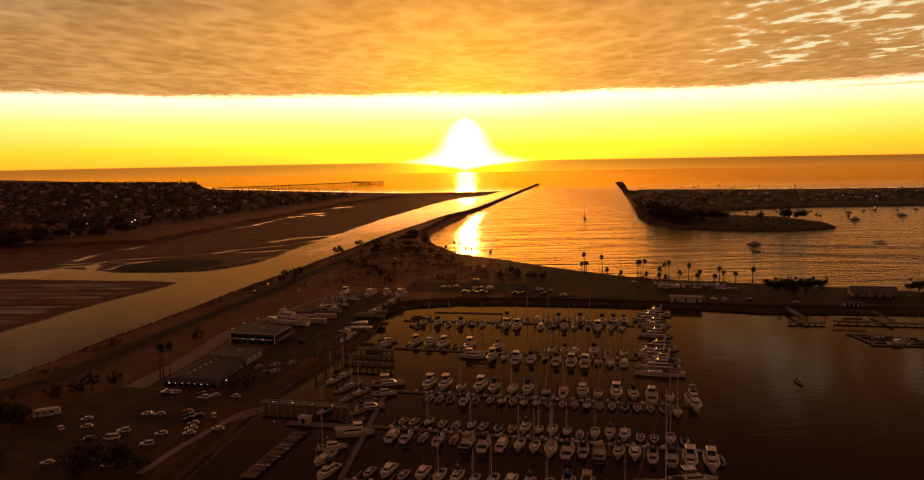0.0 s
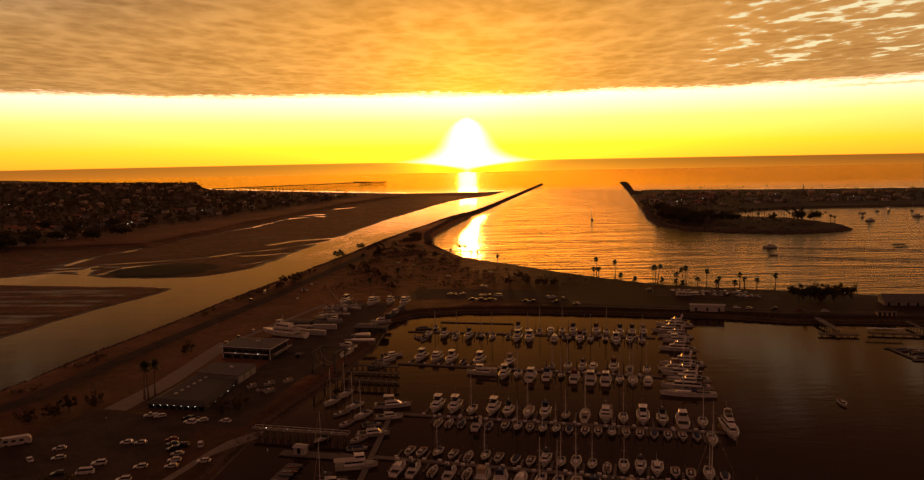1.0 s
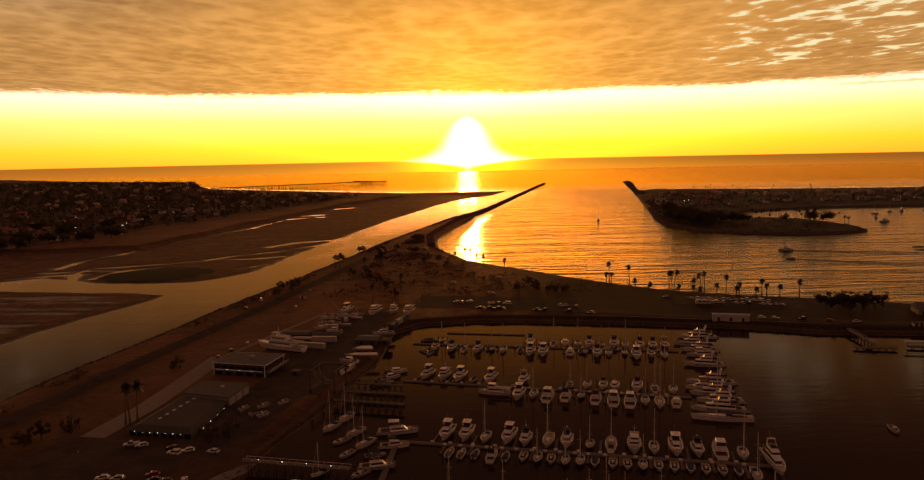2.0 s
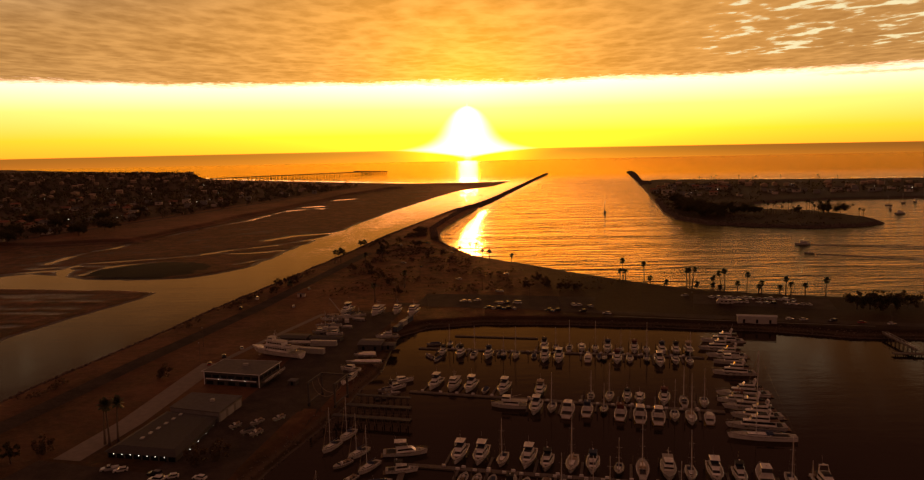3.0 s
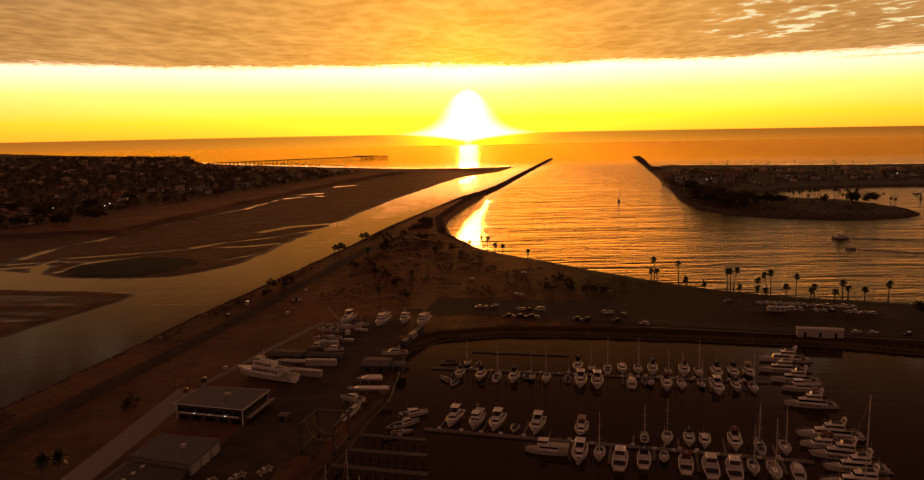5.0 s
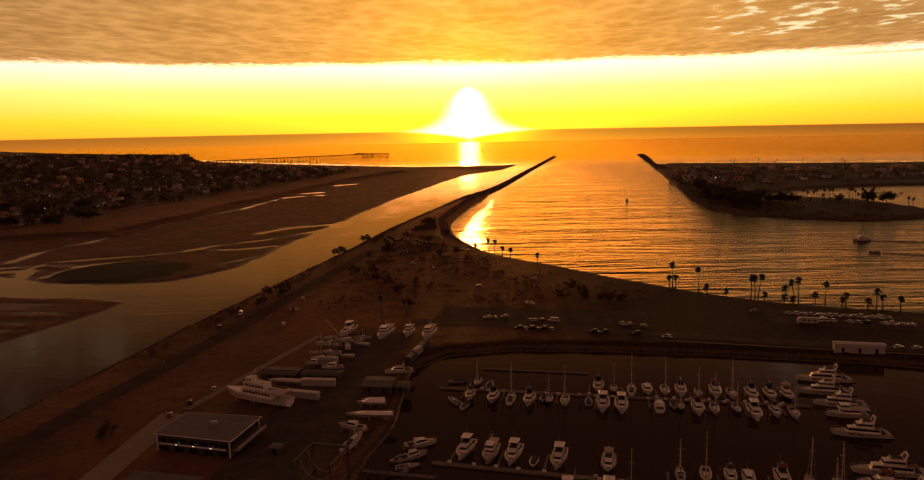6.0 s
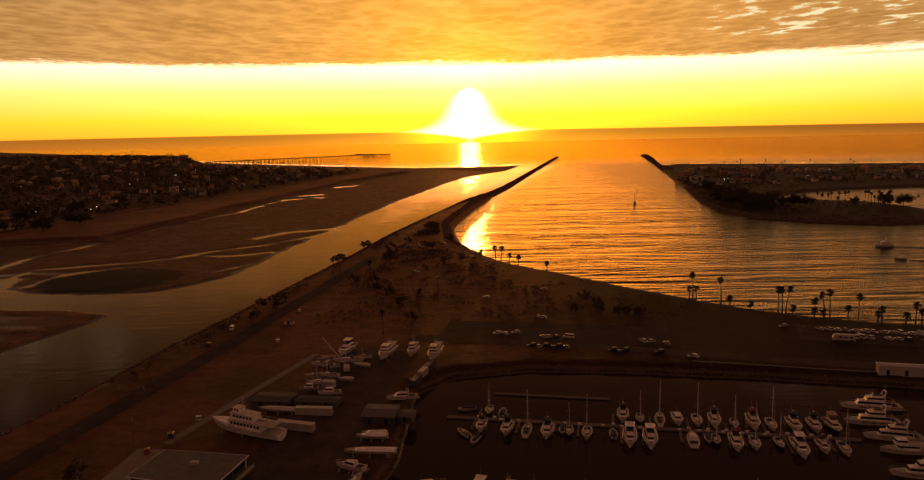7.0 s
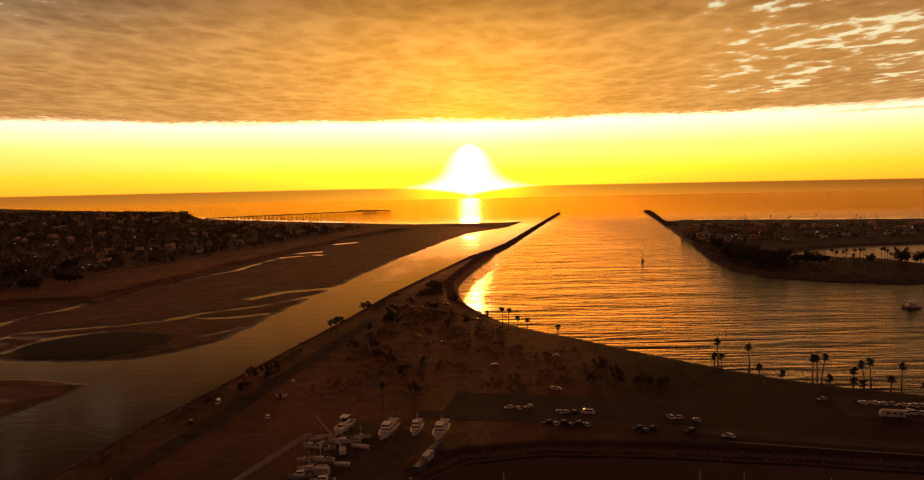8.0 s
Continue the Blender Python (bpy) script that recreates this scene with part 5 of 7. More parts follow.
PALMS = {
    "t": make_palm("tall slender fan palm with a dry skirt beside the channel", 14.2, 0.6, 1),
    "T": make_palm("very tall fan palm leaning over the bank", 14.4, -2.2, 2),
    "H": make_palm("very tall straight fan palm at the water's edge", 16.5, 0.3, 7),
    "m": make_palm("fan palm of middling height with full round crown", 10.2, 0.4, 3),
    "s": make_palm("short young fan palm with bushy crown", 4.2, 0.3, 4, 40),
    "l": make_palm("low fan palm with a small round crown", 6.8, 0.3, 6, 34),
    "f": make_palm("small far fan palm dark against the water", 11.0, 0.5, 5, 34),
}
spots = [("t", 98, 615), ("l", 99.5, 613.5), ("l", 95.5, 613.7), ("t", 111, 605), ("s", 114.4, 600), ("s", 124.6, 596), ("t", 136.4, 588.2), ("t", 138, 586.7), ("T", 138.8, 583.9, 180), ("s", 141.3, 581), ("m", 151, 577.5), ("s", 150, 575), ("T", 156.4, 577, 0), ("t", 157.2, 573), ("s", 155.2, 576), ("l", 164.3, 568.7), ("H", 172.9, 574.7), ("l", 176.5, 559), ("s", 175, 560), ("s", 186.8, 556), ("m", 189.2, 552), ("l", 193, 553), ("l", 200.3, 549), ("m", 212, 546)]
spots += [("f", -12, 748), ("f", -8, 742), ("l", -2, 735), ("l", 4, 727), ("l", 22, 701), ("s", -22, 772)]
spots += [("H", 382, 1075), ("t", 386, 1074), ("t", 394, 1073), ("H", 396.5, 1072), ("l", 391, 1073), ("m", 404, 1071), ("H", 406, 1071), ("H", 415, 1076), ("H", 418, 1075), ("l", 422, 1075), ("m", 427, 1074), ("H", 440, 1078), ("H", 444, 1078), ("t", 447, 1077), ("m", 450, 1076), ("H", 455, 1076), ("t", 457, 1075), ("m", 464, 1081), ("t", 468, 1080), ("H", 471, 1080), ("m", 493, 1045), ("m", 498, 1044)]
spots += [("m", -128, 705), ("f", -124, 711), ("m", -101, 696), ("s", -140, 597), ("t", -139.6, 325), ("t", -137.5, 324), ("t", -136, 327), ("f", -75, 552), ("f", -60, 600)]
far = random.Random(8)
spots += [("f", -360 - 11 * k + far.uniform(-8, 8), 2200 + 8.6 * k + far.uniform(-25, 0)) for k in range(34)]
spots += [("f", 470 + far.uniform(0, 500), 1990 - far.uniform(0, 180)) for k in range(11)]
spots += [("f", -940 - far.uniform(0, 620), 2480 + far.uniform(-60, 260)) for k in range(16)]
spots += [("f", 900 + far.uniform(0, 900), 1830 - far.uniform(0, 180)) for k in range(10)]
place_all(PALMS, spots, 11)

TREES = {
    "a": make_tree("broad dark evergreen tree with dense uneven crown", 9.0, 7.5, 21, LEAF, 34, 60),
    "b": make_tree("tall dark tree with ragged crown", 13.0, 6.0, 22),
    "c": make_tree("low spreading shrub of dry scrub", 4.0, 4.6, 23, LEAF_DRY, 18, 40),
    "e": make_tree("small upright dark tree on the levee", 7.0, 3.2, 25, LEAF, 16, 40),
    "d": make_tree("wide rounded fig tree", 13.0, 11.0, 24, LEAF, 50, 80),
}
grove = random.Random(12)
spots = [("e", -131, 741), ("e", -127.5, 744), ("e", -121, 806), ("e", -118, 812), ("b", -92, 742), ("c", -98, 770), ("c", 60, 582),  ("a", 212, 508), ("c", 222, 502), ("a", 232, 503), ("a", 219, 507), ("a", 226, 508), ("a", 241, 507), ("a", 304, 494), ("a", 318, 474), ("a", 330, 478), ("c", 306, 484),
         ("c", -148, 581), ("c", -141, 604), ("c", -146, 615), ("c", -143, 622), ("c", -151, 607), ("a", -112, 222), ("a", -121, 219), ("c", -106, 226), ("a", -150, 218), ("a", -176, 268), ("a", -168, 262), ("c", -174, 300), ("c", -167, 305), ("e", -163, 310), ("c", -157, 318), ("c", -96, 312), ("c", -102, 308), ("c", -150, 400),
         ("d", 322, 1116), ("d", 330, 1098), ("a", 300, 1080), ("d", 322, 1118), ("d", 328, 1112), ("a", 337, 1104), ("a", 318, 1060), ("a", 345, 1088), ("d", 330, 1180), ("d", 318, 1230), ("a", 340, 1260), ("d", 292, 1110), ("a", 286, 1140), ("d", 305, 1150), ("a", 300, 1190), ("d", 312, 1180), ("d", 300, 1060), ("a", 312, 1040), ("a", 322, 1290), ("d", 330, 1320), ("a", 345, 1350), ("d", 352, 1130), ("a", 360, 1110)]
spots += [("c" if grove.random() < 0.6 else "e", grove.uniform(-110, -20), grove.uniform(590, 830)) for _ in range(3)]
spots += [("c", grove.uniform(0, 60), grove.uniform(580, 650)) for _ in range(6)]
spots += [("cce"[k % 3], grove.gauss(-72, 9), grove.gauss(822, 24)) for k in range(4)]
spots += [("c", -100 + 42 * k / 4 + grove.uniform(-5, 5), 690 - 105 * k / 4 + grove.uniform(-12, 12)) for k in range(5)]
spots += [("d", 306, 1102), ("d", 314, 1099), ("a", 320, 1097), ("a", 353, 1093), ("a", 360, 1091), ("d", 366, 1090), ("a", 373, 1088), ("a", 380, 1087), ("a", 428, 1079), ("d", 464, 1079), ("d", 484, 1075), ("a", 490, 1074), ("a", 497, 1072)]
spots += [("ad"[k % 2], grove.uniform(-640, -470), grove.uniform(800, 1250)) for k in range(34)]
spots = [s for s in spots if ground_at(s[1], s[2]) > 1.5]
place_all(TREES, spots, 13)


def tree_cover(name, label, area, count, seed, low=3.0, high=8.0, material=LEAF):
    """Far tree tops among the houses, one object."""
    rnd = np.random.RandomState(seed)
    xs, ys = area(rnd, count)
    zs = land_height(xs, ys)
    keep = zs > 2.2
    verts, faces = [], []
    for x, y, z in zip(xs[keep], ys[keep], zs[keep]):
        h = rnd.uniform(low, high)
        n = 22
        at = rnd.normal(0, 1, (n, 3)) * (h * 0.36, h * 0.36, h * 0.24) + (x, y, z + h * 0.55)
        u, w = rnd.normal(0, h * 0.13, (n, 3)), rnd.normal(0, h * 0.13, (n, 3))
        k = len(verts)
        verts += np.stack([at - u, at + w, at + u, at - w], 1).reshape(-1, 3).tolist()
        faces += [(k + 4 * j, k + 4 * j + 1, k + 4 * j + 2, k + 4 * j + 3) for j in range(n)]
    return tagged(sheet(name, verts, faces, material), label, "trees", kind="stuff")


def town_area(rnd, n):
    y = 830 + 1900 * rnd.rand(n) ** 0.8
    front = np.interp(y, [830, 1026, 1312, 1709, 2060, 2800], [-540, -490, -415, -330, -260, -900])
    return front - 15 - rnd.rand(n) * (250 + 0.55 * y), y


def spit_area(rnd, n):
    x = 330 + 1700 * rnd.rand(n) ** 1.3
    back = np.interp(x, [330, 440, 520, 640, 1300, 2100], [1400, 1400, 1420, 1440, 1400, 1380])
    front = np.interp(x, [330, 480, 800, 1180, 2100], [1560, 1850, 1770, 1730, 1670])
    return x, back + (front - back) * rnd.rand(n)


def scrub_area(rnd, n):
    """Patches of scrub on the open ground of the point, clear of the lots and the road."""
    y = 572 + 420 * rnd.rand(n) ** 1.1
    west = np.interp(y, [572, 665, 765, 915, 1000], [-118, -112, -100, -82, -74])
    east = np.interp(y, [572, 600, 702, 756, 855, 1000], [125, 100, 18, -28, -58, -66])
    x = west + (east - west) * rnd.rand(n)
    keep = wobble(x, y, 17, 21) + 0.5 * wobble(x, y, 6, 22) > 0.05
    return x[keep], y[keep]


def bank_area(rnd, n):
    """Scrub along the shoulder of the levee."""
    y = 330 + 560 * rnd.rand(n)
    x = np.interp(y, [330, 460, 605, 765, 915], [-196, -178, -152, -122, -97]) + rnd.normal(0, 2.5, n)
    keep = wobble(x, y, 23, 23) > 0.15
    return x[keep], y[keep]


tree_cover("scrub", "low dry scrub scattered over the point", scrub_area, 3600, 33, 0.5, 1.9, LEAF_DRY)
def shore_area(rnd, n):
    """Scrub behind the bank of the northern spit."""
    y = 945 + 480 * rnd.rand(n)
    x = np.interp(y, [945, 990, 1063, 1160, 1390, 1425], [400, 290, 268, 278, 322, 330]) + 170 * rnd.rand(n) ** 1.6
    keep = wobble(x, y, 21, 25) > -0.1
    return x[keep], y[keep]


tree_cover("scrub", "dark low scrub and grass on the northern spit", shore_area, 2200, 35, 0.5, 2.2)
tree_cover("scrub", "low scrub along the shoulder of the levee", bank_area, 700, 34, 0.5, 1.6, LEAF_DRY)
tree_cover("town_trees", "dark tree tops among far houses", town_area, 4200, 31, 4.0, 9.5)
tree_cover("town_trees", "dark tree tops on the northern spit", spit_area, 1000, 32, 2.5, 6.0)


# ---- far houses ----
def make_house(label, wide, deep, high, wall, roof, flat=False):
    house = thing("house", label, "house", "houses of the far town")
    bm = bmesh.new()
    box(bm, 0, 0, -1.5, wide, deep, high + 1.5)
    w = part("wall", bm, wall, house)
    bm = bmesh.new()
    if flat:
        box(bm, 0, 0, high, wide + 0.5, deep + 0.5, 0.45)
    else:
        o = 0.5
        ring_loft(bm, [[(s * (wide / 2 + o), -deep / 2 - o, high), (s * (wide / 2 + o), deep / 2 + o, high), (s * (wide / 2 + o), 0, high + deep * 0.27)] for s in (-1, 1)])
    part("roof", bm, roof, house)
    for x, y in ((-0.28, -1), (0.28, -1), (0.0, 1)):
        bm = bmesh.new()
        box(bm, x * wide, y * (deep / 2 + 0.02), high * 0.45, wide * 0.26, 0.08, high * 0.36)
        part("window", bm, GLASS, w)
    return house


HOUSES = [
    make_house("pale stucco house with dark pitched roof", 12, 9, 5.2, STUCCO, ROOF_DARK),
    make_house("tan stucco house with red tile roof", 14, 9, 5.5, STUCCO_TAN, ROOF_RED),
    make_house("grey flat-roofed beach house of two storeys", 10, 11, 6.5, STUCCO_GREY, ROOF_GREY, True),
    make_house("white flat-roofed apartment block of three storeys", 20, 12, 9.0, STUCCO, ROOF_GREY, True),
    make_house("long low pale house with grey roof", 18, 9, 3.6, STUCCO, ROOF_GREY),
]
rnd = np.random.RandomState(41)
spots = []
taken = set()
for area, count, turn in ((town_area, 330, 12), (spit_area, 190, -12)):
    hx, hy = area(rnd, count)
    for x, y in zip(hx, hy):
        cell = (round(x / 17), round(y / 17))
        if cell in taken:
            continue
        taken.add(cell)
        spots.append((int(rnd.choice(5, p=[0.26, 0.27, 0.27, 0.03, 0.17])), x, y, turn + 90 * rnd.randint(4) + rnd.uniform(-4, 4)))
zs = land_height(np.array([s[1] for s in spots]), np.array([s[2] for s in spots]))
spots = [s for s, z in zip(spots, zs) if z > 2.3]
# the blocks on the skyline above the cliff, and the pale house by the channel
spots += [(3 if k % 3 else 2, -925 - 31 * k, 2530 + 27 * k, 40) for k in range(11)] + [(3, 362, 1486, -12)]
spots.sort(key=lambda s: math.hypot(s[1], s[2] - 100))
place_all(HOUSES, spots[:134], 42)


def far_houses(spots):
    """The farthest houses, too small to tell apart, in one object."""
    verts, faces = [], []
    zs = land_height(np.array([s[1] for s in spots]), np.array([s[2] for s in spots]))
    for (kind, x, y, turn), z in zip(spots, zs):
        wide, deep, high = ((12, 9, 5.2), (14, 9, 5.5), (10, 11, 6.5), (20, 12, 9.0), (18, 9, 3.6))[kind]
        c, s = math.cos(radians(turn)), math.sin(radians(turn))
        n = len(verts)
        for zz in (-1.5, high):
            for a, b in ((-1, -1), (1, -1), (1, 1), (-1, 1)):
                px, py = a * wide / 2, b * deep / 2
                verts.append((x + c * px - s * py, y + s * px + c * py, z + zz))
        for a in (-1, 1):
            px = a * wide / 2
            verts.append((x + c * px, y + s * px, z + high + (0.3 if kind in (2, 3) else deep * 0.27)))
        faces += [tuple(n + i for i in f) for f in ((0, 1, 5, 4), (1, 2, 6, 9, 5), (2, 3, 7, 6), (3, 0, 4, 8, 7), (4, 5, 9, 8), (6, 7, 8, 9))]
    tagged(sheet("far_houses", verts, faces, STUCCO_TAN), "small far houses of the seaside town", "houses", kind="stuff")


far_houses(spots[134:])


def far_lamps(area, count, seed):
    """Lit lamps on thin poles in the far streets, one object."""
    rnd = np.random.RandomState(seed)
    xs, ys = area(rnd, count)
    zs = land_height(xs, ys)
    bulb, pole = bmesh.new(), bmesh.new()
    for x, y, z in zip(xs, ys, zs):
        if z > 2.2:
            bmesh.ops.create_icosphere(bulb, subdivisions=1, radius=0.36, matrix=Matrix.Translation((x, y, z + 8.5)))
            bar(pole, (x, y, z), (x, y, z + 8.2), 0.12, sides=3)
    lamps = tagged(part("far_street_lamps", pole, PILE), "small lit street lamps of the far town", "street lamps", kind="stuff")
    part("lit_heads", bulb, BULB, lamps)["kind"] = "stuff"


far_lamps(town_area, 46, 81)
far_lamps(spit_area, 26, 82)


# ---- vehicles ----
def make_car(name, label, paint, length=4.5, wide=1.8, style="sedan"):
    car = thing(name, label, "car", "parked cars")
    L, w = length, wide
    tall = {"sedan": 1.42, "suv": 1.75, "van": 2.1, "pickup": 1.75}[style]
    belt = tall * 0.60
    bm = bmesh.new()
    ring_loft(bm, [[(-w / 2 * k, y, 0.28), (w / 2 * k, y, 0.28), (w / 2 * k, y, z), (-w / 2 * k, y, z)] for y, z, k in ((-L / 2, belt * 0.85, 0.9), (-L / 2 + 0.15, belt, 1), (-L * 0.1, belt, 1), (L * 0.2, belt, 1), (L / 2 - 0.25, belt * 0.82, 0.98), (L / 2, belt * 0.6, 0.85))])
    body = part("body", bm, paint, car)
    back, front = {"sedan": (-0.40, 0.22), "suv": (-0.47, 0.20), "van": (-0.48, 0.40), "pickup": (-0.10, 0.22)}[style]
    bm = bmesh.new()
    wedge(bm, back * L, front * L, belt - 0.01, w * 0.92, (tall - belt) * 0.86, 0.75, 0.3 if style == "sedan" else 0.1, 0.84, 1.0)
    part("greenhouse", bm, GLASS, car, "dark window glass")
    bm = bmesh.new()
    wedge(bm, back * L + 0.2, front * L - 0.6, belt + (tall - belt) * 0.84, w * 0.80, 0.1, 0.2, 0.15, 0.9, 1.0)
    part("roof", bm, paint, car)
    for sx in (-1, 1):
        for y in (-0.31 * L, 0.31 * L):
            bm = bmesh.new()
            bar(bm, (sx * (w / 2 - 0.18), y, 0.32), (sx * (w / 2 + 0.02), y, 0.32), 0.32, sides=10)
            part("wheel", bm, TYRE, car)
    return car


def car_paint(name, color):
    return surface(name, color, 0.25, vary=0.08, grain=1.5, bump=0.0, coat=0.6)


WHITE_CAR, SILVER_CAR, BLACK_CAR, RED_CAR, BLUE_CAR = (car_paint(n, c) for n, c in (("white_car_paint", (0.62, 0.61, 0.59)), ("silver_car_paint", (0.42, 0.42, 0.42)), ("black_car_paint", (0.02, 0.02, 0.022)), ("red_car_paint", (0.22, 0.02, 0.02)), ("blue_car_paint", (0.03, 0.06, 0.14))))
CARS = {
    "w": make_car("car", "white sedan parked on asphalt", WHITE_CAR), "s": make_car("car", "silver sedan parked on asphalt", SILVER_CAR), "k": make_car("car", "black parked sport utility car", BLACK_CAR, 4.7, 1.9, "suv"),
    "r": make_car("car", "dark red sedan parked on asphalt", RED_CAR), "b": make_car("car", "dark blue sedan parked on asphalt", BLUE_CAR), "u": make_car("car", "white parked sport utility car", WHITE_CAR, 4.8, 1.9, "suv"),
    "v": make_car("van", "white delivery van parked on asphalt", WHITE_CAR, 5.6, 2.0, "van"), "p": make_car("pickup", "silver pickup truck parked on asphalt", SILVER_CAR, 5.5, 1.95, "pickup"),
}
park = random.Random(51)


def row_of_cars(x0, y0, x1, y1, slots, face):
    out, n = [], len(slots)
    for k, c in enumerate(slots):
        if c != ".":
            t = (k + 0.5) / n
            out.append((c, x0 + (x1 - x0) * t, y0 + (y1 - y0) * t, face + park.uniform(-4, 4) + (180 if park.random() < 0.4 else 0)))
    return out


spots = [("w", -18, 549, 100), ("s", -14, 548, 15), ("w", -9, 550, 106), ("s", 4, 542, 21), ("w", 6, 541, 112), ("k", 10, 541, 12), ("k", -3, 527, 103), ("s", -0, 526, 18), ("k", 3, 526, 109), ("b", 6, 524, 24), ("k", 9, 525, 100), ("s", 13, 524, 15), ("k", 33, 518, 106), ("b", 35, 516, 21), ("k", 38, 517, 112), ("u", 50, 532, 12), ("w", 53, 531, 103), ("s", 60, 528, 18), ("k", 53, 514, 109), ("w", 67, 508, 24), ("s", 125, 554, 100), ("w", 5, 580, 15), ("v", 16, 540, 70), ("v", 148, 531, 75)]
spots += row_of_cars(138, 548, 188, 534, "wuwswuwwsuwvw", 20) + row_of_cars(150, 533, 192, 521, "vu.wsk.wusw", 20)
spots += row_of_cars(160, 487, 215, 470, "ws.k.r.w", 100) + row_of_cars(-40, 620, 40, 660, "..w....s...", 60)
spots += [("v", -153.5, 560, 10), ("k", -155.6, 532, 8), ("w", -125.4, 542, 14), ("s", -128, 600, 15), ("w", 7, 578, 70), ("s", 66, 508, 105), ("k", -133, 430, 20), ("s", -129, 445, 20), ("r", -136, 418, 20)]
spots += [("w", -117, 228, 95), ("u", -114, 230, 95), ("s", -120, 233, 95), ("w", -138, 231, 100), ("s", -133, 233, 100), ("k", -126, 232, 95), ("w", -106, 298, 110), ("s", -110, 297, 110), ("u", -98, 274, 20), ("w", -151, 263, 40), ("s", -146, 272, 110), ("s", -142, 264, 110), ("v", -127, 252, 100), ("u", -126, 259, 100), ("k", -135, 251, 100), ("w", -125, 277, 100), ("s", -120, 276.5, 100), ("w", -111, 256, 105), ("s", -103, 266, 100), ("w", -102, 261, 100), ("u", -89, 265, 100), ("w", -88, 255, 105), ("s", -101, 256, 100), ("w", -92, 260, 100), ("p", -128, 304, 110), ("w", -124, 303, 110),
          ("k", -112, 300, 75), ("u", -110, 296, 75), ("w", -97, 297, 75), ("k", -106, 270, 100), ("b", -108, 275, 100), ("k", -104, 273, 100), ("r", -110, 279, 100), ("w", -132, 240, 100), ("s", -126, 238, 100), ("w", -118, 240, 100), ("u", -112, 246, 100)]
spots += [("swkbu"[park.randrange(5)], park.uniform(-90, -28), park.uniform(640, 870), park.uniform(0, 360)) for _ in range(9)]
spots += [("wsw"[park.randrange(3)], -40 + 14 * k / 12 + park.uniform(-1, 1), 900 - 118 * k / 12, 160) for k in range(12)]
spots = [s for s in spots if ground_at(s[1], s[2]) > 1.8]
place_all(CARS, spots, 52)


def make_motorhome():
    van = thing("motorhome", "long white motorhome parked by the trees", "motorhome")
    bm = bmesh.new()
    ring_loft(bm, [[(-1.25, y, 0.5), (1.25, y, 0.5), (1.25, y, z), (-1.25, y, z)] for y, z in ((-4.8, 3.1), (3.6, 3.15), (4.5, 2.6), (4.8, 1.6))])
    part("body", bm, GEL_OLD, van)
    for x in (-1.27, 1.27):
        for y in (-3.0, -0.6, 1.8):
            bm = bmesh.new()
            box(bm, x, y, 1.6, 0.04, 1.3, 0.7)
            part("window", bm, GLASS, van)
    for x in (-1.15, 1.15):
        for y in (-3.0, 3.0):
            bm = bmesh.new()
            bar(bm, (x - 0.15, y, 0.45), (x + 0.15, y, 0.45), 0.45, sides=10)
            part("wheel", bm, TYRE, van)
    return van


van = make_motorhome()
van.matrix_basis = pose(-164, 277, ground_at(-164, 277) + 0.04, 0, 0, -65)
van = make_motorhome()
tagged(van, "white motorhome standing in the beach parking lot")
van.matrix_basis = pose(142, 528, ground_at(142, 528) + 0.04, 0, 0, 75)


# ---- buildings round the harbour ----
def flat(name, corners, z, thick, material, parent):
    bm = bmesh.new()
    ring_loft(bm, [[(x, y, z) for x, y in corners], [(x, y, z + thick) for x, y in corners]])
    return part(name, bm, material, parent)


def grown(corners, d):
    cx, cy = sum(c[0] for c in corners) / 4, sum(c[1] for c in corners) / 4
    return [(cx + (x - cx) * (1 + d / math.hypot(x - cx, y - cy)), cy + (y - cy) * (1 + d / math.hypot(x - cx, y - cy))) for x, y in corners]


def edge_pieces(name, a, b, z, wide, high, count, share, material, parent, out=0.05):
    """Evenly spaced flat pieces (windows, posts) along the wall from a to b."""
    a, b = Vector(a), Vector(b)
    run = b - a
    way = run.normalized()
    turn = math.atan2(way.y, way.x)
    for k in range(count):
        p = a + run * ((k + 0.5) / count) + Vector((way.y, -way.x)) * out
        bm = bmesh.new()
        box(bm, p.x, p.y, z, run.length / count * share if wide is None else wide, 0.12, high, turn=turn)
        part(name, bm, material, parent)


def bulbs(parent, a, b, z, count):
    for k in range(count):
        t = (k + 0.5) / count
        bm = bmesh.new()
        bmesh.ops.create_icosphere(bm, subdivisions=1, radius=0.11, matrix=Matrix.Translation((a[0] + (b[0] - a[0]) * t, a[1] + (b[1] - a[1]) * t, z)))
        part("lamp", bm, BULB, parent, "small lit lamp")


# two-storey clubhouse with a balcony
A = [(-128, 389.3), (-102.6, 382.6), (-98.8, 401.4), (-124.3, 406)]
club = thing("clubhouse", "two-storey dark timber clubhouse with white trim and flat roof", "building")
wall = flat("wall", A, 2.5, 6.2, SIDING_DARK, club)
flat("roof", grown(A, 0.9), 8.7, 0.35, ROOF_GREY, club)
for p, q in zip(A, A[1:] + A[:1]):
    bm = bmesh.new()
    g0, g1 = grown(A, 1.0)[A.index(p)], grown(A, 1.0)[A.index(q)]
    bar(bm, (*g0, 8.95), (*g1, 8.95), 0.14, sides=4)
    part("parapet", bm, WHITE_PAINT, club, "white roof edge")
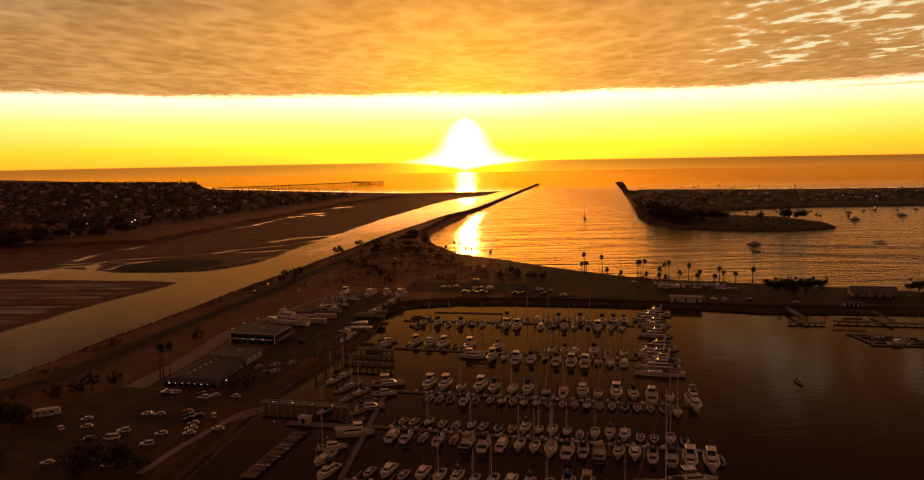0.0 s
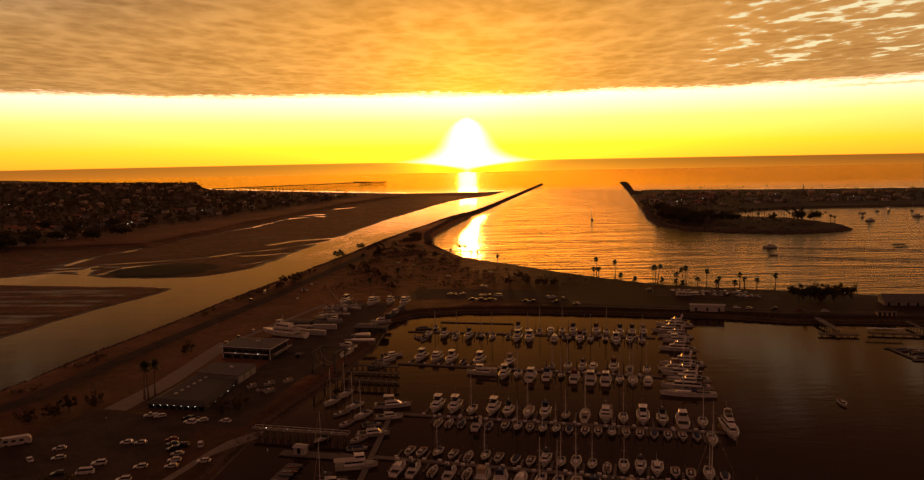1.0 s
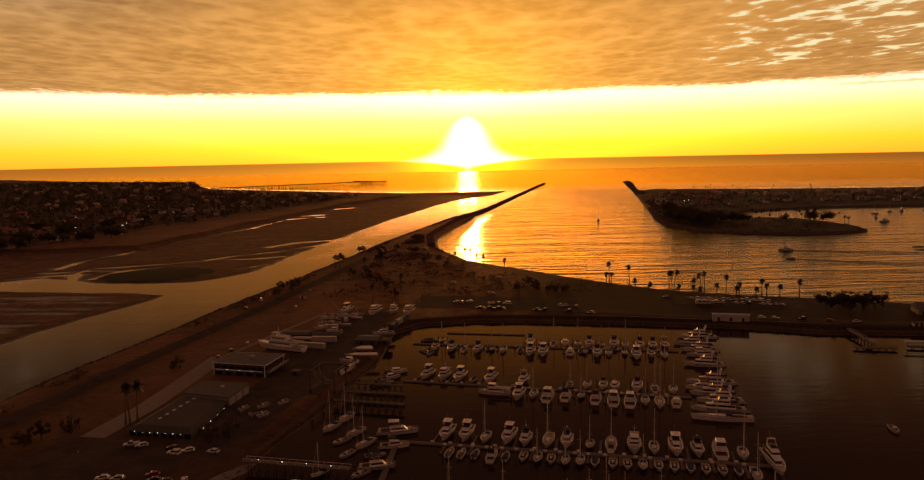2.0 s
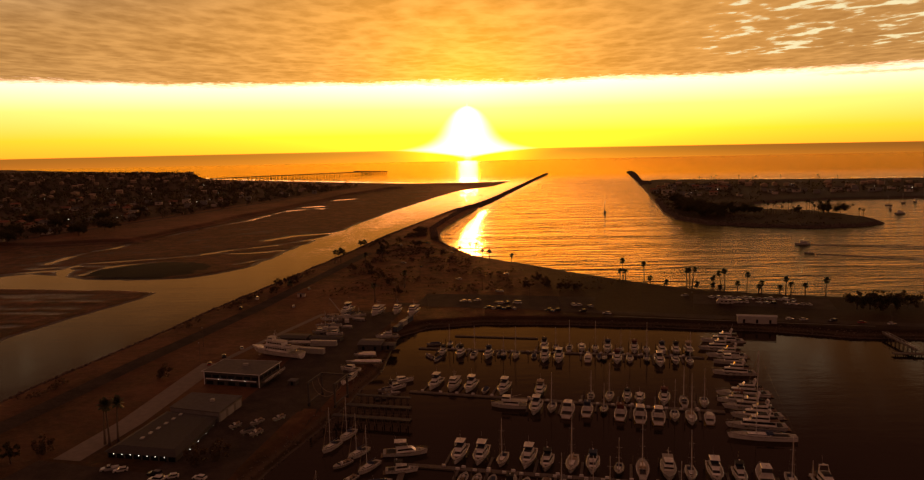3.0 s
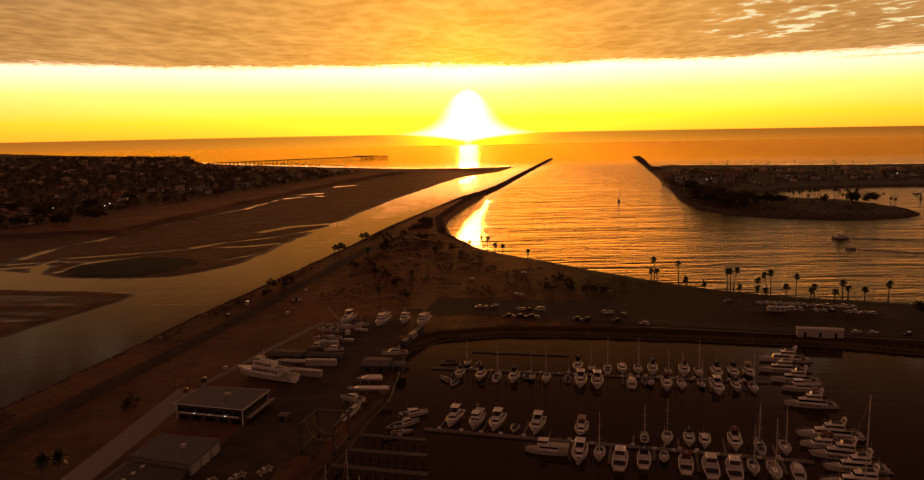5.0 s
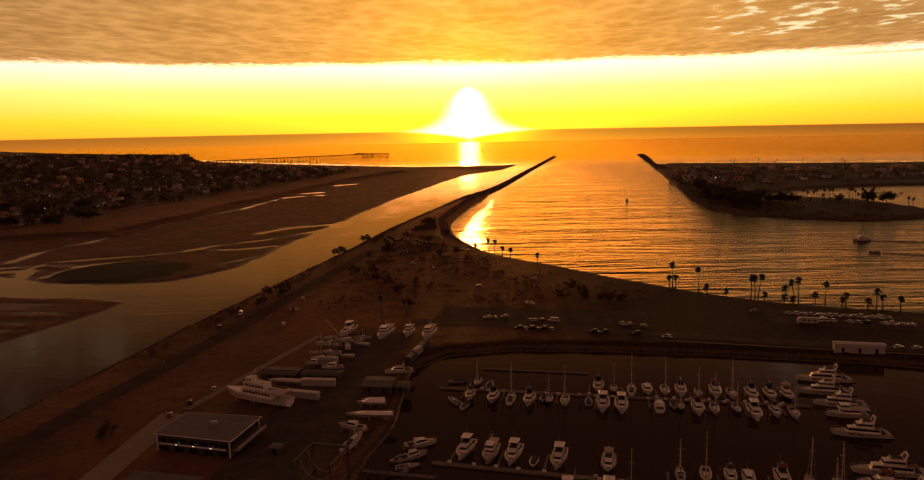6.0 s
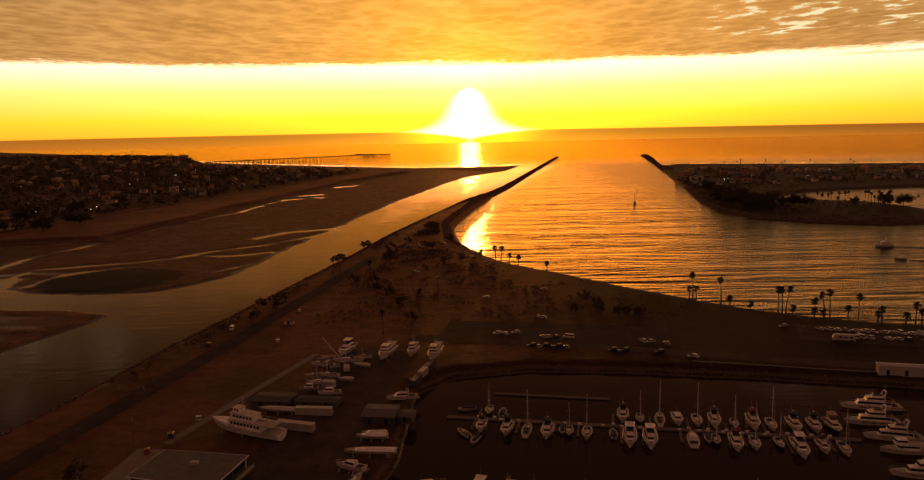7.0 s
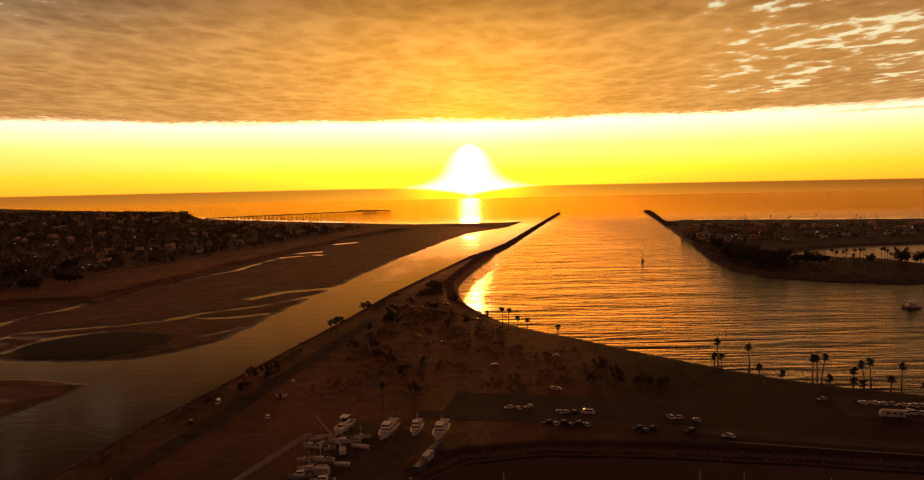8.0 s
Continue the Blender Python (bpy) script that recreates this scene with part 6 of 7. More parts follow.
for x, y in A:
    bm = bmesh.new()
    box(bm, x, y, 2.5, 0.3, 0.3, 6.25)
    part("corner_post", bm, WHITE_PAINT, club)
edge_pieces("window", A[0], A[1], 6.3, None, 1.3, 7, 0.8, GLASS, wall)
edge_pieces("window", A[1], A[2], 6.3, None, 1.3, 5, 0.8, GLASS, wall)
edge_pieces("window", A[0], A[1], 3.4, None, 1.5, 5, 0.6, GLASS, wall)
far_edge = [(-101.6, 382.4), (-99.8, 381.9), (-96.0, 401.2), (-98.0, 401.4)]
flat("balcony", far_edge, 5.6, 0.25, CONCRETE, club)
for z in (6.2, 6.7):
    bm = bmesh.new()
    bar(bm, (-99.9, 382, z), (-96.1, 401, z), 0.05, sides=4)
    part("rail", bm, WHITE_PAINT, club)
bm = bmesh.new()
box(bm, -115.5, 385.6, 5.75, 24, 0.5, 0.3, turn=math.atan2(-6.7, 25.4))
part("awning", bm, WHITE_PAINT, club)
bulbs(club, (-124, 387.3), (-106, 382.6), 6.15, 3)
bm = bmesh.new()
box(bm, -112, 396, 9.05, 2.2, 1.6, 1.0)
part("roof_vent", bm, SHEET_METAL, club)

# the flat-roofed hall and the low restaurant in front of it
B = [(-127, 350.3), (-106.5, 343.7), (-103.6, 361.8), (-124.8, 366.6)]
hall = thing("hall", "flat-roofed grey boatyard hall", "building")
wall = flat("wall", B, 2.5, 4.4, STUCCO_GREY, hall)
flat("roof", grown(B, 0.4), 6.9, 0.3, ROOF_GREY, hall)
edge_pieces("door", B[1], B[2], 2.9, None, 3.2, 3, 0.7, SHEET_METAL, wall)
bm = bmesh.new()
box(bm, -113, 356, 7.2, 1.4, 1.4, 0.9)
part("roof_vent", bm, SHEET_METAL, hall)
C = [(-133.5, 314.3), (-108.9, 309.3), (-107.6, 343.2), (-128.0, 349.6)]
diner = thing("restaurant", "low dark-roofed restaurant with a row of lamps under its eaves", "building")
wall = flat("wall", C, 2.5, 2.9, SIDING_DARK, diner)
bm = bmesh.new()
ring_loft(bm, [[(x, y, 5.4) for x, y in grown(C, 1.2)], [(x, y, 6.4) for x, y in grown(C, -3.5)]])
part("roof", bm, ROOF_DARK, diner)
edge_pieces("window", C[0], C[1], 3.3, None, 1.4, 8, 0.75, GLASS, wall)
bulbs(diner, (-132, 312.6), (-111, 308.4), 5.2, 7)
bulbs(diner, (-106.8, 312), (-106, 340), 4.9, 4)
for k in range(6):
    bm = bmesh.new()
    box(bm, -125.2 + 0.9 * k, 322 + 4.4 * k, 6.2, 1.1, 1.8, 0.5)
    part("skylight", bm, SHEET_METAL, diner, "pale roof skylight")

# white shed on the harbour bank, boatyard shed, and the buildings at the far landing
def shed(name, label, corners, base, high, wall_mat, roof_mat, rise=0.8, doors=2):
    s = thing(name, label, "building")
    w = flat("wall", corners, base, high, wall_mat, s)
    o = grown(corners, 0.5)
    bm = bmesh.new()
    z = base + high
    ma, mb = [(o[k][0] + o[j][0]) / 2 for k, j in ((0, 3), (1, 2))], [(o[k][1] + o[j][1]) / 2 for k, j in ((0, 3), (1, 2))]
    ring_loft(bm, [[(*o[0], z), (*o[3], z), (ma[0], mb[0], z + rise)], [(*o[1], z), (*o[2], z), (ma[1], mb[1], z + rise)]])
    part("roof", bm, roof_mat, s)
    edge_pieces("door", corners[0], corners[1], base + 0.5, 1.1, 2.1, doors, 1, GLASS, w)
    return s


shed("shed", "long white shed on the harbour bank", [(133, 481.5), (152.7, 477), (153.9, 481.5), (134.2, 486)], 2.6, 4.2, SHEET_METAL, SHEET_METAL, 0.4, 3)
shed("shed", "grey boatyard shed with wide low roof", [(-69.5, 438.5), (-58, 437), (-57, 448.5), (-68.5, 450)], 2.6, 3.4, SIDING_DARK, ROOF_GREY, 0.7)
shed("shed", "low lean-to beside the boatyard shed", [(-57.3, 440), (-51.8, 439.3), (-51, 446), (-56.6, 446.8)], 2.6, 2.4, SIDING_DARK, ROOF_GREY, 0.3, 1)
shed("shed", "dark flat-roofed store behind the long vessel", [(-113.5, 456.5), (-99, 454.5), (-97.8, 464), (-112, 466)], 2.6, 2.8, SIDING_DARK, ROOF_DARK, 0.4)
shed("shed", "dark low store behind the containers", [(-97, 455.5), (-81, 453.5), (-80, 460), (-96, 462)], 2.6, 2.6, SIDING_DARK, ROOF_DARK, 0.3)
shed("hut", "small dark hut on the yard asphalt", [(-91.2, 385.8), (-88, 385), (-87.3, 388.4), (-90.5, 389.2)], 2.6, 2.5, SIDING_DARK, ROOF_GREY, 0.3, 1)
shed("hut", "small pale hut beside the levee road", [(-130.2, 573.5), (-125.4, 572.6), (-124.9, 575.6), (-129.7, 576.5)], 2.6, 2.6, STUCCO, ROOF_GREY, 0.3, 1)
shed("boathouse", "low pale hall with wide pitched roof at the landing", [(256, 487), (283, 482), (286, 494), (259, 500)], 2.6, 3.6, STUCCO_GREY, ROOF_GREY, 3.4, 5)
shed("shed", "pale shed beside the landing", [(236, 458), (246, 456), (247, 460), (237, 462)], 2.6, 2.4, STUCCO_TAN, ROOF_GREY, 0.8, 4)
shed("shed", "low building beside the landing", [(300, 452), (350, 440), (352, 452), (303, 464)], 2.6, 4.0, STUCCO_GREY, ROOF_GREY, 1.2, 4)


def make_container(label, length, material):
    c = thing("container", label, "container")
    bm = bmesh.new()
    box(bm, 0, 0, 0.15, length, 2.5, 2.7)
    body = part("body", bm, material, c)
    n = int(length / 0.6)
    for side in (-1, 1):
        bm = bmesh.new()
        fold = [(-length / 2 + (k + f) * length / n, side * (1.24 + d)) for k in range(n) for f, d in ((0.05, 0.012), (0.25, 0.06), (0.7, 0.06), (0.9, 0.012))]
        ring_loft(bm, [[(x, y, 0.25), (x, y, 2.7), (x, side * 1.2, 2.7), (x, side * 1.2, 0.25)] for x, y in fold])
        part("ribbed_side", bm, material, body)
    bm = bmesh.new()
    for a in (-0.46, 0.46):
        box(bm, a * length, 0, 0, 0.4, 2.4, 0.2)
    part("skids", bm, RUBBER, c)
    return c


for label, x, y, turn, length, mat in (("white shipping container in the boatyard", -88, 447.5, -6, 13.5, SHEET_METAL), ("white storage trailer behind the long vessel", -91.5, 434, -16, 14.0, SHEET_METAL), ("dull blue container near the slips", -53.5, 480.5, 73, 8, BLUE_STEEL), ("white box standing in the boatyard", -88, 475.5, -10, 5.5, SHEET_METAL),
                                       ("grey-white container behind the slips", -51.2, 488.5, 73, 7, SHEET_METAL), ("dull blue container at the end of the slips", -48.8, 496.5, 73, 8, BLUE_STEEL)):
    make_container(label, length, mat).matrix_basis = pose(x, y, ground_at(x, y) + 0.05, 0, 0, turn)


# ---- boats laid up ashore ----
def on_stands(boat, x, y, turn, lift, span, beam):
    boat.matrix_basis = pose(x, y, ground_at(x, y) + lift, 0, 0, turn)
    for k in (-0.32, 0.0, 0.3):
        for s in (-1, 1):
            bm = bmesh.new()
            bar(bm, (s * beam * 0.42, k * span, -lift), (s * beam * 0.28, k * span, -0.02), 0.09, sides=5)
            part("boat_stand", bm, STEEL, boat)


def make_ferry_yacht():
    """The long white excursion vessel in the yard."""
    ship = thing("ship", "long white excursion vessel laid up in the boatyard", "ship")
    L, W, free = 29.5, 6.8, 1.9
    rings = add_hull(ship, L, W, free, GEL, transom=0.86, rake=3.2, flare=0.80, depth=1.0, n=16)
    add_rail(ship, rings, 9, 0.9)
    # raised foredeck with its bulwark
    bm = bmesh.new()
    ring_loft(bm, [[(r[4][0] * 0.98, r[4][1], r[4][2] + 0.02), (r[3][0] * 0.98, r[3][1], r[3][2] + 0.02), (r[3][0] * 1.04, r[3][1] + 0.1, r[3][2] + 0.95), (r[4][0] * 1.04, r[4][1] + 0.1, r[4][2] + 0.95)] for r in rings[10:]])
    part("foredeck", bm, GEL, ship)
    for name, y0, y1, z, w, h, fr, count in (("main_deckhouse", -0.28, 0.22, free, 5.6, 2.4, 0.5, 9), ("upper_deckhouse", -0.16, 0.18, free + 2.52, 4.6, 2.2, 0.6, 6), ("wheelhouse", 0.05, 0.155, free + 4.85, 3.4, 1.6, 0.4, 2)):
        cab = dict(y0=y0 * L, y1=y1 * L, z=z, width=w, height=h, front=fr, back=0.1, narrow=0.97, nose=0.82)
        bm = bmesh.new()
        wedge(bm, **cab)
        house = part(name, bm, GEL, ship)
        add_panes(house, cab, 0.45, 0.80, count)
        bm = bmesh.new()
        box(bm, 0, (y0 + y1) / 2 * L - 0.2, z + h, w * 1.03, (y1 - y0) * L + 0.3, 0.1)
        part("roof_edge", bm, GEL_OLD, house)
    bm = bmesh.new()
    box(bm, 0, -0.24 * L, free + 2.36, 6.0, 0.40 * L, 0.12)
    part("boat_deck", bm, NONSKID, ship)
    for s in (-2.9, 2.9):
        bm = bmesh.new()
        bar(bm, (s, -0.44 * L, free + 3.4), (s, -0.05 * L, free + 3.4), 0.05, sides=4)
        for k in range(9):
            bar(bm, (s, (-0.44 + 0.049 * k) * L, free + 2.48), (s, (-0.44 + 0.049 * k) * L, free + 3.4), 0.035, sides=4)
        part("deck_rail", bm, STEEL, ship)
        for y in (-0.43, -0.36, -0.29):
            bm = bmesh.new()
            bar(bm, (s, y * L, free), (s, y * L, free + 2.4), 0.08, sides=5)
            part("deck_post", bm, GEL_OLD, ship)
    bm = bmesh.new()
    ring_loft(bm, [[(1.2 + a * w, y * L, free + 2.5 + h) for a, h in ((-1, 0.5), (1, 0.5), (0.6, 0.05), (-0.6, 0.05))] for y, w in ((-0.27, 0.4), (-0.22, 0.75), (-0.15, 0.75), (-0.12, 0.1))])
    part("ship_boat", bm, GEL_OLD, ship, "small white boat carried on deck")
    bm = bmesh.new()
    bar(bm, (0, 0.05 * L, free + 5.6), (0, 0.02 * L, free + 10.0), 0.16, 0.06, 6)
    bar(bm, (-1.3, 0.03 * L, free + 8.2), (1.3, 0.03 * L, free + 8.2), 0.05, sides=4)
    bar(bm, (0, 0.05 * L, free + 6.8), (0, -0.12 * L, free + 5.6), 0.06, sides=4)
    part("mast", bm, GEL, ship)
    bm = bmesh.new()
    bar(bm, (0, -0.08 * L, free + 2.5), (0, -0.09 * L, free + 5.0), 0.75, 0.6, 8)
    part("funnel", bm, GEL_OLD, ship)
    return ship


def add_panes(house, cab, lo, hi, count):
    """Separate windows along both sides and the front of a deckhouse made by wedge()."""
    y0, y1, z, w, h = (cab[k] for k in ("y0", "y1", "z", "width", "height"))
    for s in (-1, 1):
        for k in range(count):
            t0, t1 = 0.04 + 0.9 * k / count, 0.04 + 0.9 * (k + 0.72) / count
            pts = []
            for t, f in ((t0, lo), (t1, lo), (t1, hi), (t0, hi)):
                half = (w / 2 + (w / 2 * cab["nose"] - w / 2) * t) * (1 + (cab["narrow"] - 1) * f) + 0.03
                pts.append((s * half, y0 + (y1 - y0 - cab["front"] * f) * t, z + h * f))
            bm = bmesh.new()
            bm.faces.new([bm.verts.new(p) for p in pts])
            part("window", bm, GLASS, house)


ferry = make_ferry_yacht()
on_stands(ferry, -107.5, 431.3, 66, 0.9, 29.5, 6.8)
for k, (maker, x, y, turn, lift) in enumerate((
        (lambda: make_cruiser("motor_yacht", "white motor yacht laid up on stands in the yard", 18, 5.4), -88, 520, 168, 1.4),
        (lambda: make_trawler("workboat", "white workboat with pilothouse laid up ashore", 19, 6.0, GEL), -69, 515, 168, 1.5),
        (lambda: make_trawler("workboat", "smaller white workboat laid up ashore", 14, 4.6, GEL), -57.5, 517, 172, 1.3),
        (lambda: make_trawler("workboat", "white fishing vessel with high wheelhouse laid up ashore", 19, 5.6, GEL), -47.5, 513, 170, 1.5),
        (lambda: make_runabout("runabout", "long shrink-wrapped white hull on stands", 17, 4.0, GEL), -63, 413, 88, 1.2),
        (lambda: make_runabout("runabout", "white covered boat on stands", 11, 3.4, GEL), -64, 424.5, 88, 1.1),
        (lambda: make_runabout("runabout", "covered white motor boat on stands", 9, 3.0, GEL), -63.5, 432 - 5, 88, 1.0),
        (lambda: make_cruiser("motor_cruiser", "white cruiser hauled out beside the yard wall", 10, 3.3, bridge=False, top="none"), -67.5, 402, 70, 1.1),
        (lambda: make_sailboat("sailboat", "slender white sailboat hull without sails on stands", 15, 3.2, 4.2), -65.4, 390.5, -17, 1.1),
        (lambda: make_sailboat("sailboat", "old white sailboat among yard clutter", 11, 3.2, 7.0), -92, 478, 100, 1.1),
        (lambda: make_sailboat("sailboat", "small sailboat hull among yard clutter", 9, 2.8, 6.0), -90, 487, 80, 1.0),
        (lambda: make_cruiser("motor_cruiser", "small cruiser among yard clutter", 9, 3.0, bridge=False, top="none"), -86, 466, 95, 1.0),
        (lambda: make_sailboat("sailboat", "white ketch hull propped in the yard", 13, 3.6, 9.0), -85, 506, 95, 1.2),
        (lambda: make_cruiser("motor_cruiser", "old sport boat beside the yard shed", 12, 3.6, top="none"), -57.5, 461, 100, 1.2),
        (lambda: make_runabout("runabout", "grey covered hull beside the long vessel", 16, 3.8, GEL_OLD), -101, 449.5, 80, 1.1),
        (lambda: make_runabout("skiff", "open skiff standing on the asphalt", 6.5, 2.3), -92, 341, 150, 0.5),
        (lambda: make_runabout("skiff", "open skiff near the hall", 6.0, 2.2), -85, 345, 150, 0.5),
        (lambda: make_runabout("skiff", "covered skiff on the asphalt", 6.0, 2.2, CANVAS_AND_SHADE), -93, 333, 140, 0.5),
        (lambda: make_runabout("skiff", "pale skiff on the asphalt", 6.0, 2.2), -89.5, 331, 150, 0.5),
        (lambda: make_runabout("skiff", "small pale skiff on a trailer", 5.5, 2.0), -99, 338, 150, 0.5))):
    b = maker()
    b["group"] = "boats laid up ashore"
    size = [v for o in b.children for v in o.bound_box] if b.children else [(0, 0, 0)]
    span = max(p[1] for p in size) - min(p[1] for p in size)
    on_stands(b, x, y, turn, lift, span, (max(p[0] for p in size) - min(p[0] for p in size)))


# smaller hulls and clutter packed into the far end of the yard
yard = random.Random(77)
for k in range(13):
    x, y = yard.uniform(-99, -78), yard.uniform(468, 512)
    if any(math.hypot(x - u, y - v) < 6.5 for u, v in ((-88, 475.5), (-92, 478), (-90, 487), (-86, 466), (-84, 495))):
        continue
    kind = k % 4
    size = yard.uniform(6, 10)
    if kind == 0:
        b = make_runabout("runabout", "small hull under a pale cover in the crowded yard", size, size * 0.32, yard.choice((GEL_OLD, CANVAS_TAN, CANVAS_BLUE)))
    elif kind == 1:
        b = make_sailboat("sailboat", "small sailboat with lowered rig in the crowded yard", size, size * 0.3, 5.0)
    elif kind == 2:
        b = make_cruiser("motor_cruiser", "small old cruiser stored in the crowded yard", size + 1, size * 0.33, GEL_OLD, bridge=False, top="none")
    else:
        b = make_runabout("skiff", "open skiff stored in the crowded yard", size * 0.8, size * 0.26)
    b["group"] = "boats laid up ashore"
    on_stands(b, x, y, yard.uniform(60, 130), 0.8, size, size * 0.3)


# ---- yard gear ----
YARD_STEEL = surface("dull_yard_steel", (0.07, 0.06, 0.055), 0.7, vary=0.3, grain=0.8)


def make_travel_lift():
    lift = thing("travel_lift", "tall steel boat hoist on rubber wheels", "boat hoist")
    for sx in (-5.5, 5.5):
        for sy in (-6, 6):
            bm = bmesh.new()
            box(bm, sx, sy, 1.0, 0.6, 0.7, 8.6)
            part("leg", bm, YARD_STEEL, lift)
            bm = bmesh.new()
            bar(bm, (sx - 0.35, sy, 0.7), (sx + 0.35, sy, 0.7), 0.7, sides=12)
            part("wheel", bm, TYRE, lift)
        bm = bmesh.new()
        box(bm, sx, 0, 9.0, 0.5, 13, 0.7)
        part("top_beam", bm, YARD_STEEL, lift)
        bm = bmesh.new()
        box(bm, sx, 0, 1.2, 0.45, 12.5, 0.5)
        part("lower_beam", bm, YARD_STEEL, lift)
    bm = bmesh.new()
    box(bm, 0, 6, 9.1, 11.5, 0.6, 0.7)
    part("cross_beam", bm, YARD_STEEL, lift)
    for sy in (-2.5, 2.5):
        bm = bmesh.new()
        prev = None
        for k in range(9):
            t = k / 8 * math.pi
            p = (5.4 * math.cos(t), sy, 9.0 - 6.0 * math.sin(t))
            if prev:
                bar(bm, prev, p, 0.09, sides=4)
            prev = p
        part("sling", bm, CANVAS_TAN, lift)
    return lift


make_travel_lift().matrix_basis = pose(-70, 364, ground_at(-72, 364) + 0.05, 0, 0, -14)

crane = thing("crane", "white yard crane with a raised lattice boom", "crane")
bm = bmesh.new()
box(bm, 0, 0, 0.9, 2.6, 5.0, 1.6, 0.9)
part("body", bm, GEL_OLD, crane)
for sx in (-1.2, 1.2):
    for sy in (-1.6, 1.6):
        bm = bmesh.new()
        bar(bm, (sx - 0.2, sy, 0.55), (sx + 0.2, sy, 0.55), 0.55, sides=10)
        part("wheel", bm, TYRE, crane)
bm = bmesh.new()
for a, b in ((-0.35, -0.35), (0.35, -0.35), (0.35, 0.35), (-0.35, 0.35)):
    bar(bm, (a, 1 + b, 2.4), (a * 0.3 - 9.5, 4 + b * 0.3, 14.5), 0.07, sides=4)
for k in range(10):
    t, u = k / 10, (k + 1) / 10
    p = lambda s, e: (-9.5 * s + 0.33 * e * (1 - 0.7 * s), 1 + 3 * s, 2.4 + 12.1 * s)
    bar(bm, p(t, -1), p(u, 1), 0.05, sides=3)
part("boom", bm, GEL_OLD, crane)
bm = bmesh.new()
bar(bm, (-9.5, 4, 14.4), (-9.5, 4, 5), 0.03, sides=3)
part("cable", bm, STEEL, crane)
crane.matrix_basis = pose(-84, 495, ground_at(-84, 495) + 0.02, 0, 0, 10)


def pier(name, label, x0, y0, x1, y1, wide, z, posts, rail=True, thick=0.4, rails=None):
    p = thing(name, label, "pier")
    a, b = Vector((x0, y0)), Vector((x1, y1))
    way = (b - a).normalized()
    side = Vector((-way.y, way.x))
    turn = math.atan2(way.y, way.x)
    mid = (a + b) / 2
    bm = bmesh.new()
    box(bm, mid.x, mid.y, z - thick, (b - a).length, wide, thick, turn=turn)
    part("deck", bm, SIDING_DARK if name == "slip_pier" else DOCK, p)
    for k in range(posts):
        c = a.lerp(b, (k + 0.5) / posts)
        for s in (-0.42, 0.42):
            q = c + side * wide * s
            bm = bmesh.new()
            bar(bm, (q.x, q.y, -2.5), (q.x, q.y, z - thick), 0.035 * wide + 0.12 + 0.25 * (thick - 0.4), sides=6)
            part("post", bm, PILE, p)
    if rail:
        for s in (-0.48, 0.48):
            bm = bmesh.new()
            u, v = a + side * wide * s, b + side * wide * s
            bar(bm, (u.x, u.y, z + 1.0), (v.x, v.y, z + 1.0), 0.06, sides=4)
            for k in range(posts + 1):
                q = u.lerp(v, k / posts)
                bar(bm, (q.x, q.y, z), (q.x, q.y, z + 1.0), 0.05, sides=4)
            part("railing", bm, rails or PILE, p)
    return p


pier("slip_pier", "heavy timber pier of the boat hoist slip", -66, 351, -36, 344, 2.6, 3.0, 10)
pier("slip_pier", "heavy timber pier beside the hoist slip", -63, 362, -37, 357, 2.6, 3.0, 9)
pier("slip_pier", "narrow timber pier of the boatyard", -60, 374, -38, 369, 2.0, 2.8, 8)
pier("landing_pier", "timber landing at the harbour mouth", 186, 425, 206, 421.5, 3.0, 1.3, 6)
pier("landing_pier", "long timber landing with a low roof", 213, 425, 262, 414, 3.2, 1.3, 10)
pier("gangway", "railed gangway with lamps to the docks", -84, 290, -48, 282, 2.2, 3.2, 12, rails=WHITE_PAINT)
pier("gangway", "sloping gangway at the landing", 199, 456, 197, 425, 1.8, 2.6, 8, rails=WHITE_PAINT)
pier("gangway", "sloping gangway beside the shed", 246, 446, 243, 418, 2.0, 2.6, 4)
pier("walkway", "long floating walkway joining the docks on the yard side", -41, 222, -35.6, 312, 2.0, 0.6, 14, False)
pier("walkway", "dark floating boom near the harbour bank", -22, 474, 22, 466, 1.6, 0.5, 5, False)

pier("raft", "low dark raft for small boats near the landing", 206, 397, 238, 386, 2.4, 0.6, 5, False)
pier("raft", "second low dark raft for small boats", 207, 374, 237, 369, 2.4, 0.6, 5, False)
pier("raft", "dark raft joining the small boat rafts", 208, 396, 209, 374, 1.6, 0.6, 3, False)
canopy = thing("canopy", "low pale roof on posts over the landing", "canopy")
bm = bmesh.new()
ring_loft(bm, [[(212, 426.5, 3.9), (230, 422.5, 3.9), (229.4, 419.4, 3.9), (211.4, 423.4, 3.9)], [(212, 426.5, 4.1), (230, 422.5, 4.1), (229.4, 419.4, 4.1), (211.4, 423.4, 4.1)]])
part("roof", bm, SHEET_METAL, canopy)
for x, y in ((213, 424.6), (221, 422.8), (229, 421)):
    bm = bmesh.new()
    bar(bm, (x, y, 1.25), (x, y, 3.95), 0.12, sides=5)
    part("post", bm, PILE, canopy)

# wide work float with racks of kayaks, and the hut at the foot of the gangway
pier("work_float", "wide grey work float beside the bank", -71, 224, -62.5, 263, 5.2, 0.9, 8, False)


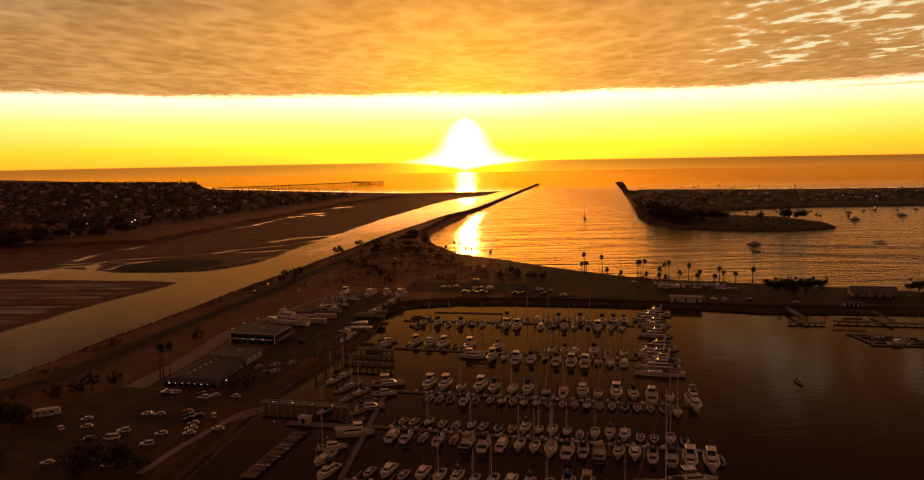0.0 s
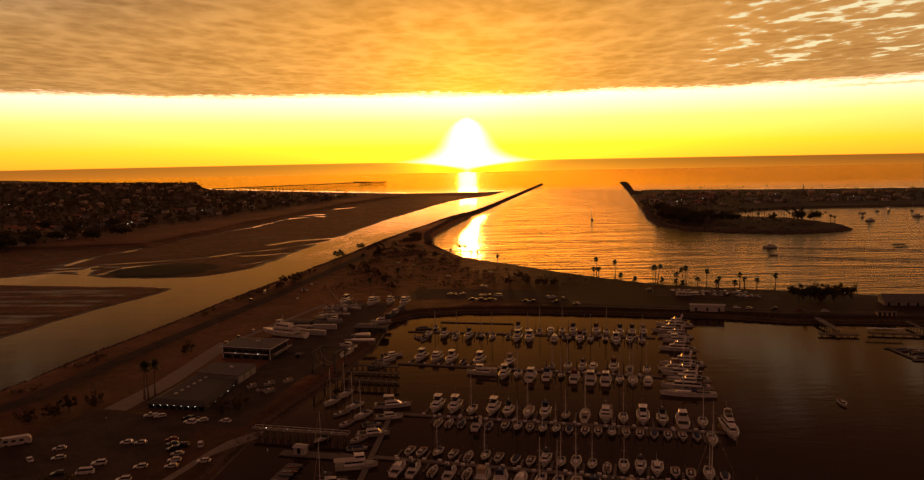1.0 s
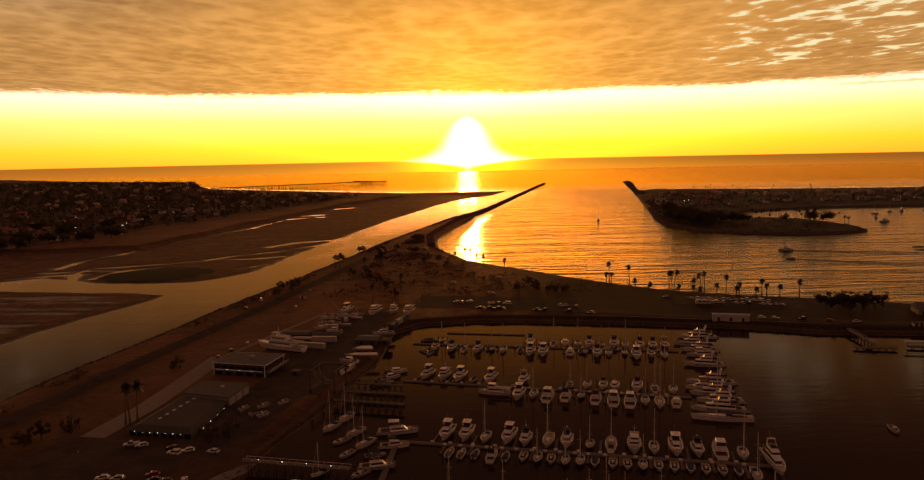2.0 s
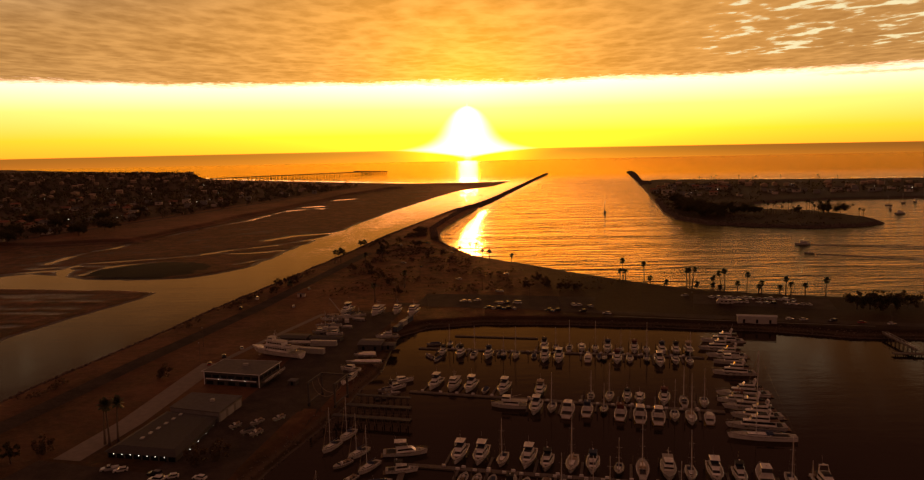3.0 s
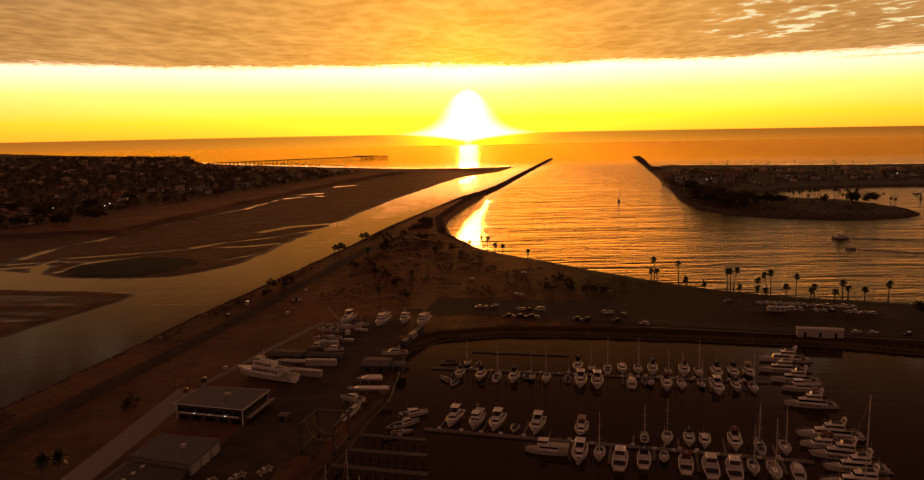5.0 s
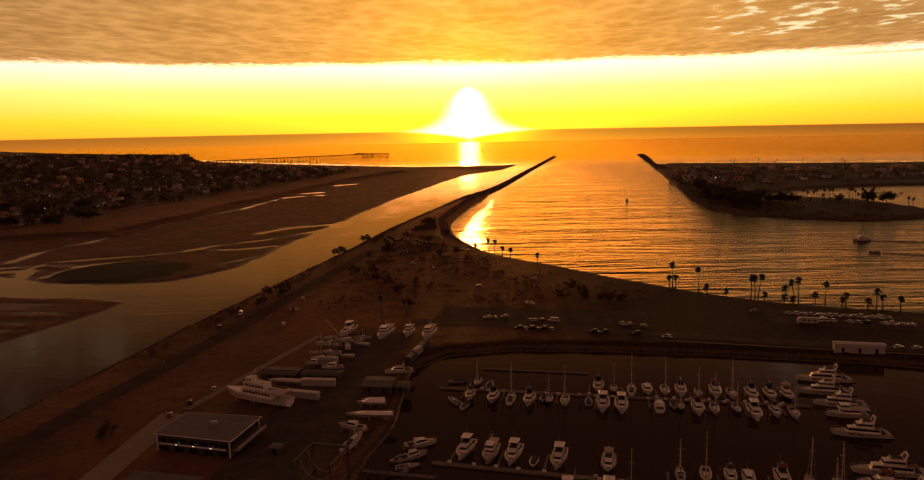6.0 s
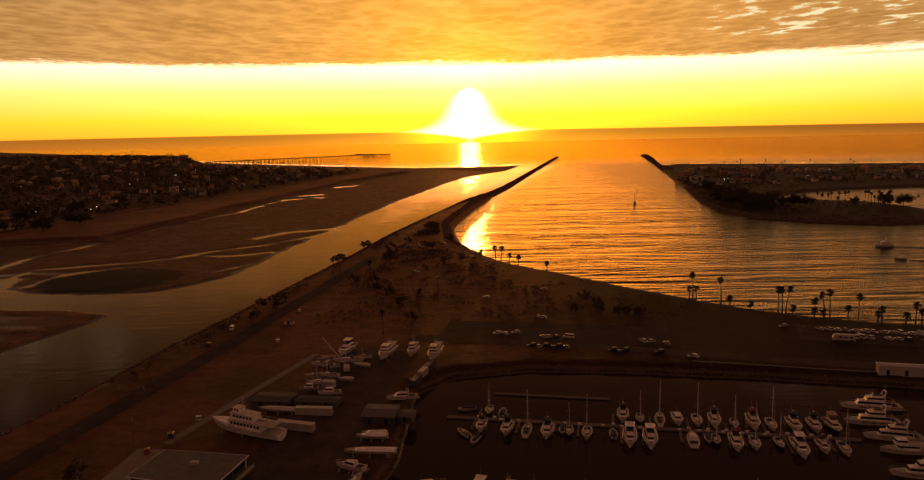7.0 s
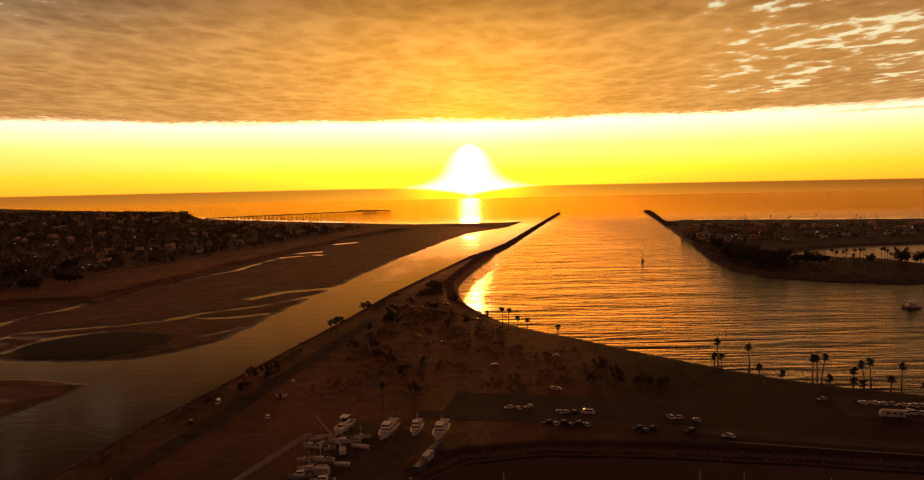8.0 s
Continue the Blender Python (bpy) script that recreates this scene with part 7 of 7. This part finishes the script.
def make_kayak(label, material):
    k = thing("kayak", label, "kayak", "kayaks on the work float")
    bm = bmesh.new()
    ring_loft(bm, [[(-w, y, 0.32), (w, y, 0.32), (w * 0.5, y, 0.02 + lift), (-w * 0.5, y, 0.02 + lift)] for y, w, lift in ((-2.1, 0.03, 0.2), (-1.3, 0.28, 0.03), (0, 0.36, 0.0), (1.3, 0.28, 0.03), (2.1, 0.03, 0.2))])
    part("hull", bm, material, k)
    bm = bmesh.new()
    box(bm, 0, -0.1, 0.325, 0.42, 0.9, 0.02)
    part("cockpit", bm, CANVAS_AND_SHADE, k)
    return k


KAYAK_RED = surface("red_polyethylene", (0.24, 0.03, 0.02), 0.4, vary=0.15, grain=0.8)
kinds = [make_kayak("faded red plastic kayak lying on the work float", KAYAK_RED), make_kayak("white plastic kayak lying on the work float", GEL_OLD), make_kayak("dark blue kayak lying on the work float", CANVAS_BLUE)]
fresh_kayaks = set(range(3))
for k in range(20):
    m = pose(-69.6 + 0.222 * (k // 2) * 3.4 + 1.5 * (k % 2), 229 + (k // 2) * 3.4, 0.9, 0, 0, 80 + 9 * math.sin(k * 2.1))
    which = (k * 7 // 3) % 3
    if which in fresh_kayaks:
        kinds[which].matrix_basis = m
        fresh_kayaks.discard(which)
    else:
        copy_thing(kinds[which], m)
shed("hut", "small white dock hut beside the gangway", [(-65.2, 271.2), (-61.4, 270.3), (-60.7, 273.6), (-64.5, 274.5)], 0.5, 2.6, SHEET_METAL, SHEET_METAL, 0.5, 1)
pier("raft", "floating landing at the foot of the gangway", -70, 273.5, -44, 268, 4.5, 0.55, 6, False)
bank_lights = thing("gangway_lamps", "small lit lamps on posts along the gangway", "lamps")
bulbs(bank_lights, (-83, 288.6), (-50, 281.4), 4.1, 4)

# long fishing pier on the ocean side, with a cross head
pier("fishing_pier", "long pale concrete fishing pier over the sea", -880, 2570, -388, 3005, 12, 10.0, 46, True, 2.4)
pier("fishing_pier", "cross head of the long fishing pier", -440, 3032, -330, 2978, 12, 10.0, 12, True, 2.4)
shed("pier_house", "small flat building on the fishing pier", [(-452, 2946), (-432, 2963), (-437, 2970), (-457, 2953)], 9.0, 4.0, STUCCO, ROOF_GREY, 0.6, 2)


def make_lamp_post(label, height):
    post = thing("street_lamp", label, "street lamp", "lamp posts")
    bm = bmesh.new()
    bar(bm, (0, 0, -0.3), (0, 0, height), 0.11, 0.06, 6)
    part("pole", bm, PILE, post)
    bm = bmesh.new()
    bar(bm, (0, 0, height), (1.4, 0, height + 0.2), 0.05, sides=5)
    part("arm", bm, PILE, post)
    bm = bmesh.new()
    box(bm, 1.6, 0, height + 0.12, 0.8, 0.32, 0.16, 0.8)
    part("lamp_head", bm, SHEET_METAL, post)
    return post


LAMPS = {"a": make_lamp_post("tall grey street lamp beside the parking rows", 12.0), "b": make_lamp_post("grey street lamp by the road", 9.5)}
place_all(LAMPS, [("a", 25, 552), ("a", 42, 536), ("b", 97, 553), ("a", -127, 268), ("b", -141, 420), ("a", -62, 556), ("a", -5, 590), ("b", 160, 500), ("a", -95, 268), ("b", -150, 450), ("a", -50, 620), ("b", 215, 478), ("a", -55, 458), ("b", -40, 528), ("b", 120, 520), ("b", 185, 530)], 61)

# ---- boats of the basin's quiet side, the landing and the open water ----
for kind, x, y, turn in (("b", -36, 320, -85), ("c", -36, 306.5, -85), ("s", -52, 320, 150), ("s", -47, 309, 150), ("k", -42, 299, -80), ("h", -40, 289, -85), ("r", -45, 284, 140), ("k", -44, 276, -85), ("r", -56, 312, 140), ("s", -58, 336, 160), ("s", -62, 326, 155), ("k", -50, 377, -70), ("r", -47, 381, -75), ("c", -46, 388, -60), ("e", -44, 397, -70), ("k", -50, 386, 120),
                         ("r", -52, 300, 150), ("w", -42, 261, -80), ("u", -58, 284, 150), ("c", -48, 248, -80), ("t", -49, 239, 160), ("a", -46, 227, 160), ("k", -30, 430, 160), ("r", -34, 436, 30), ("k", -33, 458, 100),
                         ("k", 213, 392, -80), ("r", 218, 388, -85), ("k", 224, 386, -80), ("r", 229, 383, -75), ("e", 222, 376, -80), ("k", 215, 380, 100), ("k", 232, 377, 100), ("S", 60, 212.4, 75)):
    moor(kind, x, y, turn)
b = moor("w", 312, 803, 80)
tagged(b, "white motor vessel under way on the channel")
b = moor("t", 188, 1178, 160)
tagged(b, "sailing yacht under bare mast in the channel")
for k, (x, y) in enumerate(((622, 1207), (566, 1081), (662, 1238), (588, 1142), (693, 1258), (719, 1238), (753, 1243), (667, 1135), (790, 1180), (840, 1240))):
    tagged(moor("swscbsuwsb"[k], x, y, 70 + 23 * k), "boat riding at anchor in the northern cove")


tagged(moor("r", 292, 745, 60), "small open motor boat running across the channel")


def make_shell():
    """A long slender rowing boat with its oars out."""
    shell = thing("rowing_shell", "long slender dark rowing shell on the channel", "rowing boat", "rowing shells")
    bm = bmesh.new()
    ring_loft(bm, [[(-w, y, 0.35), (w, y, 0.35), (w * 0.5, y, -0.05), (-w * 0.5, y, -0.05)] for y, w in ((-8.5, 0.04), (-5.0, 0.28), (0, 0.34), (5.0, 0.28), (8.5, 0.04))])
    part("hull", bm, HULL_GREEN, shell)
    for k in range(8):
        bm = bmesh.new()
        side = 1 if k % 2 else -1
        bar(bm, (0, -4.6 + 1.3 * k, 0.5), (side * 3.4, -4.2 + 1.3 * k, 0.15), 0.05, 0.09, 4)
        part("oar", bm, CANVAS_AND_SHADE, shell)
        bm = bmesh.new()
        box(bm, 0, -4.9 + 1.3 * k, 0.3, 0.4, 0.5, 0.35, 0.8)
        part("seat", bm, CANVAS_AND_SHADE, shell)
    return shell


shell = make_shell()
shell.matrix_basis = pose(453, 813, 0, 0, 0, 100)
copy_thing(shell, pose(443, 791, 0, 0, 0, 96))


# wakes: low ridges of disturbed water behind the boats under way
def wake(points, wide, high, label):
    line = [Vector(p) for p in points]
    verts, faces = [], []
    n = 60
    for k in range(n + 1):
        t = k / n * (len(line) - 1)
        i = min(int(t), len(line) - 2)
        p = line[i].lerp(line[i + 1], t - i)
        w = wide * (0.5 + 1.2 * k / n)
        h = high * (1 - 0.6 * k / n) * (0.8 + 0.2 * math.sin(k * 1.9))
        for f, z in ((-1, -0.05), (-0.35, h * 0.8), (0.1, h), (1, -0.05)):
            verts.append((p.x + 0.12 * f * w, p.y + f * w, z))
        if k:
            a = 4 * (k - 1)
            faces += [(a + c, a + c + 1, a + c + 5, a + c + 4) for c in range(3)]
    ob = sheet("wake", verts, faces, WATER)
    ob.data.shade_smooth()
    return tagged(ob, label, "wake", kind="structure")


wake([(320, 803), (380, 790), (470, 765), (620, 720)], 2.2, 0.5, "long low wake behind the motor vessel")
wake([(320, 799), (400, 770), (500, 728), (640, 660)], 1.8, 0.4, "spreading arm of the motor vessel's wake")
wake([(297, 742), (330, 722), (385, 690), (450, 650)], 1.6, 0.45, "long low wake across the channel")
wake([(303, 741), (345, 719), (425, 676), (500, 630)], 1.2, 0.35, "second line of the wake across the channel")


# surf on the two ocean beaches
def surf(points, wide, label, seed):
    rnd = random.Random(seed)
    verts, faces = [], []
    line = [Vector(p) for p in points]
    for row in range(4):
        for a, b in zip(line, line[1:]):
            n = max(2, int((b - a).length / 22))
            way = (b - a).normalized()
            out = Vector((way.y, -way.x)) * -1
            for k in range(n):
                if rnd.random() < (0.0, 0.25, 0.5, 0.6)[row]:
                    continue
                p, q = a.lerp(b, k / n), a.lerp(b, (k + 1.15) / n)
                off = out * (row * wide * 1.6 + rnd.uniform(-0.3, 0.3) * wide)
                w = wide * rnd.uniform(0.3, 1.0) * (1.6, 0.9, 0.6, 0.5)[row]
                m = len(verts)
                for c, f, z in ((p, 0, 0.05), (p, 0.5, 0.05 + 0.012 * w), (p, 1, 0.05), (q, 0, 0.05), (q, 0.5, 0.05 + 0.011 * w), (q, 1, 0.05)):
                    e = c + off + out * w * f
                    verts.append((e.x, e.y, z))
                faces += [(m, m + 3, m + 4, m + 1), (m + 1, m + 4, m + 5, m + 2)]
    return tagged(sheet("surf", verts, faces, FOAM), label, "surf", kind="stuff")


surf([(505, 2095), (794, 1982), (1179, 1925), (2500, 1842)], 20, "broken white surf along the northern beach", 71)
surf([(-1200, 3012), (-820, 2652), (-420, 2332), (-172, 2168), (60, 2168), (108, 2225)], 13, "broken white surf along the southern beach", 72)
